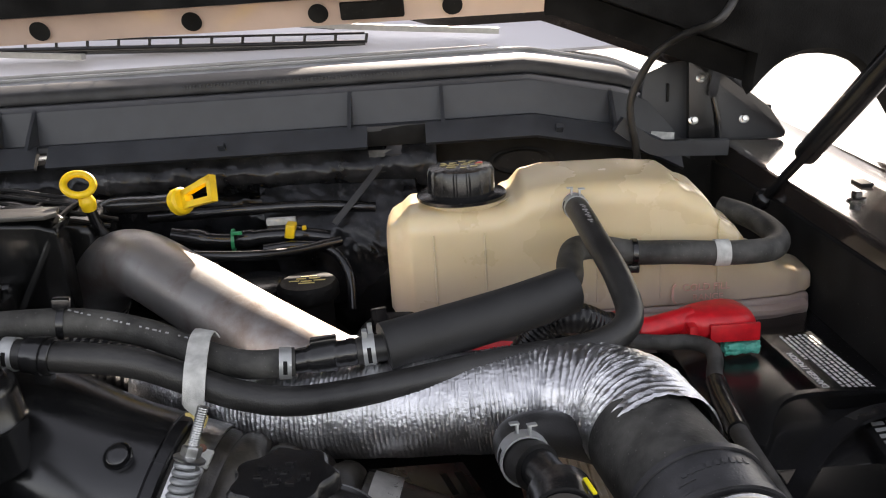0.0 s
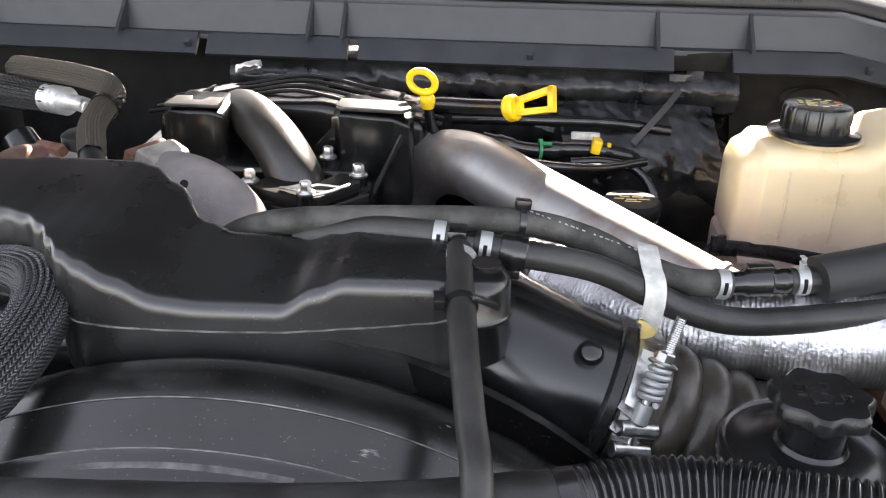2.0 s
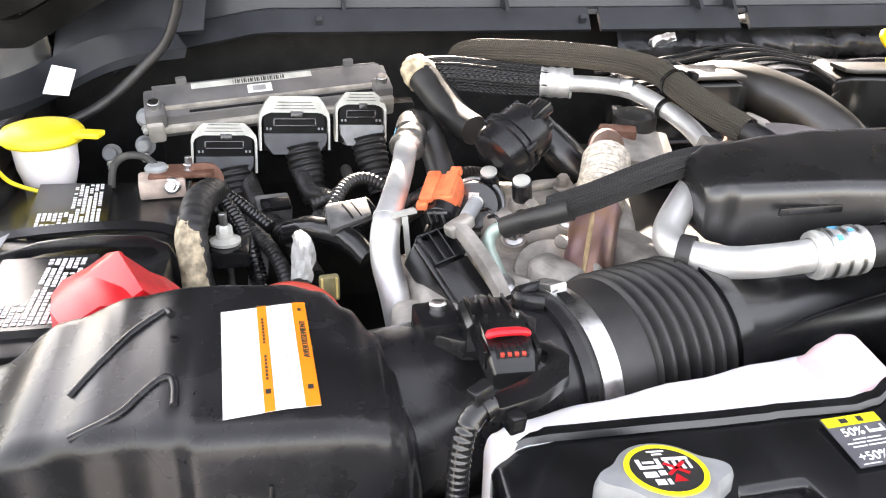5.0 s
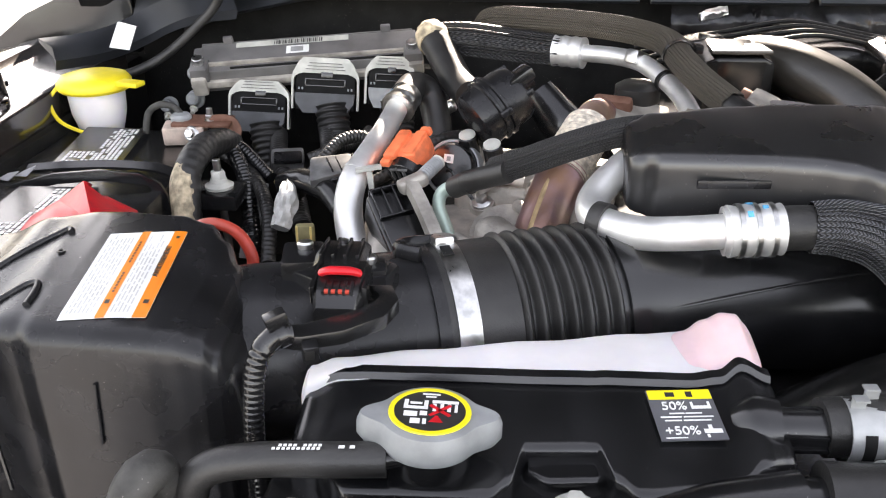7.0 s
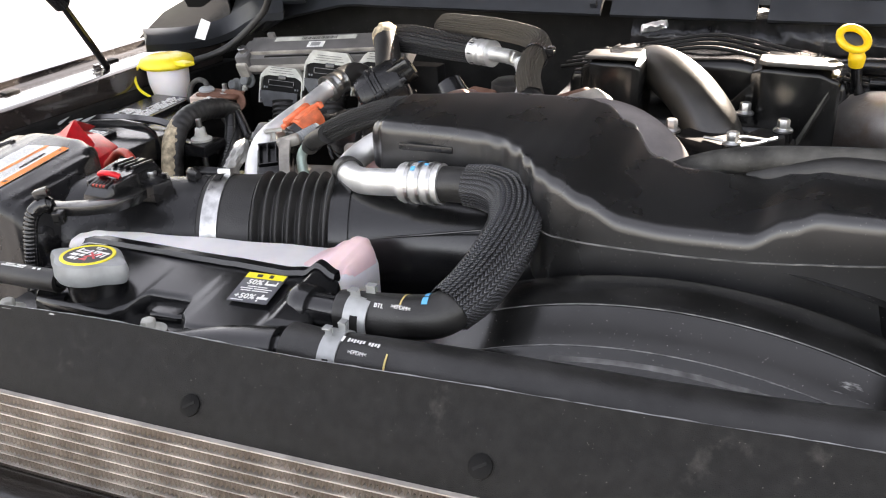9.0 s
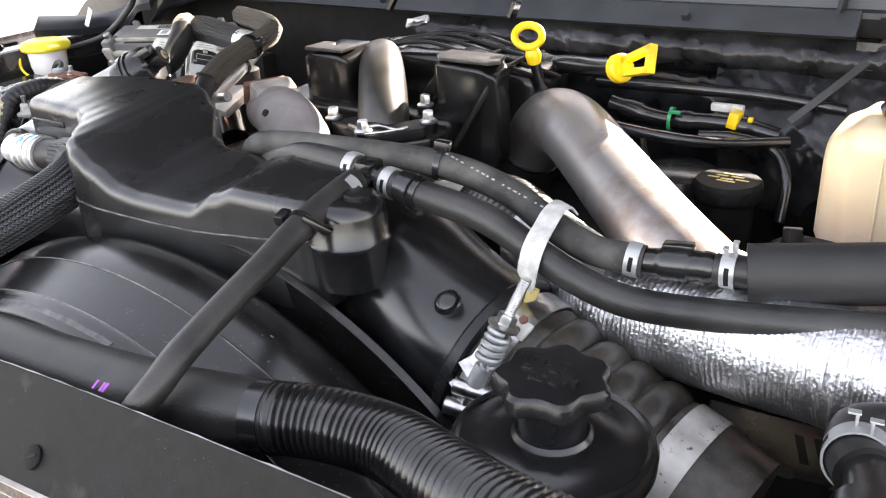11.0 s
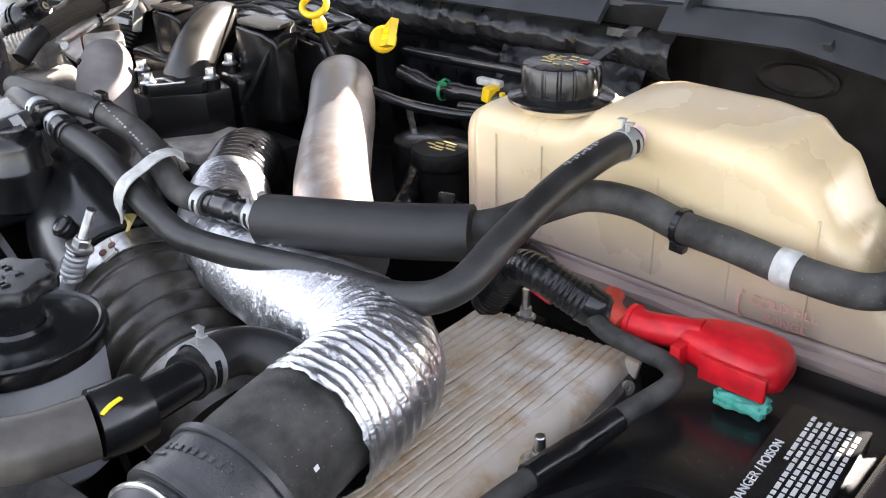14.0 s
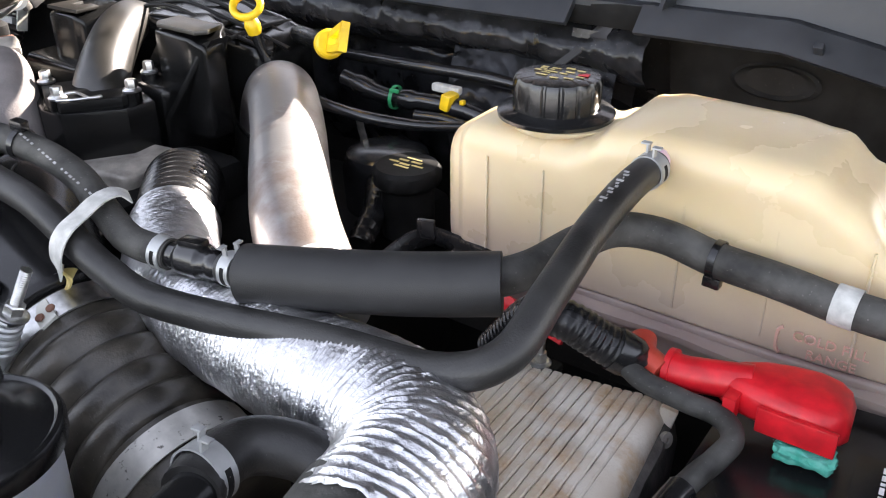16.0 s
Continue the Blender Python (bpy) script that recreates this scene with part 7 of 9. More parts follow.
def braid(pts, r, name, parent, material=BRAID, lab="woven sleeve"):
    """A woven sleeve with lengthwise folds, its UV running round and along it."""
    line, us = spline(pts, 0.002)
    bm = bmesh.new()
    seg = 112
    tube(pts, r, 0.002, seg, None, False, bm)
    bm.verts.ensure_lookup_table()
    where = {}
    for k, v in enumerate(bm.verts):
        i, j = divmod(k, seg)
        where[v] = (i, j)
        v.co += (v.co - line[i]).normalized() * (0.0006 * math.cos(28 * 2 * math.pi * j / seg) + 0.0006 * math.cos(7 * 2 * math.pi * j / seg))
    lay = bm.loops.layers.uv.new("UVMap")
    for f in bm.faces:
        wrap = {where[v][1] for v in f.verts} == {0, seg - 1}
        for lp_ in f.loops:
            i, j = where[lp_.vert]
            lp_[lay].uv = ((seg if wrap and j == 0 else j) / seg, i * 0.002)
    return part(name, bm, material, parent, lab)


braid([(-0.702, 0.551, 1.317), (-0.680, 0.550, 1.317), (-0.658, 0.538, 1.315), (-0.645, 0.512, 1.308), (-0.642, 0.475, 1.299), (-0.647, 0.437, 1.288), (-0.657, 0.412, 1.2795)], [0.0165, 0.0185, 0.020, 0.0205, 0.0205, 0.0195, 0.0175], "sleeve", bu)
part("rubber_end", tube([(-0.652, 0.418, 1.2815), (-0.664, 0.4055, 1.2765), (-0.69, 0.4005, 1.2735), (-0.735, 0.3985, 1.2700)], 0.0158, 0.004, 28), RUBBER, bu, "plain rubber end with paint marks")
part("rubber_end", tube([(-0.728, 0.546, 1.3165), (-0.715, 0.549, 1.317), (-0.695, 0.551, 1.317)], 0.0150, 0.004, 28), RUBBER, bu)
for a0, a1, xw in ((60, 84, 0.004), (90, 118, 0.003), (126, 150, 0.005), (158, 170, 0.002)):
    part("paint_mark", arcband((-0.668, 0.4040, 1.2757), (-0.69, 0.4005, 1.2735), 0.0160, xw, a0, a1, 0.0003), BLUE, bu, "smeared blue paint mark")
part("stripe", arcband((-0.684, 0.4008, 1.2738), (-0.70, 0.4000, 1.2725), 0.0160, 0.0012, 60, 160, 0.0003), TAPE_Y, bu, "yellow stripe")
hose_print((0.4000, 1.2727), 0.0158, -0.7000, "BTL", 0.0045, bu)
hose_print((0.4010, 1.2738), 0.0158, -0.6835, ">EPDM<", 0.0040, bu)
c1 = spring_clamp((-0.716, 0.398, 1.2692), (-0.727, 0.398, 1.269), 0.0166, bu, 0.018)
fer = part("ferrule", tube([(-0.756, 0.5465, 1.3145), (-0.738, 0.5465, 1.316), (-0.722, 0.547, 1.317)], 0.0172, 0.0011, 28, lambda s: 1 + 0.03 * math.cos(s * 2 * math.pi / 0.012)), ALU, bu, "crimped aluminium ferrule")
part("pipe", tube([(-0.800, 0.650, 1.330), (-0.818, 0.630, 1.324), (-0.838, 0.606, 1.310), (-0.836, 0.583, 1.304), (-0.812, 0.562, 1.305), (-0.785, 0.551, 1.310), (-0.752, 0.5465, 1.315)], 0.0118, 0.004, 28), ALU, bu, "bent bare aluminium pipe")
part("collar", ringband((-0.757, 0.5468, 1.3145), (-0.74, 0.546, 1.316), 0.0125, 0.004, 0.004), ALU, bu)
for u in (0.2, 0.5, 0.8):
    c_ = Vector((-0.756, 0.5465, 1.3145)).lerp(Vector((-0.722, 0.547, 1.317)), u)
    part("crimp_ring", ringband(tuple(c_), (c_.x + 0.034, c_.y + 0.0005, c_.z + 0.0025), 0.0171, 0.0032, 0.0012, 36), STEEL, fer)
for a0, a1, u in ((60, 84, 0.42), (95, 104, 0.66), (112, 126, 0.35)):
    c_ = Vector((-0.756, 0.5465, 1.3145)).lerp(Vector((-0.722, 0.547, 1.317)), u)
    part("paint_mark", arcband(tuple(c_), (c_.x + 0.034, c_.y + 0.0005, c_.z + 0.0025), 0.0179, 0.0035, a0, a1, 0.0006), BLUE, fer, "smear of blue paint")
part("strap", ringband((-0.834, 0.580, 1.304), (-0.812, 0.562, 1.305), 0.0118, 0.010, 0.0025), RUBBER, bu, "black rubber strap")

# small hoses at the left front
sh = hose("overflow_tube", [(-0.958, 0.350, 1.277), (-0.985, 0.348, 1.277), (-1.02, 0.347, 1.276), (-1.046, 0.346, 1.270), (-1.056, 0.344, 1.255), (-1.056, 0.342, 1.22)], 0.0088, "black overflow tube with white print", RUBBER)
part("stub", rod((-0.945, 0.353, 1.278), (-0.962, 0.349, 1.277), 0.005), SATIN, sh)
qo = [(-1.014, 0.3435, 1.2842), (-0.972, 0.3445, 1.2855), (-0.972, 0.3490, 1.2862), (-1.014, 0.3480, 1.2850)]
bars(qo, [(0.03 + 0.058 * i, 0.068 + 0.058 * i, 0.12, 0.46) for i in range(10)] + [(0.10 + 0.058 * i, 0.138 + 0.058 * i, 0.56, 0.90) for i in range(9) if i != 4] + [(0.80, 0.87, 0.30, 0.70), (0.93, 0.99, 0.30, 0.70)], PAPER, sh, "writing", 0.0008)
hose("drain_hose", [(-1.072, 0.352, 1.18), (-1.071, 0.348, 1.235), (-1.070, 0.344, 1.262), (-1.0715, 0.338, 1.274), (-1.076, 0.328, 1.272), (-1.079, 0.322, 1.255), (-1.080, 0.318, 1.20)], 0.0108, "dusty black drain hose standing beside the radiator", DUSTY)
gc = thing("grey_bracket", (-1.11, 0.27, 1.2), "pale grey metal bracket with a black bush", "bracket")
part("plate", rbox((-1.105, 0.268, 1.222), (0.06, 0.04, 0.02), 0.005, (20, 0, 0)), LATCH, gc)
part("bush", rod((-1.10, 0.27, 1.228), (-1.10, 0.27, 1.25), 0.014), RUBBER, gc, "black rubber bush")


# ---- engine block filling the bay ----
eng = thing("engine_block", (-0.55, 0.8, 0.96), "dark diesel engine with cast aluminium upper castings", "engine")
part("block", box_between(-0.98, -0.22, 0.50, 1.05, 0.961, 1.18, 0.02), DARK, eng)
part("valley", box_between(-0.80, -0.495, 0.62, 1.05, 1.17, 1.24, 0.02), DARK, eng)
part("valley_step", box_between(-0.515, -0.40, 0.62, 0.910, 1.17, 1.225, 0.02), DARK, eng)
for c, sz, rt_ in (((-0.92, 0.70, 1.215), (0.20, 0.14, 0.05), (0, 0, 12)), ((-0.87, 0.78, 1.245), (0.14, 0.10, 0.05), (0, 0, -15)), ((-0.98, 0.64, 1.20), (0.12, 0.09, 0.05), (8, 0, 0)), ((-0.83, 0.70, 1.24), (0.05, 0.10, 0.05), (0, 10, 20)), ((-0.905, 0.66, 1.245), (0.03, 0.05, 0.04), (0, 0, 30))):
    part("casting", rbox(c, sz, 0.014, rt_, None, 3), CAST, eng, "grey cast aluminium housing")
for p in ((-0.935, 0.648, 1.238), (-0.885, 0.655, 1.242), (-0.905, 0.745, 1.272), (-0.845, 0.76, 1.274), (-0.96, 0.70, 1.242), (-0.86, 0.80, 1.275)):
    part("bolt", hexbolt(p, (p[0] - 0.1, p[1] - 0.3, p[2] + 1), 0.0065, 0.012), CAST, eng)
part("round_cover", lathe([(0.030, -0.02), (0.033, 0.0), (0.031, 0.006), (0.010, 0.008), (0.001, 0.008)], along((-0.90, 0.69, 1.238), (-0.95, 0.45, 1.6)), 32), CAST, eng)

for a_, b_ in (((-0.955, 0.690, 1.243), (-0.915, 0.640, 1.243)), ((-0.890, 0.705, 1.262), (-0.868, 0.650, 1.250)), ((-0.925, 0.740, 1.262), (-0.885, 0.735, 1.272)), ((-0.880, 0.770, 1.274), (-0.835, 0.745, 1.270)), ((-0.905, 0.800, 1.272), (-0.860, 0.815, 1.272))):
    part("cast_rib", tube([a_, ((a_[0] + b_[0]) / 2, (a_[1] + b_[1]) / 2, max(a_[2], b_[2]) + 0.002), b_], 0.0055, 0.006, 12), CAST, eng)
for x, y, z in ((-0.921, 0.742, 1.245), (-0.872, 0.735, 1.262), (-0.948, 0.662, 1.240), (-0.842, 0.790, 1.270), (-0.895, 0.622, 1.228)):
    bs_ = part("cast_boss", lathe([(0.014, -0.02), (0.0125, 0.0), (0.0115, 0.006), (0.001, 0.006)], along((x, y, z), (x - 0.15, y - 0.45, z + 1)), 24), CAST, eng)
    part("bolt", hexbolt((x - 0.001, y - 0.003, z + 0.006), (x - 0.15, y - 0.45, z + 1), 0.0060, 0.009), STEEL, bs_)

# charge elbow casting, centre inlet, twin intake boxes
el = thing("cast_elbow", (-0.62, 0.77, 1.25), "pale cast aluminium inlet elbow", "elbow")
part("elbow", tube([(-0.690, 0.805, 1.300), (-0.655, 0.790, 1.303), (-0.622, 0.772, 1.298), (-0.592, 0.755, 1.280), (-0.575, 0.742, 1.245)], [0.026, 0.031, 0.034, 0.036, 0.038], 0.005, 36), mat("pale_cast_aluminium", (0.21, 0.19, 0.185), 0.62, 0.0, spec=0.2, var=0.15, scale=30, bump=0.4, bscale=400), el)
part("flange", rbox((-0.672, 0.80, 1.320), (0.028, 0.05, 0.03), 0.006, (0, 20, -25)), CAST, el)
part("rust_shim", rbox((-0.690, 0.805, 1.322), (0.010, 0.05, 0.028), 0.002, (0, 20, -25)), RUST, el, "rusty shim")
part("plug_hole", lathe([(0.004, 0), (0.004, 0.002)], along((-0.628, 0.745, 1.318), (-0.64, 0.5, 1.5)), 12), DARK, el)
GLOSSY = mat("worn_black_plastic", (0.007, 0.007, 0.0069), 0.20, var=0.3, scale=20, bump=0.08, bscale=700, specks=0.3, spec=0.4)
# Lighter, warmer copy of GLOSSY: puts sun glare into lids and inlet.
GLARE_BLACK = mat("sun_glare_black_plastic", (0.018, 0.016, 0.013), 0.36, var=0.3, scale=40, bump=0.2, bscale=600, specks=0.3, spec=0.9)
RIBBED = mat("dull_black_ribs", (0.007, 0.007, 0.007), 0.45, var=0.3, scale=40, bump=0.1, specks=0.3, spec=0.2)
im = thing("intake_manifold", (-0.57, 0.95, 1.25), "black plastic intake manifold with two raised boxes and a curved inlet", "intake manifold")
part("plenum", xloft([(-0.73, 0.95, 1.05, 1.325, 1.335, 1.22), (-0.66, 0.945, 1.06, 1.335, 1.344, 1.22), (-0.60, 0.955, 1.06, 1.343, 1.354, 1.22), (-0.545, 0.955, 1.06, 1.345, 1.354, 1.22), (-0.49, 0.955, 1.06, 1.335, 1.344, 1.22), (-0.43, 0.96, 1.05, 1.328, 1.336, 1.22)], 0.012, 4, 0.008), GLOSSY, im)
for k in range(4):
    y = 0.966 + k * 0.026
    part("rib", tube([(-0.752, y, 1.324), (-0.70, y, 1.334), (-0.64, y, 1.346), (-0.575, y, 1.3565), (-0.51, y, 1.346), (-0.45, y, 1.334), (-0.405, y, 1.324)], 0.0024, 0.008, 10), RIBBED, im)
for x in (-0.70, -0.66, -0.50, -0.46):
    part("cross_rib", tube([(x, 0.955, 1.341 - 0.15 * abs(x + 0.575) ** 1.5), (x, 1.00, 1.345 - 0.15 * abs(x + 0.575) ** 1.5), (x, 1.05, 1.343 - 0.15 * abs(x + 0.575) ** 1.5)], 0.0028, 0.01, 8), RIBBED, im)
part("left_box", xloft([(-0.702, 0.888, 0.95, 1.345, 1.350, 1.25), (-0.692, 0.884, 0.95, 1.350, 1.356, 1.25), (-0.648, 0.884, 0.95, 1.350, 1.356, 1.25), (-0.638, 0.888, 0.945, 1.346, 1.352, 1.25)], 0.004, 3, 0.004), GLOSSY, im)
part("left_lid", prism([(-0.699, 0.886), (-0.640, 0.886), (-0.643, 0.918), (-0.660, 0.920), (-0.664, 0.906), (-0.676, 0.906), (-0.680, 0.922), (-0.698, 0.922)], 1.353, 1.3575, None, 0.0015), GLARE_BLACK, im)
part("right_box", xloft([(-0.520, 0.905, 0.965, 1.346, 1.352, 1.24), (-0.508, 0.894, 0.965, 1.351, 1.357, 1.24), (-0.454, 0.892, 0.945, 1.349, 1.356, 1.24), (-0.436, 0.896, 0.925, 1.342, 1.349, 1.24)], 0.004, 3, 0.004), GLOSSY, im)
part("right_lid", prism([(-0.515, 0.905), (-0.506, 0.896), (-0.441, 0.893), (-0.433, 0.905), (-0.441, 0.93), (-0.515, 0.935)], 1.3535, 1.3585, None, 0.0015), GLARE_BLACK, im)
b = loft([[Vector((-0.437, 0.900, 1.345)), Vector((-0.430, 0.905, 1.348)), Vector((-0.470, 0.870, 1.265)), Vector((-0.478, 0.866, 1.262))], [Vector((-0.437, 0.93, 1.345)), Vector((-0.430, 0.93, 1.348)), Vector((-0.470, 0.92, 1.265)), Vector((-0.478, 0.92, 1.262))]])
part("side_rim", b, GLOSSY, im)
part("inlet", tube([(-0.655, 0.985, 1.325), (-0.632, 0.950, 1.334), (-0.602, 0.912, 1.331), (-0.570, 0.872, 1.316), (-0.545, 0.838, 1.290), (-0.538, 0.820, 1.255)], [0.022, 0.025, 0.027, 0.028, 0.029, 0.030], 0.005, 36), GLARE_BLACK, im, "curved black inlet pipe")
part("base", xloft([(-0.745, 0.87, 1.0, 1.295, 1.30, 1.2), (-0.482, 0.87, 1.0, 1.295, 1.30, 1.2)], 0.01, 2), GLOSSY, im)
part("gusset", prism([(0, 0), (0.045, 0), (0.045, 0.05)], -0.002, 0.002, pose(-0.550, 0.905, 1.30, 90, 0, 0), 0.0005), GLOSSY, im)
th_ = thing("throttle_body", (-0.52, 0.8, 1.25), "black throttle housing with zinc bolts on posts", "throttle body")
part("body", prism([(-0.588, 0.785), (-0.535, 0.762), (-0.505, 0.765), (-0.465, 0.815), (-0.466, 0.850), (-0.50, 0.862), (-0.585, 0.835)], 1.215, 1.292, None, 0.004), GLOSSY, th_)
part("upper_frame", prism([(-0.585, 0.795), (-0.54, 0.772), (-0.508, 0.768), (-0.475, 0.818), (-0.478, 0.840), (-0.50, 0.845), (-0.518, 0.812), (-0.57, 0.825)], 1.290, 1.302, None, 0.002), RIBBED, th_)
for x, y in ((-0.583, 0.801), (-0.520, 0.775), (-0.479, 0.834), (-0.522, 0.888)):
    po = part("post", rod((x, y, 1.22), (x, y, 1.3035), 0.0095), GLOSSY, th_)
    part("bolt", hexbolt((x, y, 1.303), (x, y, 3), 0.0060, 0.013), STEEL, po, "zinc flange bolt")
part("wire_bail", tube([(-0.548, 0.786, 1.3045), (-0.523, 0.776, 1.306), (-0.512, 0.790, 1.307), (-0.487, 0.790, 1.306), (-0.482, 0.800, 1.306), (-0.495, 0.782, 1.305), (-0.512, 0.768, 1.304)], 0.0016, 0.004, 8), STEEL, th_, "bent white wire")
part("mount", xloft([(-0.56, 0.75, 0.83, 1.24, 1.245, 1.2), (-0.43, 0.77, 0.85, 1.24, 1.245, 1.2)], 0.006, 2), CAST, th_, "grey cast mount")
ft = rbox((-0.66, 1.068, 1.359), (0.034, 0.013, 0.010), 0.004, (0, -12, 0))
bmesh.ops.subdivide_edges(ft, edges=ft.edges, cuts=4, use_grid_fill=True)
for v in ft.verts:
    v.co += Vector((0, noise.noise(v.co * 120), noise.noise(v.co * 130 + Vector((4, 0, 0))))) * 0.005
lone("foil_wrap", ft, FOIL, "scrap of crumpled silver foil wrap", "foil")


# ---- dipsticks, oil cap, connectors behind the charge pipe ----
d1 = thing("dipstick", (-0.428, 0.958, 1.36), "yellow ring-handled engine oil dipstick", "dipstick", "dipsticks")
mr = along((-0.427, 0.956, 1.375), (-0.20, 0.58, 1.90))
part("ring", tube([tuple(mr @ Vector((0.0150 * math.cos(a), 0.0150 * math.sin(a), 0))) for a in [i * 2 * math.pi / 30 for i in range(31)]], 0.0042, 0.003, 10), YELLOW, d1)
part("stem", tube([(-0.424, 0.955, 1.366), (-0.421, 0.956, 1.355), (-0.421, 0.958, 1.346)], [0.006, 0.009, 0.0075], 0.002, 16), YELLOW, d1)
part("guide_tube", tube([(-0.421, 0.958, 1.350), (-0.415, 0.965, 1.32), (-0.395, 0.985, 1.28), (-0.38, 1.0, 1.22)], 0.006, 0.006, 12), SATIN, d1, "black guide tube")
d2 = thing("dipstick", (-0.30, 0.956, 1.35), "yellow dipstick with a flat looped handle", "dipstick", "dipsticks")
ax0, ax1 = Vector((-0.325, 0.972, 1.345)), Vector((-0.268, 0.940, 1.369))
part("collar", lathe([(0.013, -0.007), (0.0155, -0.004), (0.0155, 0.004), (0.013, 0.007)], along(ax0, ax1), 20), YELLOW, d2)
dv = (ax1 - ax0).normalized()
sd = Vector((0.25, 0.15, 0.95)).cross(dv).normalized()
upv = dv.cross(sd).normalized()
lp = [ax0 + dv * 0.010 - upv * 0.007, ax0 + dv * 0.052 - upv * 0.011, ax0 + dv * 0.054 + upv * 0.011, ax0 + dv * 0.010 + upv * 0.007]
for p, q in zip(lp, lp[1:] + lp[:1]):
    part("loop_bar", strip([tuple(p + (p - q).normalized() * 0.003), tuple(q + (q - p).normalized() * 0.003)], 0.0068, 0.0085, tuple(sd)), YELLOW, d2)
part("guide_tube", tube([(-0.328, 0.974, 1.344), (-0.37, 1.0, 1.337), (-0.43, 1.03, 1.328), (-0.46, 1.05, 1.30)], 0.0105, 0.006, 14), SATIN, d2, "black guide tube")
oc = thing("oil_filler", (-0.186, 0.922, 1.25), "black oil filler neck and cap with worn yellow print", "oil filler")
part("neck", lathe([(0.026, -0.07), (0.026, -0.012)], pose(-0.186, 0.922, 1.258), 28), MATTE, oc)
co_ = part("cap", lathe([(0.030, -0.018), (0.033, -0.014), (0.033, -0.002), (0.030, 0.002), (0.001, 0.0025)], pose(-0.186, 0.922, 1.258), 40, None, lambda a, i: 1 + (0.03 if math.cos(9 * a) > 0.6 and i in (1, 2) else 0)), MATTE, oc)
bars([(-0.208, 0.905, 1.2605), (-0.164, 0.905, 1.2605), (-0.164, 0.940, 1.2605), (-0.208, 0.940, 1.2605)], [(0.05, 0.3, 0.42, 0.5), (0.35, 0.62, 0.36, 0.46), (0.66, 0.95, 0.42, 0.5), (0.2, 0.45, 0.6, 0.7), (0.52, 0.8, 0.62, 0.72), (0.3, 0.7, 0.2, 0.28), (0.3, 0.7, 0.82, 0.88)], TAPE_Y, co_, "writing", 0.0001)
fl = thing("fuel_line", (-0.24, 1.03, 1.28), "black fuel line with green and yellow connectors", "fuel line")
part("line", tube([(-0.36, 1.03, 1.29), (-0.30, 1.032, 1.278), (-0.25, 1.038, 1.279), (-0.21, 1.045, 1.276), (-0.175, 1.05, 1.268)], 0.0095, 0.004, 14, lambda s: 1 + (0.25 if int(s / 0.02) % 3 == 1 else 0)), SATIN, fl)
part("return_line", tube([(-0.25, 1.02, 1.268), (-0.21, 1.022, 1.270), (-0.17, 1.02, 1.262), (-0.15, 1.00, 1.24), (-0.147, 0.98, 1.20)], 0.006, 0.004, 12, ribbed(0.008, 0.06)), SATIN, fl)
part("green_clip", ringband((-0.288, 1.0325, 1.2785), (-0.284, 1.033, 1.2783), 0.0122, 0.004, 0.0012, 24), GREENCLIP, fl, "green retaining clip")
part("clip_tab", rbox((-0.280, 1.0215, 1.290), (0.012, 0.004, 0.004), 0.001), GREENCLIP, fl, "green clip tab")
part("yellow_clip", rbox((-0.219, 1.038, 1.285), (0.012, 0.020, 0.018), 0.003, (0, 12, 0)), YELLOW, fl, "yellow connector clip")
part("yellow_dot", rbox((-0.203, 1.04, 1.286), (0.005, 0.006, 0.005), 0.001), YELLOW, fl)
part("label_sleeve", rbox((-0.232, 1.052, 1.293), (0.036, 0.010, 0.009), 0.003), TAG, fl, "pale printed sleeve")
bo = thing("brake_booster", (-0.10, 1.10, 1.20), "large round black brake booster behind the tank", "brake booster")
part("drum", lathe([(0.02, -0.02), (0.08, 0.0), (0.098, 0.02), (0.10, 0.05), (0.10, 0.10)], pose(-0.10, 1.09, 1.185, -90, 0, 0), 48), SATIN, bo)
part("rim", lathe([(0.099, 0.0), (0.103, 0.004), (0.099, 0.008)], pose(-0.10, 1.12, 1.185, -90, 0, 0), 48, None, None, (0, 2 * math.pi), False), SATIN, bo)
lone("bracket_clip", strip([(-0.30, 0.984, 1.268), (-0.298, 0.984, 1.255), (-0.292, 0.98, 1.240), (-0.305, 0.97, 1.225)], 0.008, 0.003, (1, 0, 0.2)), STEEL, "small bright metal clip", "clip")
sp = thing("oil_separator", (-0.20, 0.99, 1.2), "black round plastic separator housing", "separator")
part("housing", lathe([(0.045, -0.08), (0.048, -0.01), (0.043, 0.006), (0.03, 0.012), (0.001, 0.013)], pose(-0.255, 0.975, 1.235), 32), SATIN, sp)
part("spout", tube([(-0.25, 0.95, 1.225), (-0.21, 0.90, 1.215), (-0.19, 0.85, 1.20)], 0.012, 0.004, 14, ribbed(0.006, 0.08)), SATIN, sp)
lone("wiring_loom", tube([(-0.45, 0.995, 1.30), (-0.36, 0.96, 1.29), (-0.28, 0.95, 1.285), (-0.22, 0.98, 1.275), (-0.16, 1.03, 1.27)], 0.006, 0.005, 10, ribbed(0.005, 0.06)), SATIN, "thin black wiring bundle", "wiring")
lone("wiring_loom", tube([(-0.40, 1.08, 1.30), (-0.30, 1.07, 1.305), (-0.20, 1.09, 1.30), (-0.12, 1.10, 1.29)], 0.007, 0.005, 10, ribbed(0.006, 0.06)), SATIN, "thin black wiring bundle", "wiring")

# ---- left rear: hoses and pipes ----
t1 = thing("breather_hose", (-0.96, 0.92, 1.33), "black hose with a tan frayed end fitting", "hose")
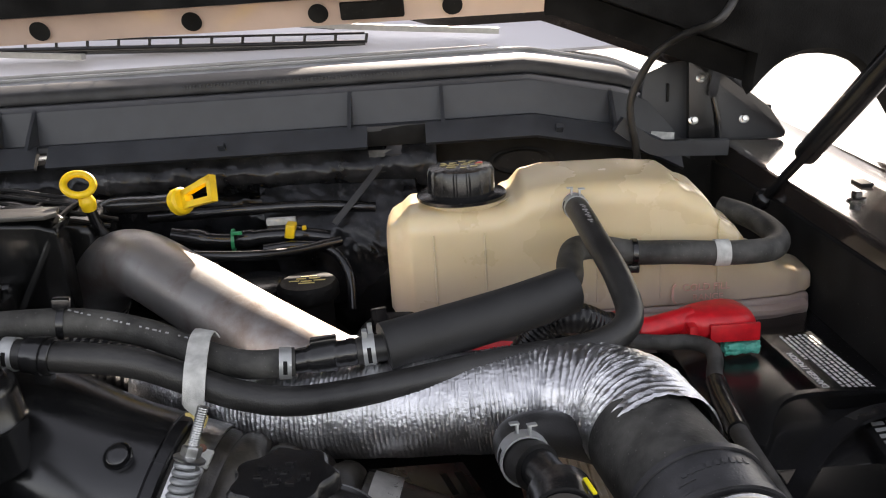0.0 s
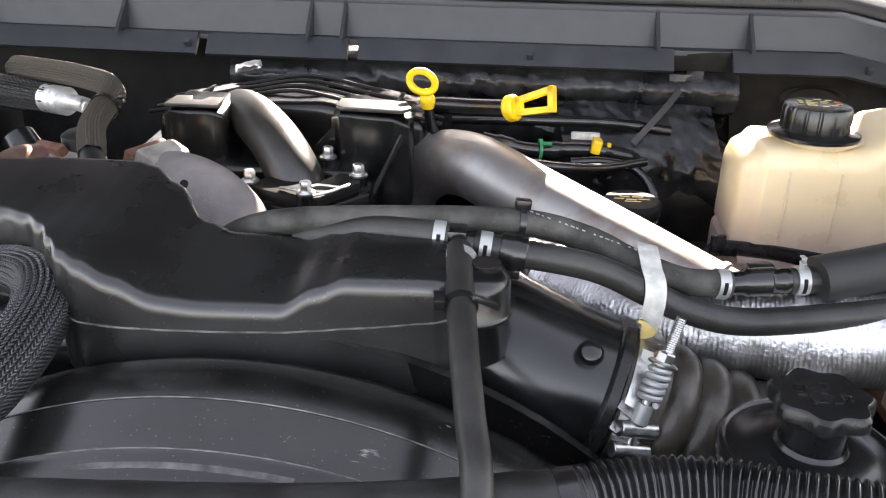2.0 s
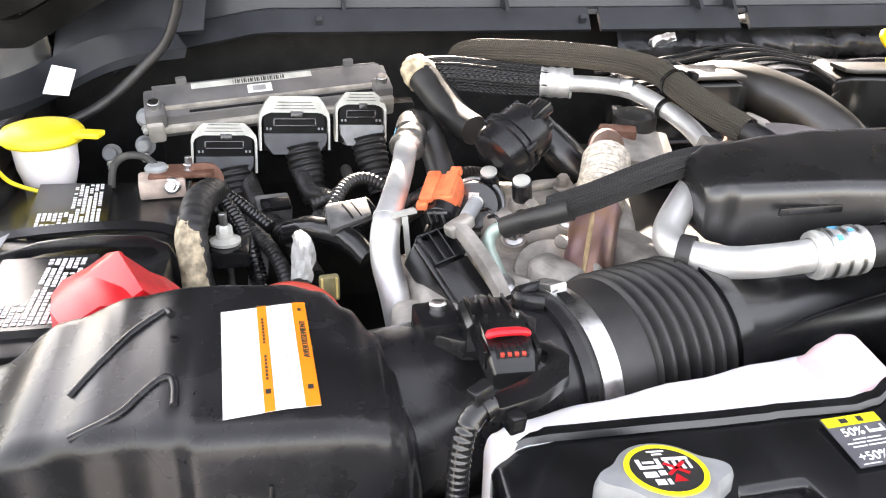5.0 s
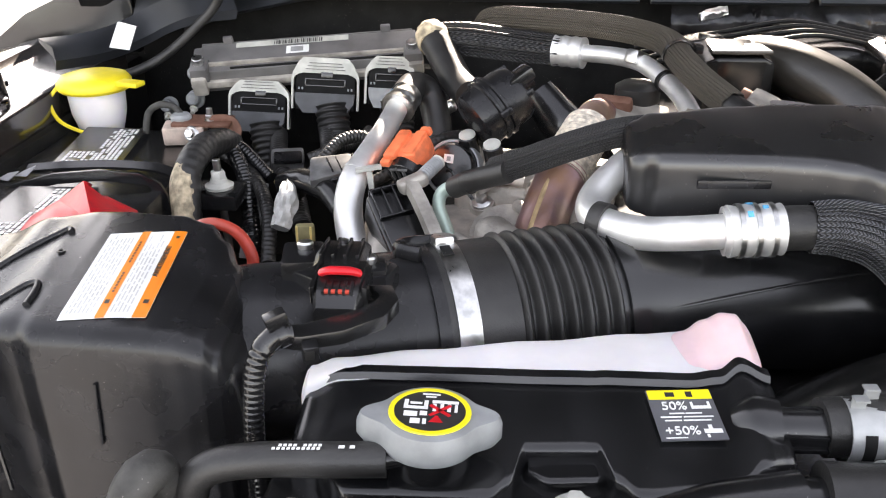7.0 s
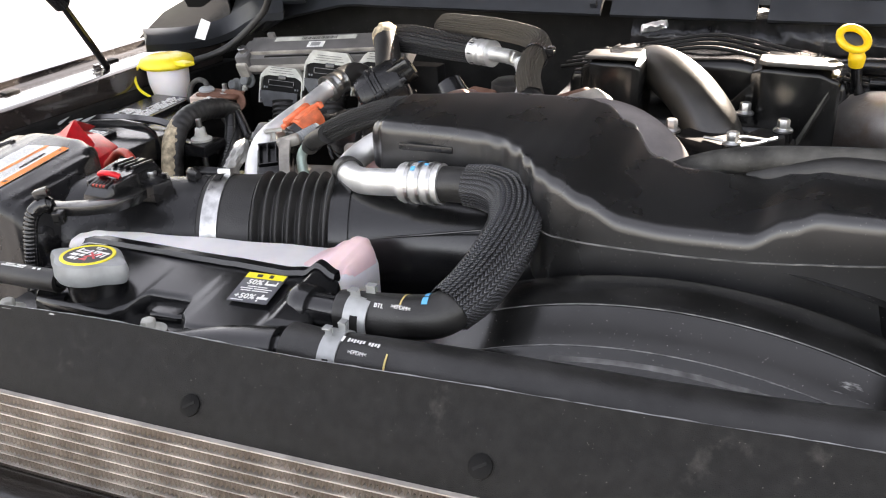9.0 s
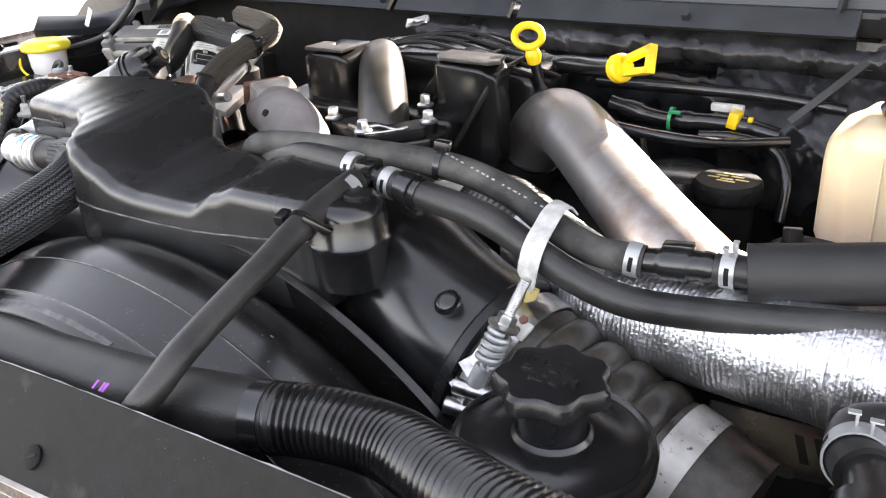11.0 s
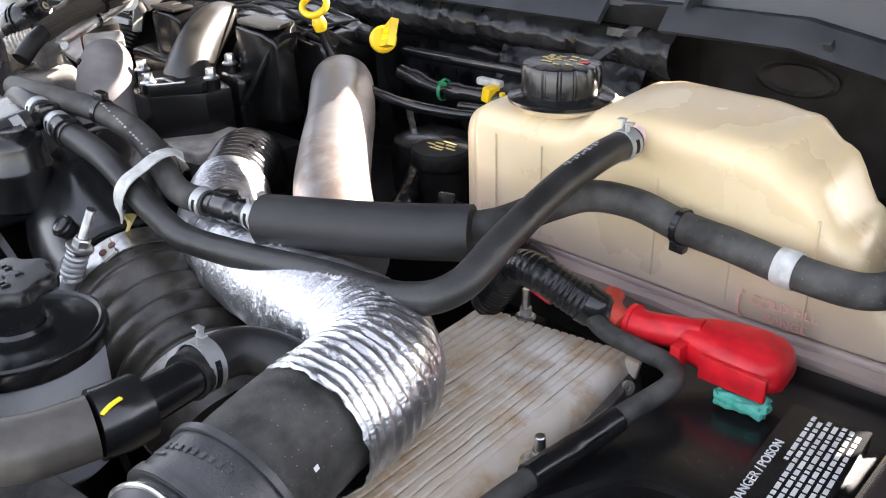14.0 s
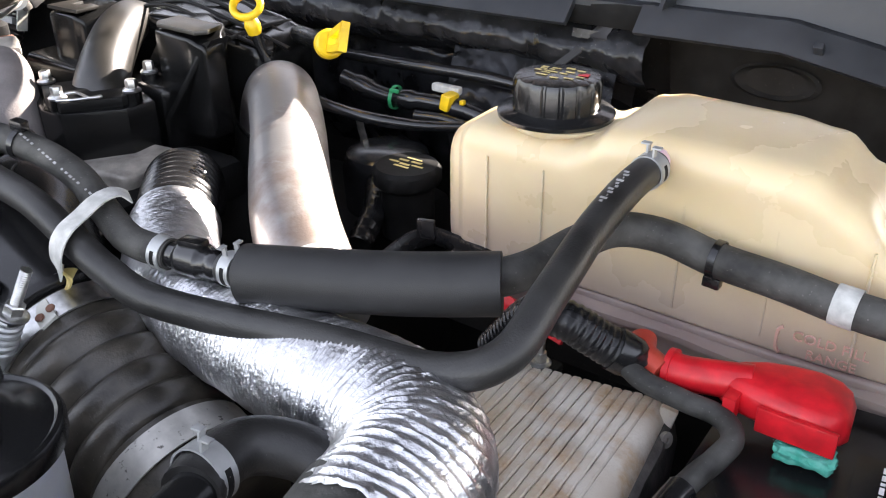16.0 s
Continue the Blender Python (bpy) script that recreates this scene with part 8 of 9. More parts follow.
part("tube", tube([(-0.984, 0.940, 1.356), (-0.978, 0.930, 1.352), (-0.966, 0.91, 1.338), (-0.950, 0.878, 1.322), (-0.938, 0.85, 1.318)], [0.016, 0.0165, 0.0165, 0.016, 0.015], 0.004, 24), RUBBER, t1)
part("frayed_cuff", tube([(-0.984, 0.947, 1.358), (-0.982, 0.937, 1.3555), (-0.979, 0.929, 1.351)], [0.0165, 0.0180, 0.0172], 0.002, 28, None, True, None, None, 0.10), TANCLOTH, t1, "tan frayed cuff")
t2 = thing("braided_hose", (-0.90, 0.93, 1.34), "black braided coolant hose bundle with a crimped ferrule", "hose")
braid([(-0.985, 0.952, 1.350), (-0.945, 0.945, 1.352), (-0.89, 0.935, 1.348), (-0.845, 0.924, 1.346)], [0.017, 0.0175, 0.0165, 0.015], "sleeve", t2, BRAIDRIB)
part("ferrule", tube([(-0.853, 0.926, 1.346), (-0.838, 0.921, 1.346), (-0.823, 0.914, 1.3465)], 0.0158, 0.0011, 28, lambda s: 1 + 0.03 * math.cos(s * 2 * math.pi / 0.011)), ALU, t2, "crimped ferrule")
part("pipe", tube([(-0.828, 0.917, 1.346), (-0.795, 0.897, 1.348), (-0.772, 0.872, 1.348), (-0.755, 0.838, 1.342), (-0.742, 0.80, 1.333), (-0.736, 0.76, 1.322)], 0.0088, 0.004, 20), ALU, t2, "bare aluminium pipe")
part("clip", rbox((-0.775, 0.872, 1.352), (0.020, 0.016, 0.014), 0.003, (0, 20, 40)), STEEL, t2)
part("tie", ringband((-0.752, 0.83, 1.340), (-0.742, 0.80, 1.333), 0.009, 0.005, 0.002), SATIN, t2)
t3 = thing("braided_hose", (-0.80, 0.90, 1.36), "dusty black braided hose arching over the engine", "hose")
braid([(-0.930, 1.018, 1.335), (-0.928, 1.002, 1.357), (-0.912, 0.982, 1.368), (-0.875, 0.957, 1.372), (-0.825, 0.935, 1.373), (-0.775, 0.908, 1.371), (-0.748, 0.872, 1.368), (-0.742, 0.83, 1.362), (-0.732, 0.785, 1.354), (-0.712, 0.740, 1.343)], 0.0122, "sleeve", t3, BRAIDTAN)
part("end", tube([(-0.715, 0.745, 1.344), (-0.700, 0.722, 1.336), (-0.692, 0.70, 1.32)], 0.0112, 0.004, 20), RUBBER, t3)
zip_tie((-0.742, 0.838, 1.363), (-0.7405, 0.82, 1.36), 0.0136, t3, (1, 0.4))
t4 = thing("fuel_hose", (-0.87, 0.65, 1.32), "black woven fuel hose with a pale green pipe end", "hose")
braid([(-0.912, 0.664, 1.308), (-0.885, 0.652, 1.322), (-0.857, 0.647, 1.335), (-0.82, 0.648, 1.347), (-0.785, 0.66, 1.348)], 0.0105, "sleeve", t4, BRAIDFINE)
part("rubber_end", tube([(-0.9440, 0.6830, 1.2865), (-0.928, 0.668, 1.299), (-0.900, 0.650, 1.3140)], 0.0092, 0.004, 20), RUBBER, t4)
for k_, a_ in ((0.25, 20), (0.55, 5), (0.8, 40)):
    c_ = Vector((-0.9440, 0.6830, 1.2865)).lerp(Vector((-0.905, 0.653, 1.312)), k_)
    part("paint_dot", arcband(tuple(c_), (c_.x + 0.039, c_.y - 0.030, c_.z + 0.0255), 0.0094, 0.003, a_, a_ + 16), BLUE, t4, "blue paint dot")
part("bead", ringband((-0.9320, 0.6725, 1.2955), (-0.900, 0.650, 1.3140), 0.0092, 0.004, 0.0010), RUBBER, t4)
part("end_pipe", tube([(-0.940, 0.680, 1.2895), (-0.953, 0.686, 1.2820), (-0.9570, 0.683, 1.2700), (-0.9500, 0.676, 1.2520), (-0.943, 0.670, 1.236)], 0.0056, 0.003, 14), mat("pale_green_pipe", (0.36, 0.45, 0.40), 0.4, 0.35, var=0.15), t4, "pale green metal pipe")
ap = thing("coolant_pipe", (-1.04, 0.74, 1.27), "bright aluminium coolant pipe with a rubber elbow", "pipe")
part("pipe", tube([(-1.008, 0.832, 1.311), (-1.016, 0.797, 1.299), (-1.029, 0.757, 1.284), (-1.038, 0.730, 1.270), (-1.040, 0.712, 1.250), (-1.034, 0.695, 1.222), (-1.027, 0.68, 1.18)], [0.0108, 0.0108, 0.0115, 0.0128, 0.013, 0.013, 0.013], 0.004, 24), ALU, ap)
fer_ = part("ferrule", tube([(-1.0005, 0.850, 1.3165), (-1.003, 0.842, 1.3145), (-1.008, 0.828, 1.3100)], [0.0148, 0.0152, 0.0150], 0.0015, 28, lambda s: 1 + 0.03 * math.cos(s * 2 * math.pi / 0.012)), STEEL, ap)
part("crimp_ring", ringband((-1.0075, 0.829, 1.3105), (-1.011, 0.817, 1.306), 0.0148, 0.004, 0.0022), STEEL, fer_)
part("paint_mark", arcband((-1.002, 0.846, 1.3160), (-1.006, 0.834, 1.3120), 0.0154, 0.009, 150, 205), BLUE, fer_, "smear of blue paint")
part("elbow", tube([(-1.003, 0.848, 1.317), (-0.996, 0.874, 1.320), (-0.982, 0.883, 1.310), (-0.973, 0.868, 1.288), (-0.968, 0.845, 1.262)], 0.0145, 0.004, 22), RUBBER, ap, "black rubber elbow")
part("weld_bead", ringband((-1.0350, 0.740, 1.2755), (-1.038, 0.730, 1.270), 0.0122, 0.004, 0.0012), ALU, ap)
part("bracket", strip([(-1.034, 0.726, 1.283), (-1.022, 0.728, 1.285), (-1.012, 0.731, 1.2855)], 0.007, 0.003), LATCH, ap, "pale welded bracket")
part("bracket_stay", strip([(-1.022, 0.726, 1.283), (-1.020, 0.728, 1.262), (-1.018, 0.731, 1.24)], 0.005, 0.003, (0, -1, 0)), LATCH, ap)
va = thing("control_valve", (-0.905, 0.80, 1.28), "round black plastic control valve with moulded lugs", "valve")
mv = along((-0.9300, 0.7870, 1.3110), (-0.873, 0.8190, 1.3480))
part("can", lathe([(0.001, -0.006), (0.020, -0.005), (0.0265, -0.001), (0.0285, 0.006), (0.0285, 0.016)], mv, 44), PLASTIC, va)
part("rim", lathe([(0.0285, 0.0150), (0.0310, 0.0160), (0.0310, 0.0185), (0.0288, 0.0195), (0.0288, 0.0225), (0.0310, 0.0235), (0.0310, 0.0260), (0.0285, 0.0270)], mv, 44, None, None, (0, 2 * math.pi), False), PLASTIC, va, "double clamped rim")
part("cover", lathe([(0.0285, 0.0260), (0.0280, 0.044), (0.0255, 0.049), (0.0200, 0.0505), (0.001, 0.0505)], mv, 44), PLASTIC, va)
for k in range(3):
    a = k * 2 * math.pi / 3 + 0.9
    b = rbox((0, 0, 0), (0.006, 0.008, 0.013), 0.0025, (0, 0, 0), None, 3)
    bmesh.ops.transform(b, matrix=mv @ pose(0.0292 * math.cos(a), 0.0300 * math.sin(a), 0.021, 0, 0, a * 57.3), verts=b.verts)
    part("lug", b, PLASTIC, va)
    b = rbox((0, 0, 0), (0.004, 0.006, 0.009), 0.0012)
    bmesh.ops.transform(b, matrix=mv @ pose(0.0245 * math.cos(a), 0.0245 * math.sin(a), 0.050, 0, 0, a * 57.3), verts=b.verts)
    part("hook", b, PLASTIC, va)
b = rod((0.004, 0.003, 0.048), (0.004, 0.003, 0.066), 0.0125)
bmesh.ops.transform(b, matrix=mv, verts=b.verts)
part("port", b, PLASTIC, va)
part("bush", lathe([(0.0045, 0.0655), (0.0062, 0.0675), (0.003, 0.068), (0.003, 0.064)], mv @ pose(0.004, 0.003, 0), 16), TANCLOTH, va, "tan bush")
b = rbox((0, 0, 0), (0.018, 0.012, 0.026), 0.003)
bmesh.ops.transform(b, matrix=mv @ pose(-0.012, 0.016, 0.052), verts=b.verts)
part("plug", b, SATIN, va)
og = thing("orange_connector", (-0.99, 0.745, 1.28), "orange electrical connector clipped over a black ribbed plug", "connector")
mo = pose(-0.9880, 0.7390, 1.2930, 24, -8, -27)
for nm_, c, sz, bv in (("shell", (0, 0.004, 0), (0.034, 0.034, 0.024), 0.008), ("ridge", (-0.0080, 0.002, 0.0115), (0.0125, 0.036, 0.006), 0.0025), ("ridge", (0.0080, 0.006, 0.0105), (0.0110, 0.030, 0.005), 0.0025), ("tab", (-0.012, -0.016, 0.0065), (0.010, 0.008, 0.006), 0.0015), ("tab", (0.010, 0.024, 0.009), (0.010, 0.006, 0.007), 0.0015)):
    b = rbox(c, sz, bv)
    bmesh.ops.transform(b, matrix=mo, verts=b.verts)
    part(nm_, b, ORANGE, og)
b = rod((0.002, -0.020, -0.006), (0.002, 0.0, -0.004), 0.0145, None, 24)
bmesh.ops.transform(b, matrix=mo, verts=b.verts)
pgo = part("plug", b, SATIN, og, "black plug with open slots")
for k in range(3):
    b = rbox((-0.006 + k * 0.006, -0.0215, -0.003 + 0.002 * (k == 1)), (0.0014, 0.003, 0.012), 0.0004)
    bmesh.ops.transform(b, matrix=mo, verts=b.verts)
    part("slot_rib", b, WORN_GLINT, pgo)
b = rbox((0.002, -0.0215, 0.003), (0.018, 0.003, 0.0016), 0.0005)
bmesh.ops.transform(b, matrix=mo, verts=b.verts)
part("slot_rib", b, WORN_GLINT, pgo)
for k in range(7):
    b = rbox((-0.012 + k * 0.0046, -0.0240, -0.019 + 0.0008 * k), (0.0026, 0.010, 0.010), 0.0006)
    bmesh.ops.transform(b, matrix=mo, verts=b.verts)
    part("skirt_rib", b, SATIN, pgo)
for x, y, z in ((-0.9377, 0.781, 1.2995), (-0.9142, 0.751, 1.3010)):
    bs = thing("plug_post", (x, y, z - 0.035), "black round post capped by a pale plug", "plug", "capped posts")
    part("post", rod((x + 0.006, y + 0.012, z - 0.034), (x, y, z), 0.0092), SATIN, bs)
    part("cap", lathe([(0.0080, -0.001), (0.0078, 0.0012), (0.0060, 0.0020), (0.001, 0.0018)], along((x, y, z), (x - 0.006, y - 0.012, z + 0.034)), 20), LATCH, bs, "pale grey cap")
    part("collar", lathe([(0.013, -0.040), (0.014, -0.030), (0.011, -0.020)], along((x, y, z), (x - 0.006, y - 0.012, z + 0.034)), 20), CAST, bs, "cast collar")
rs = thing("round_sensor", (-0.950, 0.78, 1.26), "black round sensor in a grey ring with a small printed label", "sensor")
rsm = along((-0.9490, 0.7790, 1.2670), (-0.9640, 0.7200, 1.2950))
part("ring", lathe([(0.0235, -0.014), (0.0270, -0.012), (0.0275, 0.006), (0.0262, 0.009), (0.0243, 0.009), (0.0236, 0.004)], rsm, 48, None, None, (0, 2 * math.pi), False), GREYCAP, rs, "grey plastic ring")
part("barrel", lathe([(0.001, -0.014), (0.0236, -0.014), (0.0236, 0.010), (0.0220, 0.016), (0.0205, 0.0175), (0.001, 0.0178)], rsm, 44), SATIN, rs)
part("label", patch(*[rsm @ Vector(q) for q in ((-0.0065, 0.0035, 0.0180), (0.0030, 0.0035, 0.0180), (0.0030, 0.0115, 0.0180), (-0.0065, 0.0115, 0.0180))], 0.0003), PAPER, rs, "tiny white label", False)
part("mark", patch(*[rsm @ Vector(q) for q in ((-0.0035, 0.0055, 0.0184), (0.0002, 0.0055, 0.0184), (0.0002, 0.0095, 0.0184), (-0.0035, 0.0095, 0.0184))], 0.0002), GREYINK, rs, "", False)
for k in range(5):
    part("clip_finger", tube([(-0.9585 + 0.005 * k, 0.738 - 0.006 * k, 1.2860 - 0.004 * k), (-0.9545 + 0.005 * k, 0.730 - 0.006 * k, 1.2900 - 0.004 * k), (-0.9490 + 0.005 * k, 0.726 - 0.006 * k, 1.2840 - 0.004 * k)], 0.0016, 0.002, 8), SATIN, rs)
cm = thing("control_module", (-0.99, 0.68, 1.23), "smooth black module with a slotted end on a cast arm", "module")
mc = frame_on((-0.990, 0.678, 1.2400), (-0.963, 0.633, 1.2040), (-0.960, 0.696, 1.245))


def on_module(name, c, size, material, bevel=0.0006):
    b_ = rbox(c, size, bevel, (0, 0, 0), None, 3)
    bmesh.ops.transform(b_, matrix=mc, verts=b_.verts)
    return part(name, b_, material, cm)


on_module("case", (0, 0, 0), (0.080, 0.036, 0.036), SATIN, 0.004)
on_module("cover", (0.016, 0, 0.0200), (0.050, 0.032, 0.006), SATIN, 0.002)
for k in range(4):
    on_module("slot_rib", (-0.026, -0.014 + 0.0095 * k, 0.0200), (0.030, 0.0016, 0.008), SATIN, 0.0004)
for k in range(2):
    on_module("slot_rib", (-0.040 + 0.028 * k, 0, 0.0200), (0.0016, 0.031, 0.008), SATIN, 0.0004)
part("arm", strip([(-0.9820, 0.6920, 1.2860), (-0.9700, 0.6700, 1.2740), (-0.9560, 0.6480, 1.2520), (-0.945, 0.632, 1.220)], 0.011, 0.009, (0.3, -0.5, 0.8)), CAST, cm, "pale cast arm")
part("arm_end", rbox((-0.9800, 0.6950, 1.2850), (0.026, 0.013, 0.012), 0.004, (0, -14, 30), None, 3), CAST, cm)
part("nipple", tube([(-0.9740, 0.7020, 1.2860), (-0.9680, 0.7120, 1.2895), (-0.9610, 0.7240, 1.2930)], 0.0064, 0.0006, 18, ribbed(0.0028, 0.05)), GREYCAP, cm, "ribbed grey nipple")
part("nipple_cap", lathe([(0.0062, 0), (0.0066, 0.002), (0.0050, 0.0035), (0.001, 0.0035)], along((-0.9610, 0.7240, 1.2930), (-0.954, 0.736, 1.2965)), 18), LATCH, cm)
bp_ = thing("exhaust_pipe", (-0.86, 0.71, 1.25), "heat-stained exhaust crossover pipe with a woven flex joint", "exhaust pipe")
part("pipe", tube([(-0.885, 0.64, 1.20), (-0.876, 0.668, 1.240), (-0.862, 0.70, 1.272), (-0.850, 0.725, 1.288)], 0.021, 0.004, 28), BURNT, bp_)
part("seam", tube([(-0.8945, 0.622, 1.205), (-0.8850, 0.650, 1.2460), (-0.8700, 0.684, 1.2820), (-0.860, 0.706, 1.2960)], 0.0030, 0.004, 10), mat("straw_heat_tint", (0.50, 0.36, 0.20), 0.4, 0.6, var=0.3, scale=60), bp_, "straw-tinted weld seam")
part("flex", tube([(-0.854, 0.718, 1.284), (-0.840, 0.745, 1.300), (-0.828, 0.775, 1.308)], 0.0215, 0.0012, 36, ribbed(0.0045, 0.05)), mat("pale_woven_steel", (0.56, 0.50, 0.42), 0.6, 0.3, var=0.3, scale=200, bump=0.8, bscale=500), bp_, "pale woven flex joint")
part("upper_pipe", tube([(-0.830, 0.772, 1.307), (-0.82, 0.80, 1.312), (-0.81, 0.83, 1.306)], 0.017, 0.004, 24), BURNT, bp_)
part("flange", rbox((-0.800, 0.828, 1.314), (0.038, 0.013, 0.024), 0.005, (20, 0, -20)), RUST, bp_, "rusty bolted flange")
bk = thing("pipe_bracket", (-0.78, 0.83, 1.29), "grey steel bracket with a rubber mount", "bracket")
part("plate", rbox((-0.782, 0.815, 1.305), (0.07, 0.05, 0.012), 0.004, (25, 10, 0)), CAST, bk)
part("mount", lathe([(0.020, -0.01), (0.022, -0.004), (0.022, 0.008), (0.016, 0.012)], pose(-0.775, 0.848, 1.322), 24), RUBBER, bk)
part("bolt", rod((-0.735, 0.765, 1.318), (-0.705, 0.762, 1.324), 0.006), STEEL, bk)
part("upright", rbox((-0.742, 0.752, 1.312), (0.018, 0.03, 0.04), 0.004, (10, 15, 0)), CAST, bk)
ej = thing("black_pipe", (-0.87, 0.87, 1.28), "black coupling pipe behind the valve", "pipe")
part("tube", tube([(-0.80, 0.84, 1.24), (-0.845, 0.87, 1.285), (-0.87, 0.885, 1.312)], [0.02, 0.022, 0.018], 0.004, 22), SATIN, ej)

# ---- engine control unit ----
ec = thing("engine_control_unit", (-1.14, 1.03, 1.28), "dull aluminium engine control unit with three latched plugs", "control unit")
em = pose(-1.140, 1.035, 1.304, 24, -3.5, 7)


def on_ecu(name, c, size, material, bevel=0.0015, lab_=""):
    b_ = rbox(c, size, bevel)
    bmesh.ops.transform(b_, matrix=em, verts=b_.verts)
    return part(name, b_, material, ec, lab_)


on_ecu("case", (0, 0, 0), (0.276, 0.05, 0.030), ECM, 0.004)
on_ecu("lid", (0.002, 0.006, 0.0165), (0.258, 0.034, 0.004), ECM)
on_ecu("edge_rail", (0, -0.0135, 0.0170), (0.262, 0.0035, 0.005), CAST, 0.0012, "bright worn front edge")
on_ecu("edge_rail", (0, 0.0245, 0.0165), (0.255, 0.003, 0.004), ECM, 0.001)
on_ecu("front_flange", (0.004, -0.0275, -0.001), (0.262, 0.007, 0.009), CAST, 0.0025, "bright worn flange")
on_ecu("cooling_slot", (0.012, -0.0205, 0.0150), (0.205, 0.0035, 0.002), DARK, 0.0008)
for sx in (-1, 1):
    on_ecu("mounting_lug", (sx * 0.126, -0.018, 0.012), (0.022, 0.024, 0.020), ECM, 0.004)
    on_ecu("lug_block", (sx * 0.128, -0.029, 0.000), (0.018, 0.014, 0.024), CAST, 0.004)
    b = rod((sx * 0.126, -0.016, 0.018), (sx * 0.126, -0.016, 0.030), 0.0065)
    bmesh.ops.transform(b, matrix=em, verts=b.verts)
    part("lug_bolt", b, STEEL, ec)
    on_ecu("rear_tab", (sx * 0.095, 0.026, 0.018), (0.012, 0.006, 0.016), ECM, 0.002)
qe = [em @ Vector(p) for p in ((-0.085, 0.004, 0.0190), (0.05, 0.004, 0.0190), (0.05, 0.022, 0.0190), (-0.085, 0.022, 0.0190))]
bars(qe, [(0.0, 1.0, 0.45, 1.0)], LATCH, ec, "sticker", 0.0)
bars(qe, [(0.34 + 0.018 * i, 0.346 + 0.018 * i + 0.004 * (i % 3), 0.52, 0.92) for i in range(24)], INK, ec, "bar_code", 0.0003)
bars(qe, [(0.45, 0.65, -0.55, 0.25)], PAPER, ec, "sticker", 0.0)
bars(qe, [(0.49, 0.60, -0.40, 0.10)], GREYINK, ec, "stamp", 0.0004)
for x, y, z, w, top in ((-1.1935, 0.998, 1.266, 0.062, 0.013), (-1.1155, 1.010, 1.286, 0.070, 0.018), (-1.0405, 1.022, 1.290, 0.050, 0.014)):
    m_ = pose(x, y, z, -14, 4, 7)

    def on_plug(name, c, size, material, parent, bevel=0.001):
        b_ = rbox(c, size, bevel)
        bmesh.ops.transform(b_, matrix=m_, verts=b_.verts)
        return part(name, b_, material, parent)
    b = rbox((0, 0, -0.010), (w, 0.024, 0.046), 0.003)
    bmesh.ops.transform(b, matrix=m_, verts=b.verts)
    pg = part("plug", b, MATTE, ec, "black multi-pin plug")
    h = w / 2
    out_ = [(-h - 0.0045, -0.032), (-h - 0.0045, 0.004), (-h - 0.0030, 0.010), (-h + 0.003, 0.008 + top * 0.75), (-h + 0.009, 0.010 + top), (h - 0.009, 0.010 + top), (h - 0.003, 0.008 + top * 0.75), (h + 0.0030, 0.010), (h + 0.0045, 0.004), (h + 0.0045, -0.032)]
    in_ = [(-h - 0.0020, -0.032), (-h - 0.0020, 0.002), (-h - 0.0005, 0.0055), (-h + 0.004, 0.0085), (-h + 0.009, 0.0100), (h - 0.009, 0.0100), (h - 0.004, 0.0085), (h + 0.0005, 0.0055), (h + 0.0020, 0.002), (h + 0.0020, -0.032)]
    lt = part("latch", loft([[m_ @ Vector((a[0], -0.014, a[1])), m_ @ Vector((a[0], 0.004, a[1])), m_ @ Vector((c[0], 0.004, c[1])), m_ @ Vector((c[0], -0.014, c[1]))] for a, c in zip(out_, in_)]), LATCH, pg, "pale grey lever latch", False)
    for k in range(3):
        on_plug("latch_groove", (0, -0.0150, 0.0145 + k * 0.0035), (w * (0.66 - 0.06 * k), 0.0012, 0.0008), WORN_GLINT, lt, 0.0002)
    on_plug("face_frame", (0, -0.0125, 0.003), (w * 0.66, 0.003, 0.0018), SATIN, pg, 0.0005)
    on_plug("face_frame", (0, -0.0125, -0.0045), (w * 0.66, 0.003, 0.0018), SATIN, pg, 0.0005)
    for sx in (-1, 1):
        on_plug("face_frame", (sx * w * 0.33, -0.0125, -0.001), (0.0018, 0.003, 0.009), SATIN, pg, 0.0005)
        for k in range(2):
            on_plug("pin", (sx * (w * 0.44 - k * 0.004), -0.0125, -0.008), (0.0020, 0.002, 0.0028), GREYCAP, pg, 0.0004)
    on_plug("key_block", (0.002, -0.0135, 0.008), (w * 0.20, 0.005, 0.007), SATIN, pg)
    part("lower_shell", loft([[m_ @ Vector((sx * h * k, yy - 0.006, zz)) for sx, yy in ((-1, -0.014), (1, -0.014), (1, 0.014), (-1, 0.014))] for k, zz in ((1.0, -0.013), (0.97, -0.024), (0.72, -0.036))]), GREYCAP if w < 0.06 else mat("grey_plug_shell", (0.055, 0.058, 0.064), 0.5, var=0.15, scale=60), pg, "dark grey chamfered shell")
    part("boot", tube([tuple(m_ @ Vector((0.008, -0.010, -0.028))), tuple(m_ @ Vector((0.012, -0.016, -0.050))), tuple(m_ @ Vector((0.020, -0.030, -0.090)))], [0.020, 0.019, 0.013], 0.0008, 18, ribbed(0.0075, 0.05)), RUBBER, pg)
for x, y, z in ((-1.2785, 1.034, 1.2880), (-1.2830, 1.030, 1.2570), (-1.3250, 1.050, 1.2420)):
    bo_ = part("bolt", lathe([(0.011, 0), (0.0115, 0.003), (0.0085, 0.006), (0.0080, 0.014), (0.006, 0.016), (0.001, 0.016)], along((x, y, z), (x - 0.1, y - 1, z + 0.25)), 24), GREYCAP, ec, "grey capped bolt")
    part("tip", hexbolt((x, y - 0.014, z - 0.008), (x, y - 1, z - 0.5), 0.0032, 0.008), LATCH, bo_)
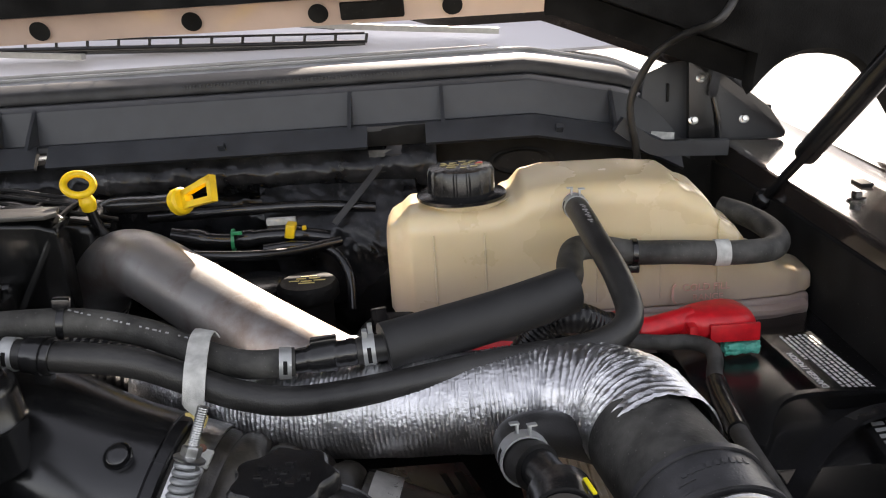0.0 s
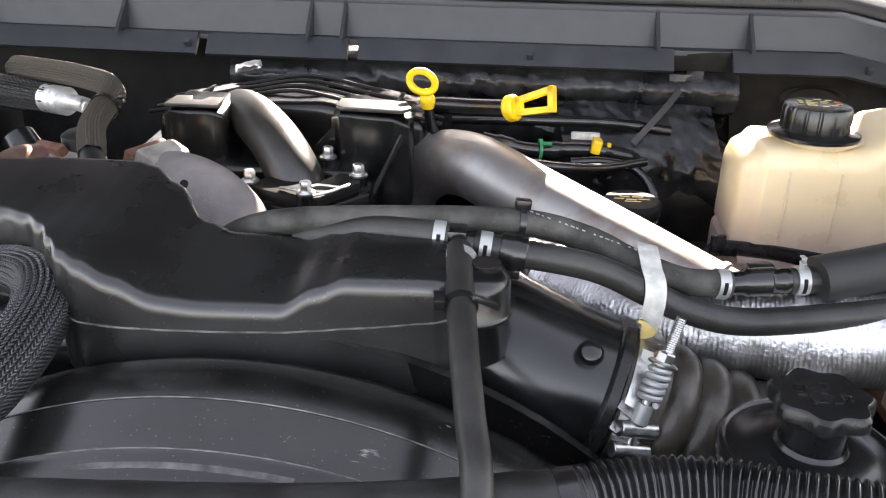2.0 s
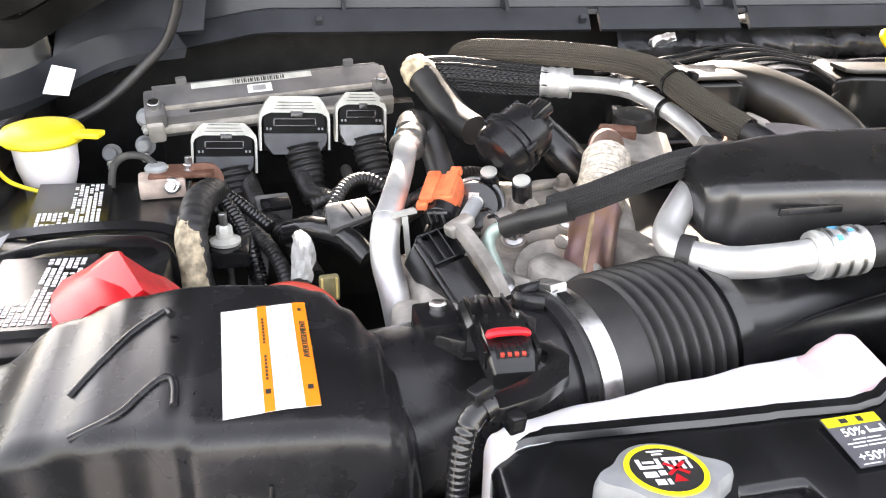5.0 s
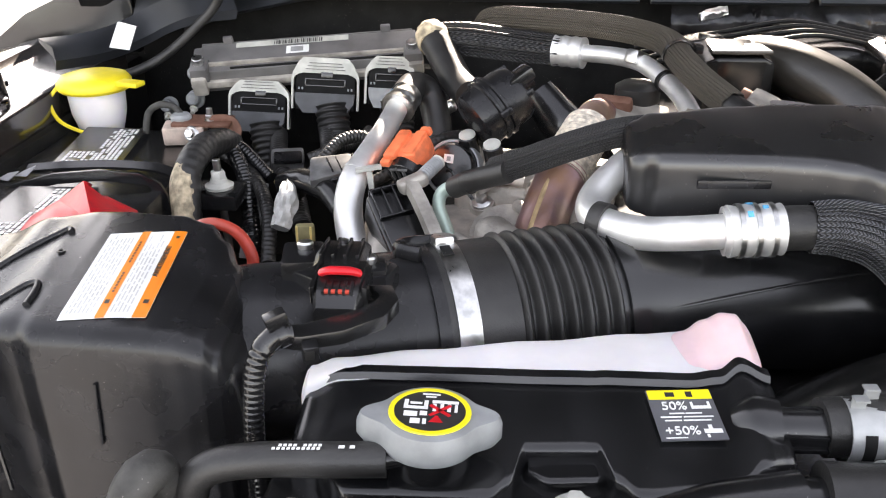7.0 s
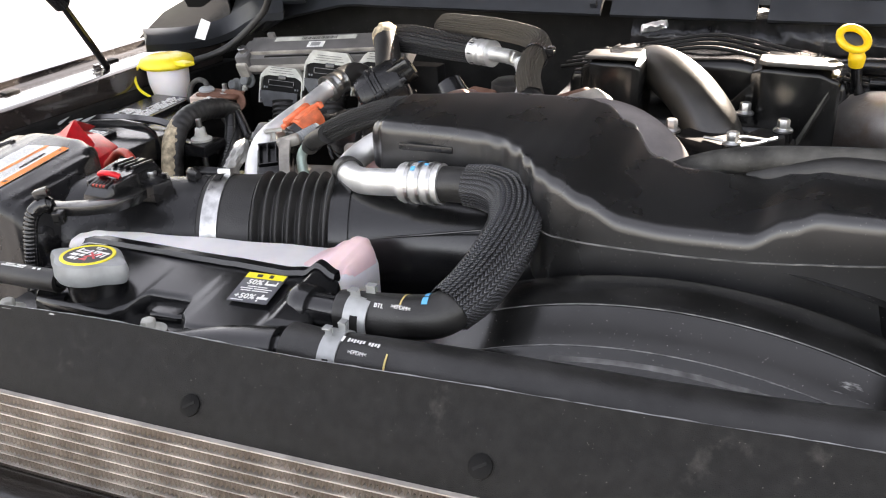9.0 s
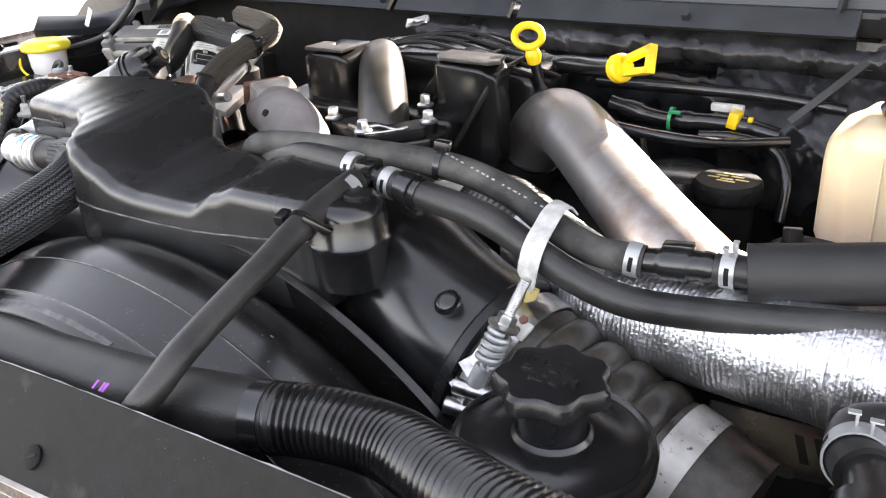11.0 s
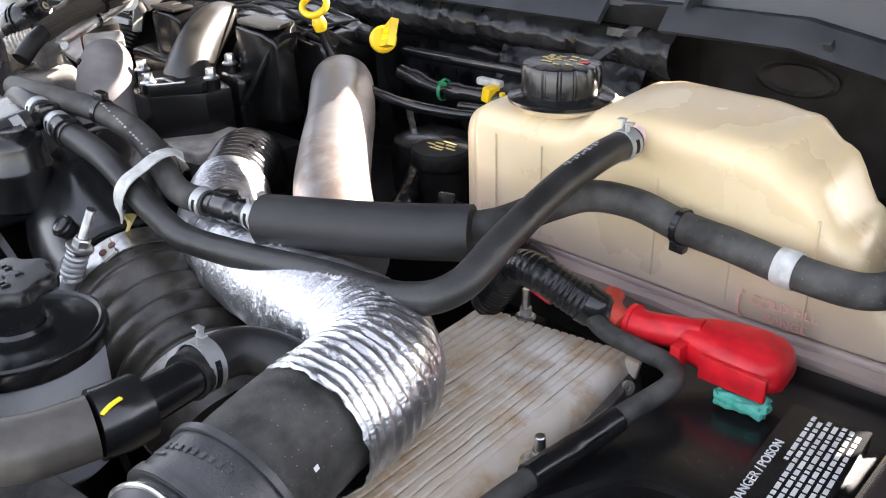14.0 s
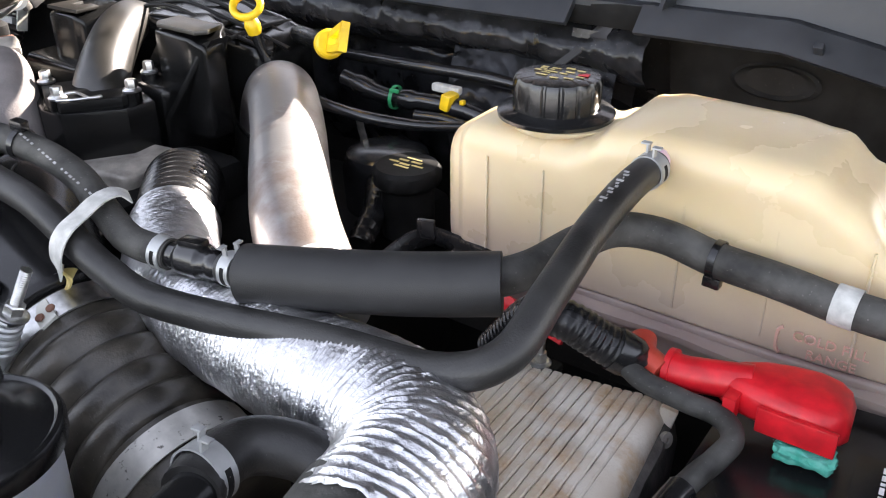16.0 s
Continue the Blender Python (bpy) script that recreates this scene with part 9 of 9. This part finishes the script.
part("bracket", rbox((-1.12, 1.08, 1.24), (0.30, 0.03, 0.10), 0.005), DARK, ec, "dark mounting bracket")
lone("metal_spigot", rod((-0.9830, 0.950, 1.2670), (-0.9590, 0.946, 1.2800), 0.0072, None, 20, 0.001), STEEL, "short bright metal spigot beside the hoses", "spigot")
wb = thing("wiring_cluster", (-1.08, 0.9, 1.22), "tangled black wiring with grey connectors", "wiring")
for pts, r in (([(-1.115, 0.99, 1.24), (-1.10, 0.93, 1.23), (-1.085, 0.87, 1.245), (-1.095, 0.82, 1.24), (-1.12, 0.80, 1.22)], 0.009), ([(-1.17, 0.98, 1.23), (-1.15, 0.90, 1.22), (-1.12, 0.84, 1.21), (-1.10, 0.78, 1.20)], 0.010), ([(-1.06, 0.97, 1.24), (-1.06, 0.90, 1.25), (-1.075, 0.84, 1.262), (-1.10, 0.83, 1.255)], 0.006), ([(-1.20, 0.86, 1.25), (-1.16, 0.83, 1.235), (-1.13, 0.77, 1.22), (-1.12, 0.72, 1.19)], 0.007), ([(-1.02, 0.80, 1.26), (-0.985, 0.805, 1.277), (-0.95, 0.83, 1.282), (-0.92, 0.85, 1.27)], 0.006), ([(-1.03, 0.78, 1.25), (-0.99, 0.79, 1.268), (-0.95, 0.81, 1.275)], 0.006)):
    part("loom", tube(pts, r, 0.0012, 12, ribbed(0.005, 0.06)), RUBBER, wb)
GREYCON = mat("grey_connector_plastic", (0.105, 0.105, 0.105), 0.5, var=0.25, scale=80)
part("grey_connector", rbox((-1.140, 0.898, 1.222), (0.036, 0.026, 0.030), 0.004, (20, 0, 12)), GREYCON, wb, "dusty grey connector")
part("connector_cap", rbox((-1.136, 0.884, 1.236), (0.030, 0.016, 0.006), 0.002, (20, 0, 12)), PLASTIC, wb)
part("seal_ring", lathe([(0.0075, 0), (0.0105, 0.001), (0.0105, 0.004), (0.0075, 0.005)], along((-1.1417, 0.8795, 1.2130), (-1.16, 0.80, 1.26)), 22, None, None, (0, 2 * math.pi), False), TAPE_Y, wb, "yellow seal ring")
part("slab_connector", prism(fillet([(-0.022, -0.012), (0.020, -0.014), (0.026, 0.008), (-0.012, 0.018)], 0.004, 3), -0.005, 0.006, pose(-1.0700, 0.7800, 1.2620, 24, -10, 24), 0.0015), GREYCON, wb, "smooth grey connector half")
part("slab_back", rbox((-1.0580, 0.7860, 1.2590), (0.034, 0.028, 0.014), 0.003, (24, -10, 24)), SATIN, wb)
for k in range(4):
    part("connector_rib", rbox((-1.068 + 0.008 * k, 0.7790 + 0.003 * k, 1.2670), (0.0016, 0.020, 0.005), 0.0004, (24, -10, 24)), PLASTIC, wb)
part("loom", tube([(-1.030, 0.835, 1.270), (-1.048, 0.838, 1.277), (-1.066, 0.826, 1.276), (-1.078, 0.806, 1.266), (-1.090, 0.790, 1.250)], 0.0062, 0.0008, 14, ribbed(0.0042, 0.08)), RUBBER, wb)
part("foil_tape", tube([(-1.1130, 0.785, 1.2440), (-1.1090, 0.768, 1.2380), (-1.1130, 0.745, 1.2160)], [0.006, 0.0100, 0.0085], 0.0012, 22, None, True, None, None, 0.42), TAG, wb, "crumpled silver tape")
part("taped_loom", tube([(-1.122, 0.810, 1.236), (-1.098, 0.792, 1.246), (-1.070, 0.770, 1.246), (-1.050, 0.745, 1.235)], 0.012, 0.002, 16, None, True, None, None, 0.08), SATIN, wb)
part("amber_clip", rbox((-1.0880, 0.742, 1.210), (0.018, 0.010, 0.024), 0.003, (0, 0, 8)), mat("olive_plastic", (0.26, 0.23, 0.12), 0.5, var=0.2, scale=60), wb, "olive clip")
for x in (-1.0945, -1.0815):
    part("clip_rib", rbox((x, 0.7365, 1.212), (0.002, 0.003, 0.020), 0.0006, (0, 0, 8)), TAPE_Y, wb)
part("stay", strip([(-1.150, 0.820, 1.232), (-1.152, 0.800, 1.215), (-1.155, 0.770, 1.17)], 0.018, 0.003, (0.2, -0.8, 0.4)), GREYCON, wb, "flat grey bracket stay")

# ---- left battery corner ----
bl = battery((-1.3055, 0.755, 1.252), "black car battery with printed vent covers", 0.33, 0.165)
for qd, rows_, sz_ in (([(-1.350, 0.790, 1.2520), (-1.281, 0.792, 1.2520), (-1.297, 0.906, 1.2520), (-1.366, 0.908, 1.2520)], 12, 1), ([(-1.345, 0.610, 1.2520), (-1.272, 0.612, 1.2520), (-1.276, 0.733, 1.2520), (-1.350, 0.731, 1.2520)], 12, 1)):
    vcl = part("vent_cover", patch(*qd, 0.0065), SATIN, bl, "raised vent cover with printed warnings", False)
    rnd = random.Random(rows_ + int(qd[0][1] * 100))
    cut = []
    for j in range(rows_):
        v, end = 0.05, (0.95 if j > 5 else 0.32)
        while v < end:
            ln = rnd.uniform(0.02, 0.06)
            if rnd.random() < 0.88:
                cut.append((0.10 + 0.068 * j, 0.148 + 0.068 * j, v, min(end, v + ln)))
            v += ln + 0.012
    bars(qd, cut, PAPER, vcl, "writing", 0.0069)
hd = part("hold_down", prism([(-1.412, 1.215), (-1.402, 1.238), (-1.368, 1.254), (-1.325, 1.2665), (-1.277, 1.2715), (-1.240, 1.2690), (-1.222, 1.2590), (-1.216, 1.246), (-1.214, 1.20), (-1.222, 1.20), (-1.225, 1.245), (-1.234, 1.257), (-1.279, 1.2605), (-1.322, 1.2560), (-1.362, 1.2455), (-1.400, 1.229)], -0.747, -0.743, pose(0, 0, 0, 90, 0, 0), 0.0008), SATIN, bl, "black arched hold-down strap")
part("hold_down_lip", strip([(-1.375, 0.790, 1.2535), (-1.330, 0.789, 1.2580), (-1.279, 0.788, 1.2600), (-1.235, 0.784, 1.2580), (-1.205, 0.776, 1.2480)], 0.010, 0.003, (0, -0.4, 0.9)), SATIN, bl)
for k in range(0, 6, 2):
    part("torn_film", patch((-1.40 + 0.006 * k, 0.748 + 0.005 * k, 1.2535), (-1.387 + 0.006 * k, 0.742 + 0.006 * k, 1.2540), (-1.383 + 0.006 * k, 0.757 + 0.006 * k, 1.2620 - 0.002 * (k % 3)), (-1.394 + 0.006 * k, 0.760 + 0.004 * k, 1.2560), 0.0008), PALE_GREY, bl, "scrap of torn grey film")
rl = thing("terminal_cover", (-1.23, 0.64, 1.252), "bright red folded battery terminal cover", "terminal cover")
part("cover", loft([[Vector((x + dx, y, z)) for dx, z in ((-w_, 1.253), (-w_ * 0.98, 1.262 + r_ * 0.5), (-w_ * 0.35, 1.270 + r_), (w_ * 0.35, 1.268 + r_), (w_, 1.260 + r_ * 0.4), (w_, 1.253))] for x, y, w_, r_ in ((-1.2280, 0.588, 0.042, 0.016), (-1.2360, 0.612, 0.048, 0.019), (-1.2430, 0.640, 0.047, 0.017), (-1.2520, 0.672, 0.038, 0.008))]), RED, rl)
part("flap", loft([[Vector(p) for p in ((-1.2900, 0.672, 1.2620), (-1.2560, 0.680, 1.2830), (-1.2540, 0.6820, 1.2815), (-1.2890, 0.6750, 1.2600))], [Vector(p) for p in ((-1.2780, 0.630, 1.2740), (-1.2380, 0.6380, 1.3030), (-1.2360, 0.6400, 1.3015), (-1.2770, 0.6320, 1.2720))], [Vector(p) for p in ((-1.2540, 0.590, 1.2680), (-1.2170, 0.6000, 1.2900), (-1.2150, 0.6015, 1.2880), (-1.2530, 0.5920, 1.2660))]]), RED, rl, "folded-up flap")
part("flap", loft([[Vector(p) for p in ((-1.2380, 0.6380, 1.3030), (-1.2080, 0.6320, 1.2800), (-1.2080, 0.6340, 1.2780), (-1.2380, 0.6405, 1.3005))], [Vector(p) for p in ((-1.2170, 0.6000, 1.2900), (-1.1900, 0.6000, 1.2700), (-1.1900, 0.6015, 1.2680), (-1.2170, 0.6020, 1.2880))]]), RED, rl)
part("side_tab", rbox((-1.2000, 0.6080, 1.2660), (0.026, 0.024, 0.016), 0.004, (0, 14, -10)), RED, rl)
jb = thing("junction_block", (-1.235, 0.885, 1.25), "beige junction block with a rusty clamp and bolts", "junction block")
part("block", rbox((-1.2440, 0.8790, 1.2640), (0.044, 0.024, 0.020), 0.003, (8, 0, 8)), mat("beige_block", (0.50, 0.40, 0.34), 0.5, 0.15, var=0.25, scale=60), jb)
part("clamp_top", prism(fillet([(-0.022, -0.012), (0.040, -0.012), (0.044, 0.014), (-0.014, 0.016)], 0.004, 3), 0.0, 0.004, pose(-1.2360, 0.8830, 1.2730, 6, 2, 8), 0.001), RUST, jb, "rust-brown clamp")
part("clamp_arm", tube([(-1.2180, 0.8860, 1.2740), (-1.2030, 0.8890, 1.2745), (-1.1950, 0.8900, 1.2700), (-1.1930, 0.8880, 1.2610), (-1.2020, 0.8840, 1.2560), (-1.2180, 0.8820, 1.2570)], 0.0034, 0.002, 10, None, True, None, (1.0, 2.2)), RUST, jb, "rusty bent strap")
part("grommet", lathe([(0.0110, 0), (0.0115, 0.004), (0.0090, 0.007), (0.001, 0.008)], pose(-1.2490, 0.8860, 1.2755), 24), GREYCAP, jb, "grey rubber boot")
part("nut", hexbolt((-1.2335, 0.8690, 1.2660), (-1.2335, 0.4, 1.45), 0.0052, 0.010), STEEL, jb)
part("stud", rod((-1.2185, 0.8880, 1.2740), (-1.2182, 0.8880, 1.2890), 0.0034), STEEL, jb)
part("stud_nut", hexbolt((-1.2185, 0.8880, 1.2745), (-1.2185, 0.8880, 3), 0.0050, 0.007), STEEL, jb)
part("wire", tube([(-1.2490, 0.8880, 1.2800), (-1.262, 0.900, 1.2860), (-1.280, 0.905, 1.2860), (-1.293, 0.905, 1.276), (-1.297, 0.90, 1.255)], 0.0038, 0.003, 10), DUSTY, jb)
lc_ = thing("battery_loom", (-1.2, 0.76, 1.26), "thick taped battery loom with a worn tan side", "wiring loom")
part("loom", tube([(-1.1880, 0.868, 1.258), (-1.1940, 0.845, 1.2670), (-1.2010, 0.812, 1.2710), (-1.2040, 0.782, 1.2660), (-1.2040, 0.764, 1.252), (-1.200, 0.748, 1.225), (-1.196, 0.735, 1.19)], [0.010, 0.0135, 0.0140, 0.0135, 0.0125, 0.0120, 0.0115], 0.002, 20, lambda s: 1 + 0.035 * math.cos(s * 2 * math.pi / 0.008), True, None, None, 0.05), RUBBER, lc_)
part("worn_side", tube([(-1.2060, 0.781, 1.2650), (-1.2065, 0.762, 1.2520), (-1.2025, 0.745, 1.226), (-1.199, 0.733, 1.195)], [0.0120, 0.0130, 0.0122, 0.0116], 0.0016, 24, None, True, None, None, 0.10), TANCLOTH, lc_, "worn tan tape")
part("branch", tube([(-1.1930, 0.862, 1.2580), (-1.1800, 0.845, 1.2500), (-1.1660, 0.822, 1.2350), (-1.1560, 0.795, 1.2150), (-1.145, 0.76, 1.18)], 0.0082, 0.0008, 16, ribbed(0.0045, 0.07)), SATIN, lc_, "corrugated branch")
part("branch", tube([(-1.1920, 0.868, 1.2600), (-1.1740, 0.856, 1.2540), (-1.1560, 0.842, 1.2430), (-1.1400, 0.828, 1.2340)], 0.0062, 0.0008, 14, ribbed(0.0042, 0.07)), SATIN, lc_)
st = thing("battery_stud", (-1.178, 0.78, 1.20), "zinc hold-down stud with a pale flanged nut", "stud")
part("rod", rod((-1.174, 0.778, 1.13), (-1.179, 0.780, 1.271), 0.0038), STEEL, st)
part("nut", lathe([(0.0135, 0), (0.0140, 0.003), (0.0085, 0.006), (0.0075, 0.010)], pose(-1.1785, 0.780, 1.2420), 24), LATCH, st)
part("hex", lathe([(0.0072, 0.009), (0.0072, 0.016), (0.006, 0.0175)], pose(-1.1785, 0.780, 1.2420), 6), LATCH, st)
part("plate", box_between(-1.207, -1.157, 0.758, 0.802, 1.226, 1.2415, 0.003), SATIN, st)
lone("power_cable", tube([(-1.155, 0.598, 1.27), (-1.125, 0.59, 1.290), (-1.098, 0.578, 1.290), (-1.085, 0.57, 1.272), (-1.09, 0.565, 1.25)], 0.0045, 0.003, 12), REDCABLE, "red power cable looping behind the air box", "cable")
wr_ = thing("washer_filler", (-1.365, 0.94, 1.2), "white washer filler neck with a yellow snap cap", "washer filler")
part("neck", lathe([(0.020, -0.10), (0.0205, -0.062), (0.026, -0.045), (0.030, -0.030), (0.0315, -0.004), (0.031, 0.0)], pose(-1.365, 0.940, 1.298), 32), WHITE, wr_)
part("cap", lathe([(0.038, -0.008), (0.0405, -0.005), (0.0405, 0.001), (0.037, 0.006), (0.028, 0.009), (0.001, 0.010)], pose(-1.365, 0.940, 1.302), 36), LEMON, wr_, "yellow snap cap")
part("thumb_tab", rbox((-1.318, 0.925, 1.304), (0.030, 0.018, 0.006), 0.0025, (0, 0, -14)), LEMON, wr_)
part("tether", tube([(-1.400, 0.925, 1.300), (-1.408, 0.915, 1.285), (-1.395, 0.905, 1.265), (-1.365, 0.903, 1.252), (-1.345, 0.908, 1.245)], 0.0022, 0.004, 8), LEMON, wr_, "yellow tether strap")
lone("paper_tag", patch((-1.385, 1.035, 1.318), (-1.355, 1.022, 1.318), (-1.345, 1.03, 1.345), (-1.372, 1.042, 1.348), 0.001), PAPER, "small white paper tag", "tag")
lone("paper_tag", patch((0.245, 1.165, 1.342), (0.275, 1.155, 1.338), (0.278, 1.165, 1.348), (0.25, 1.175, 1.350), 0.001), TAG, "small white paper tag", "tag")
lone("side_rail", box_between(-1.44, -1.395, 0.30, 1.15, 1.19, 1.262, 0.006), DARK, "black side rail under the fender edge", "rail")
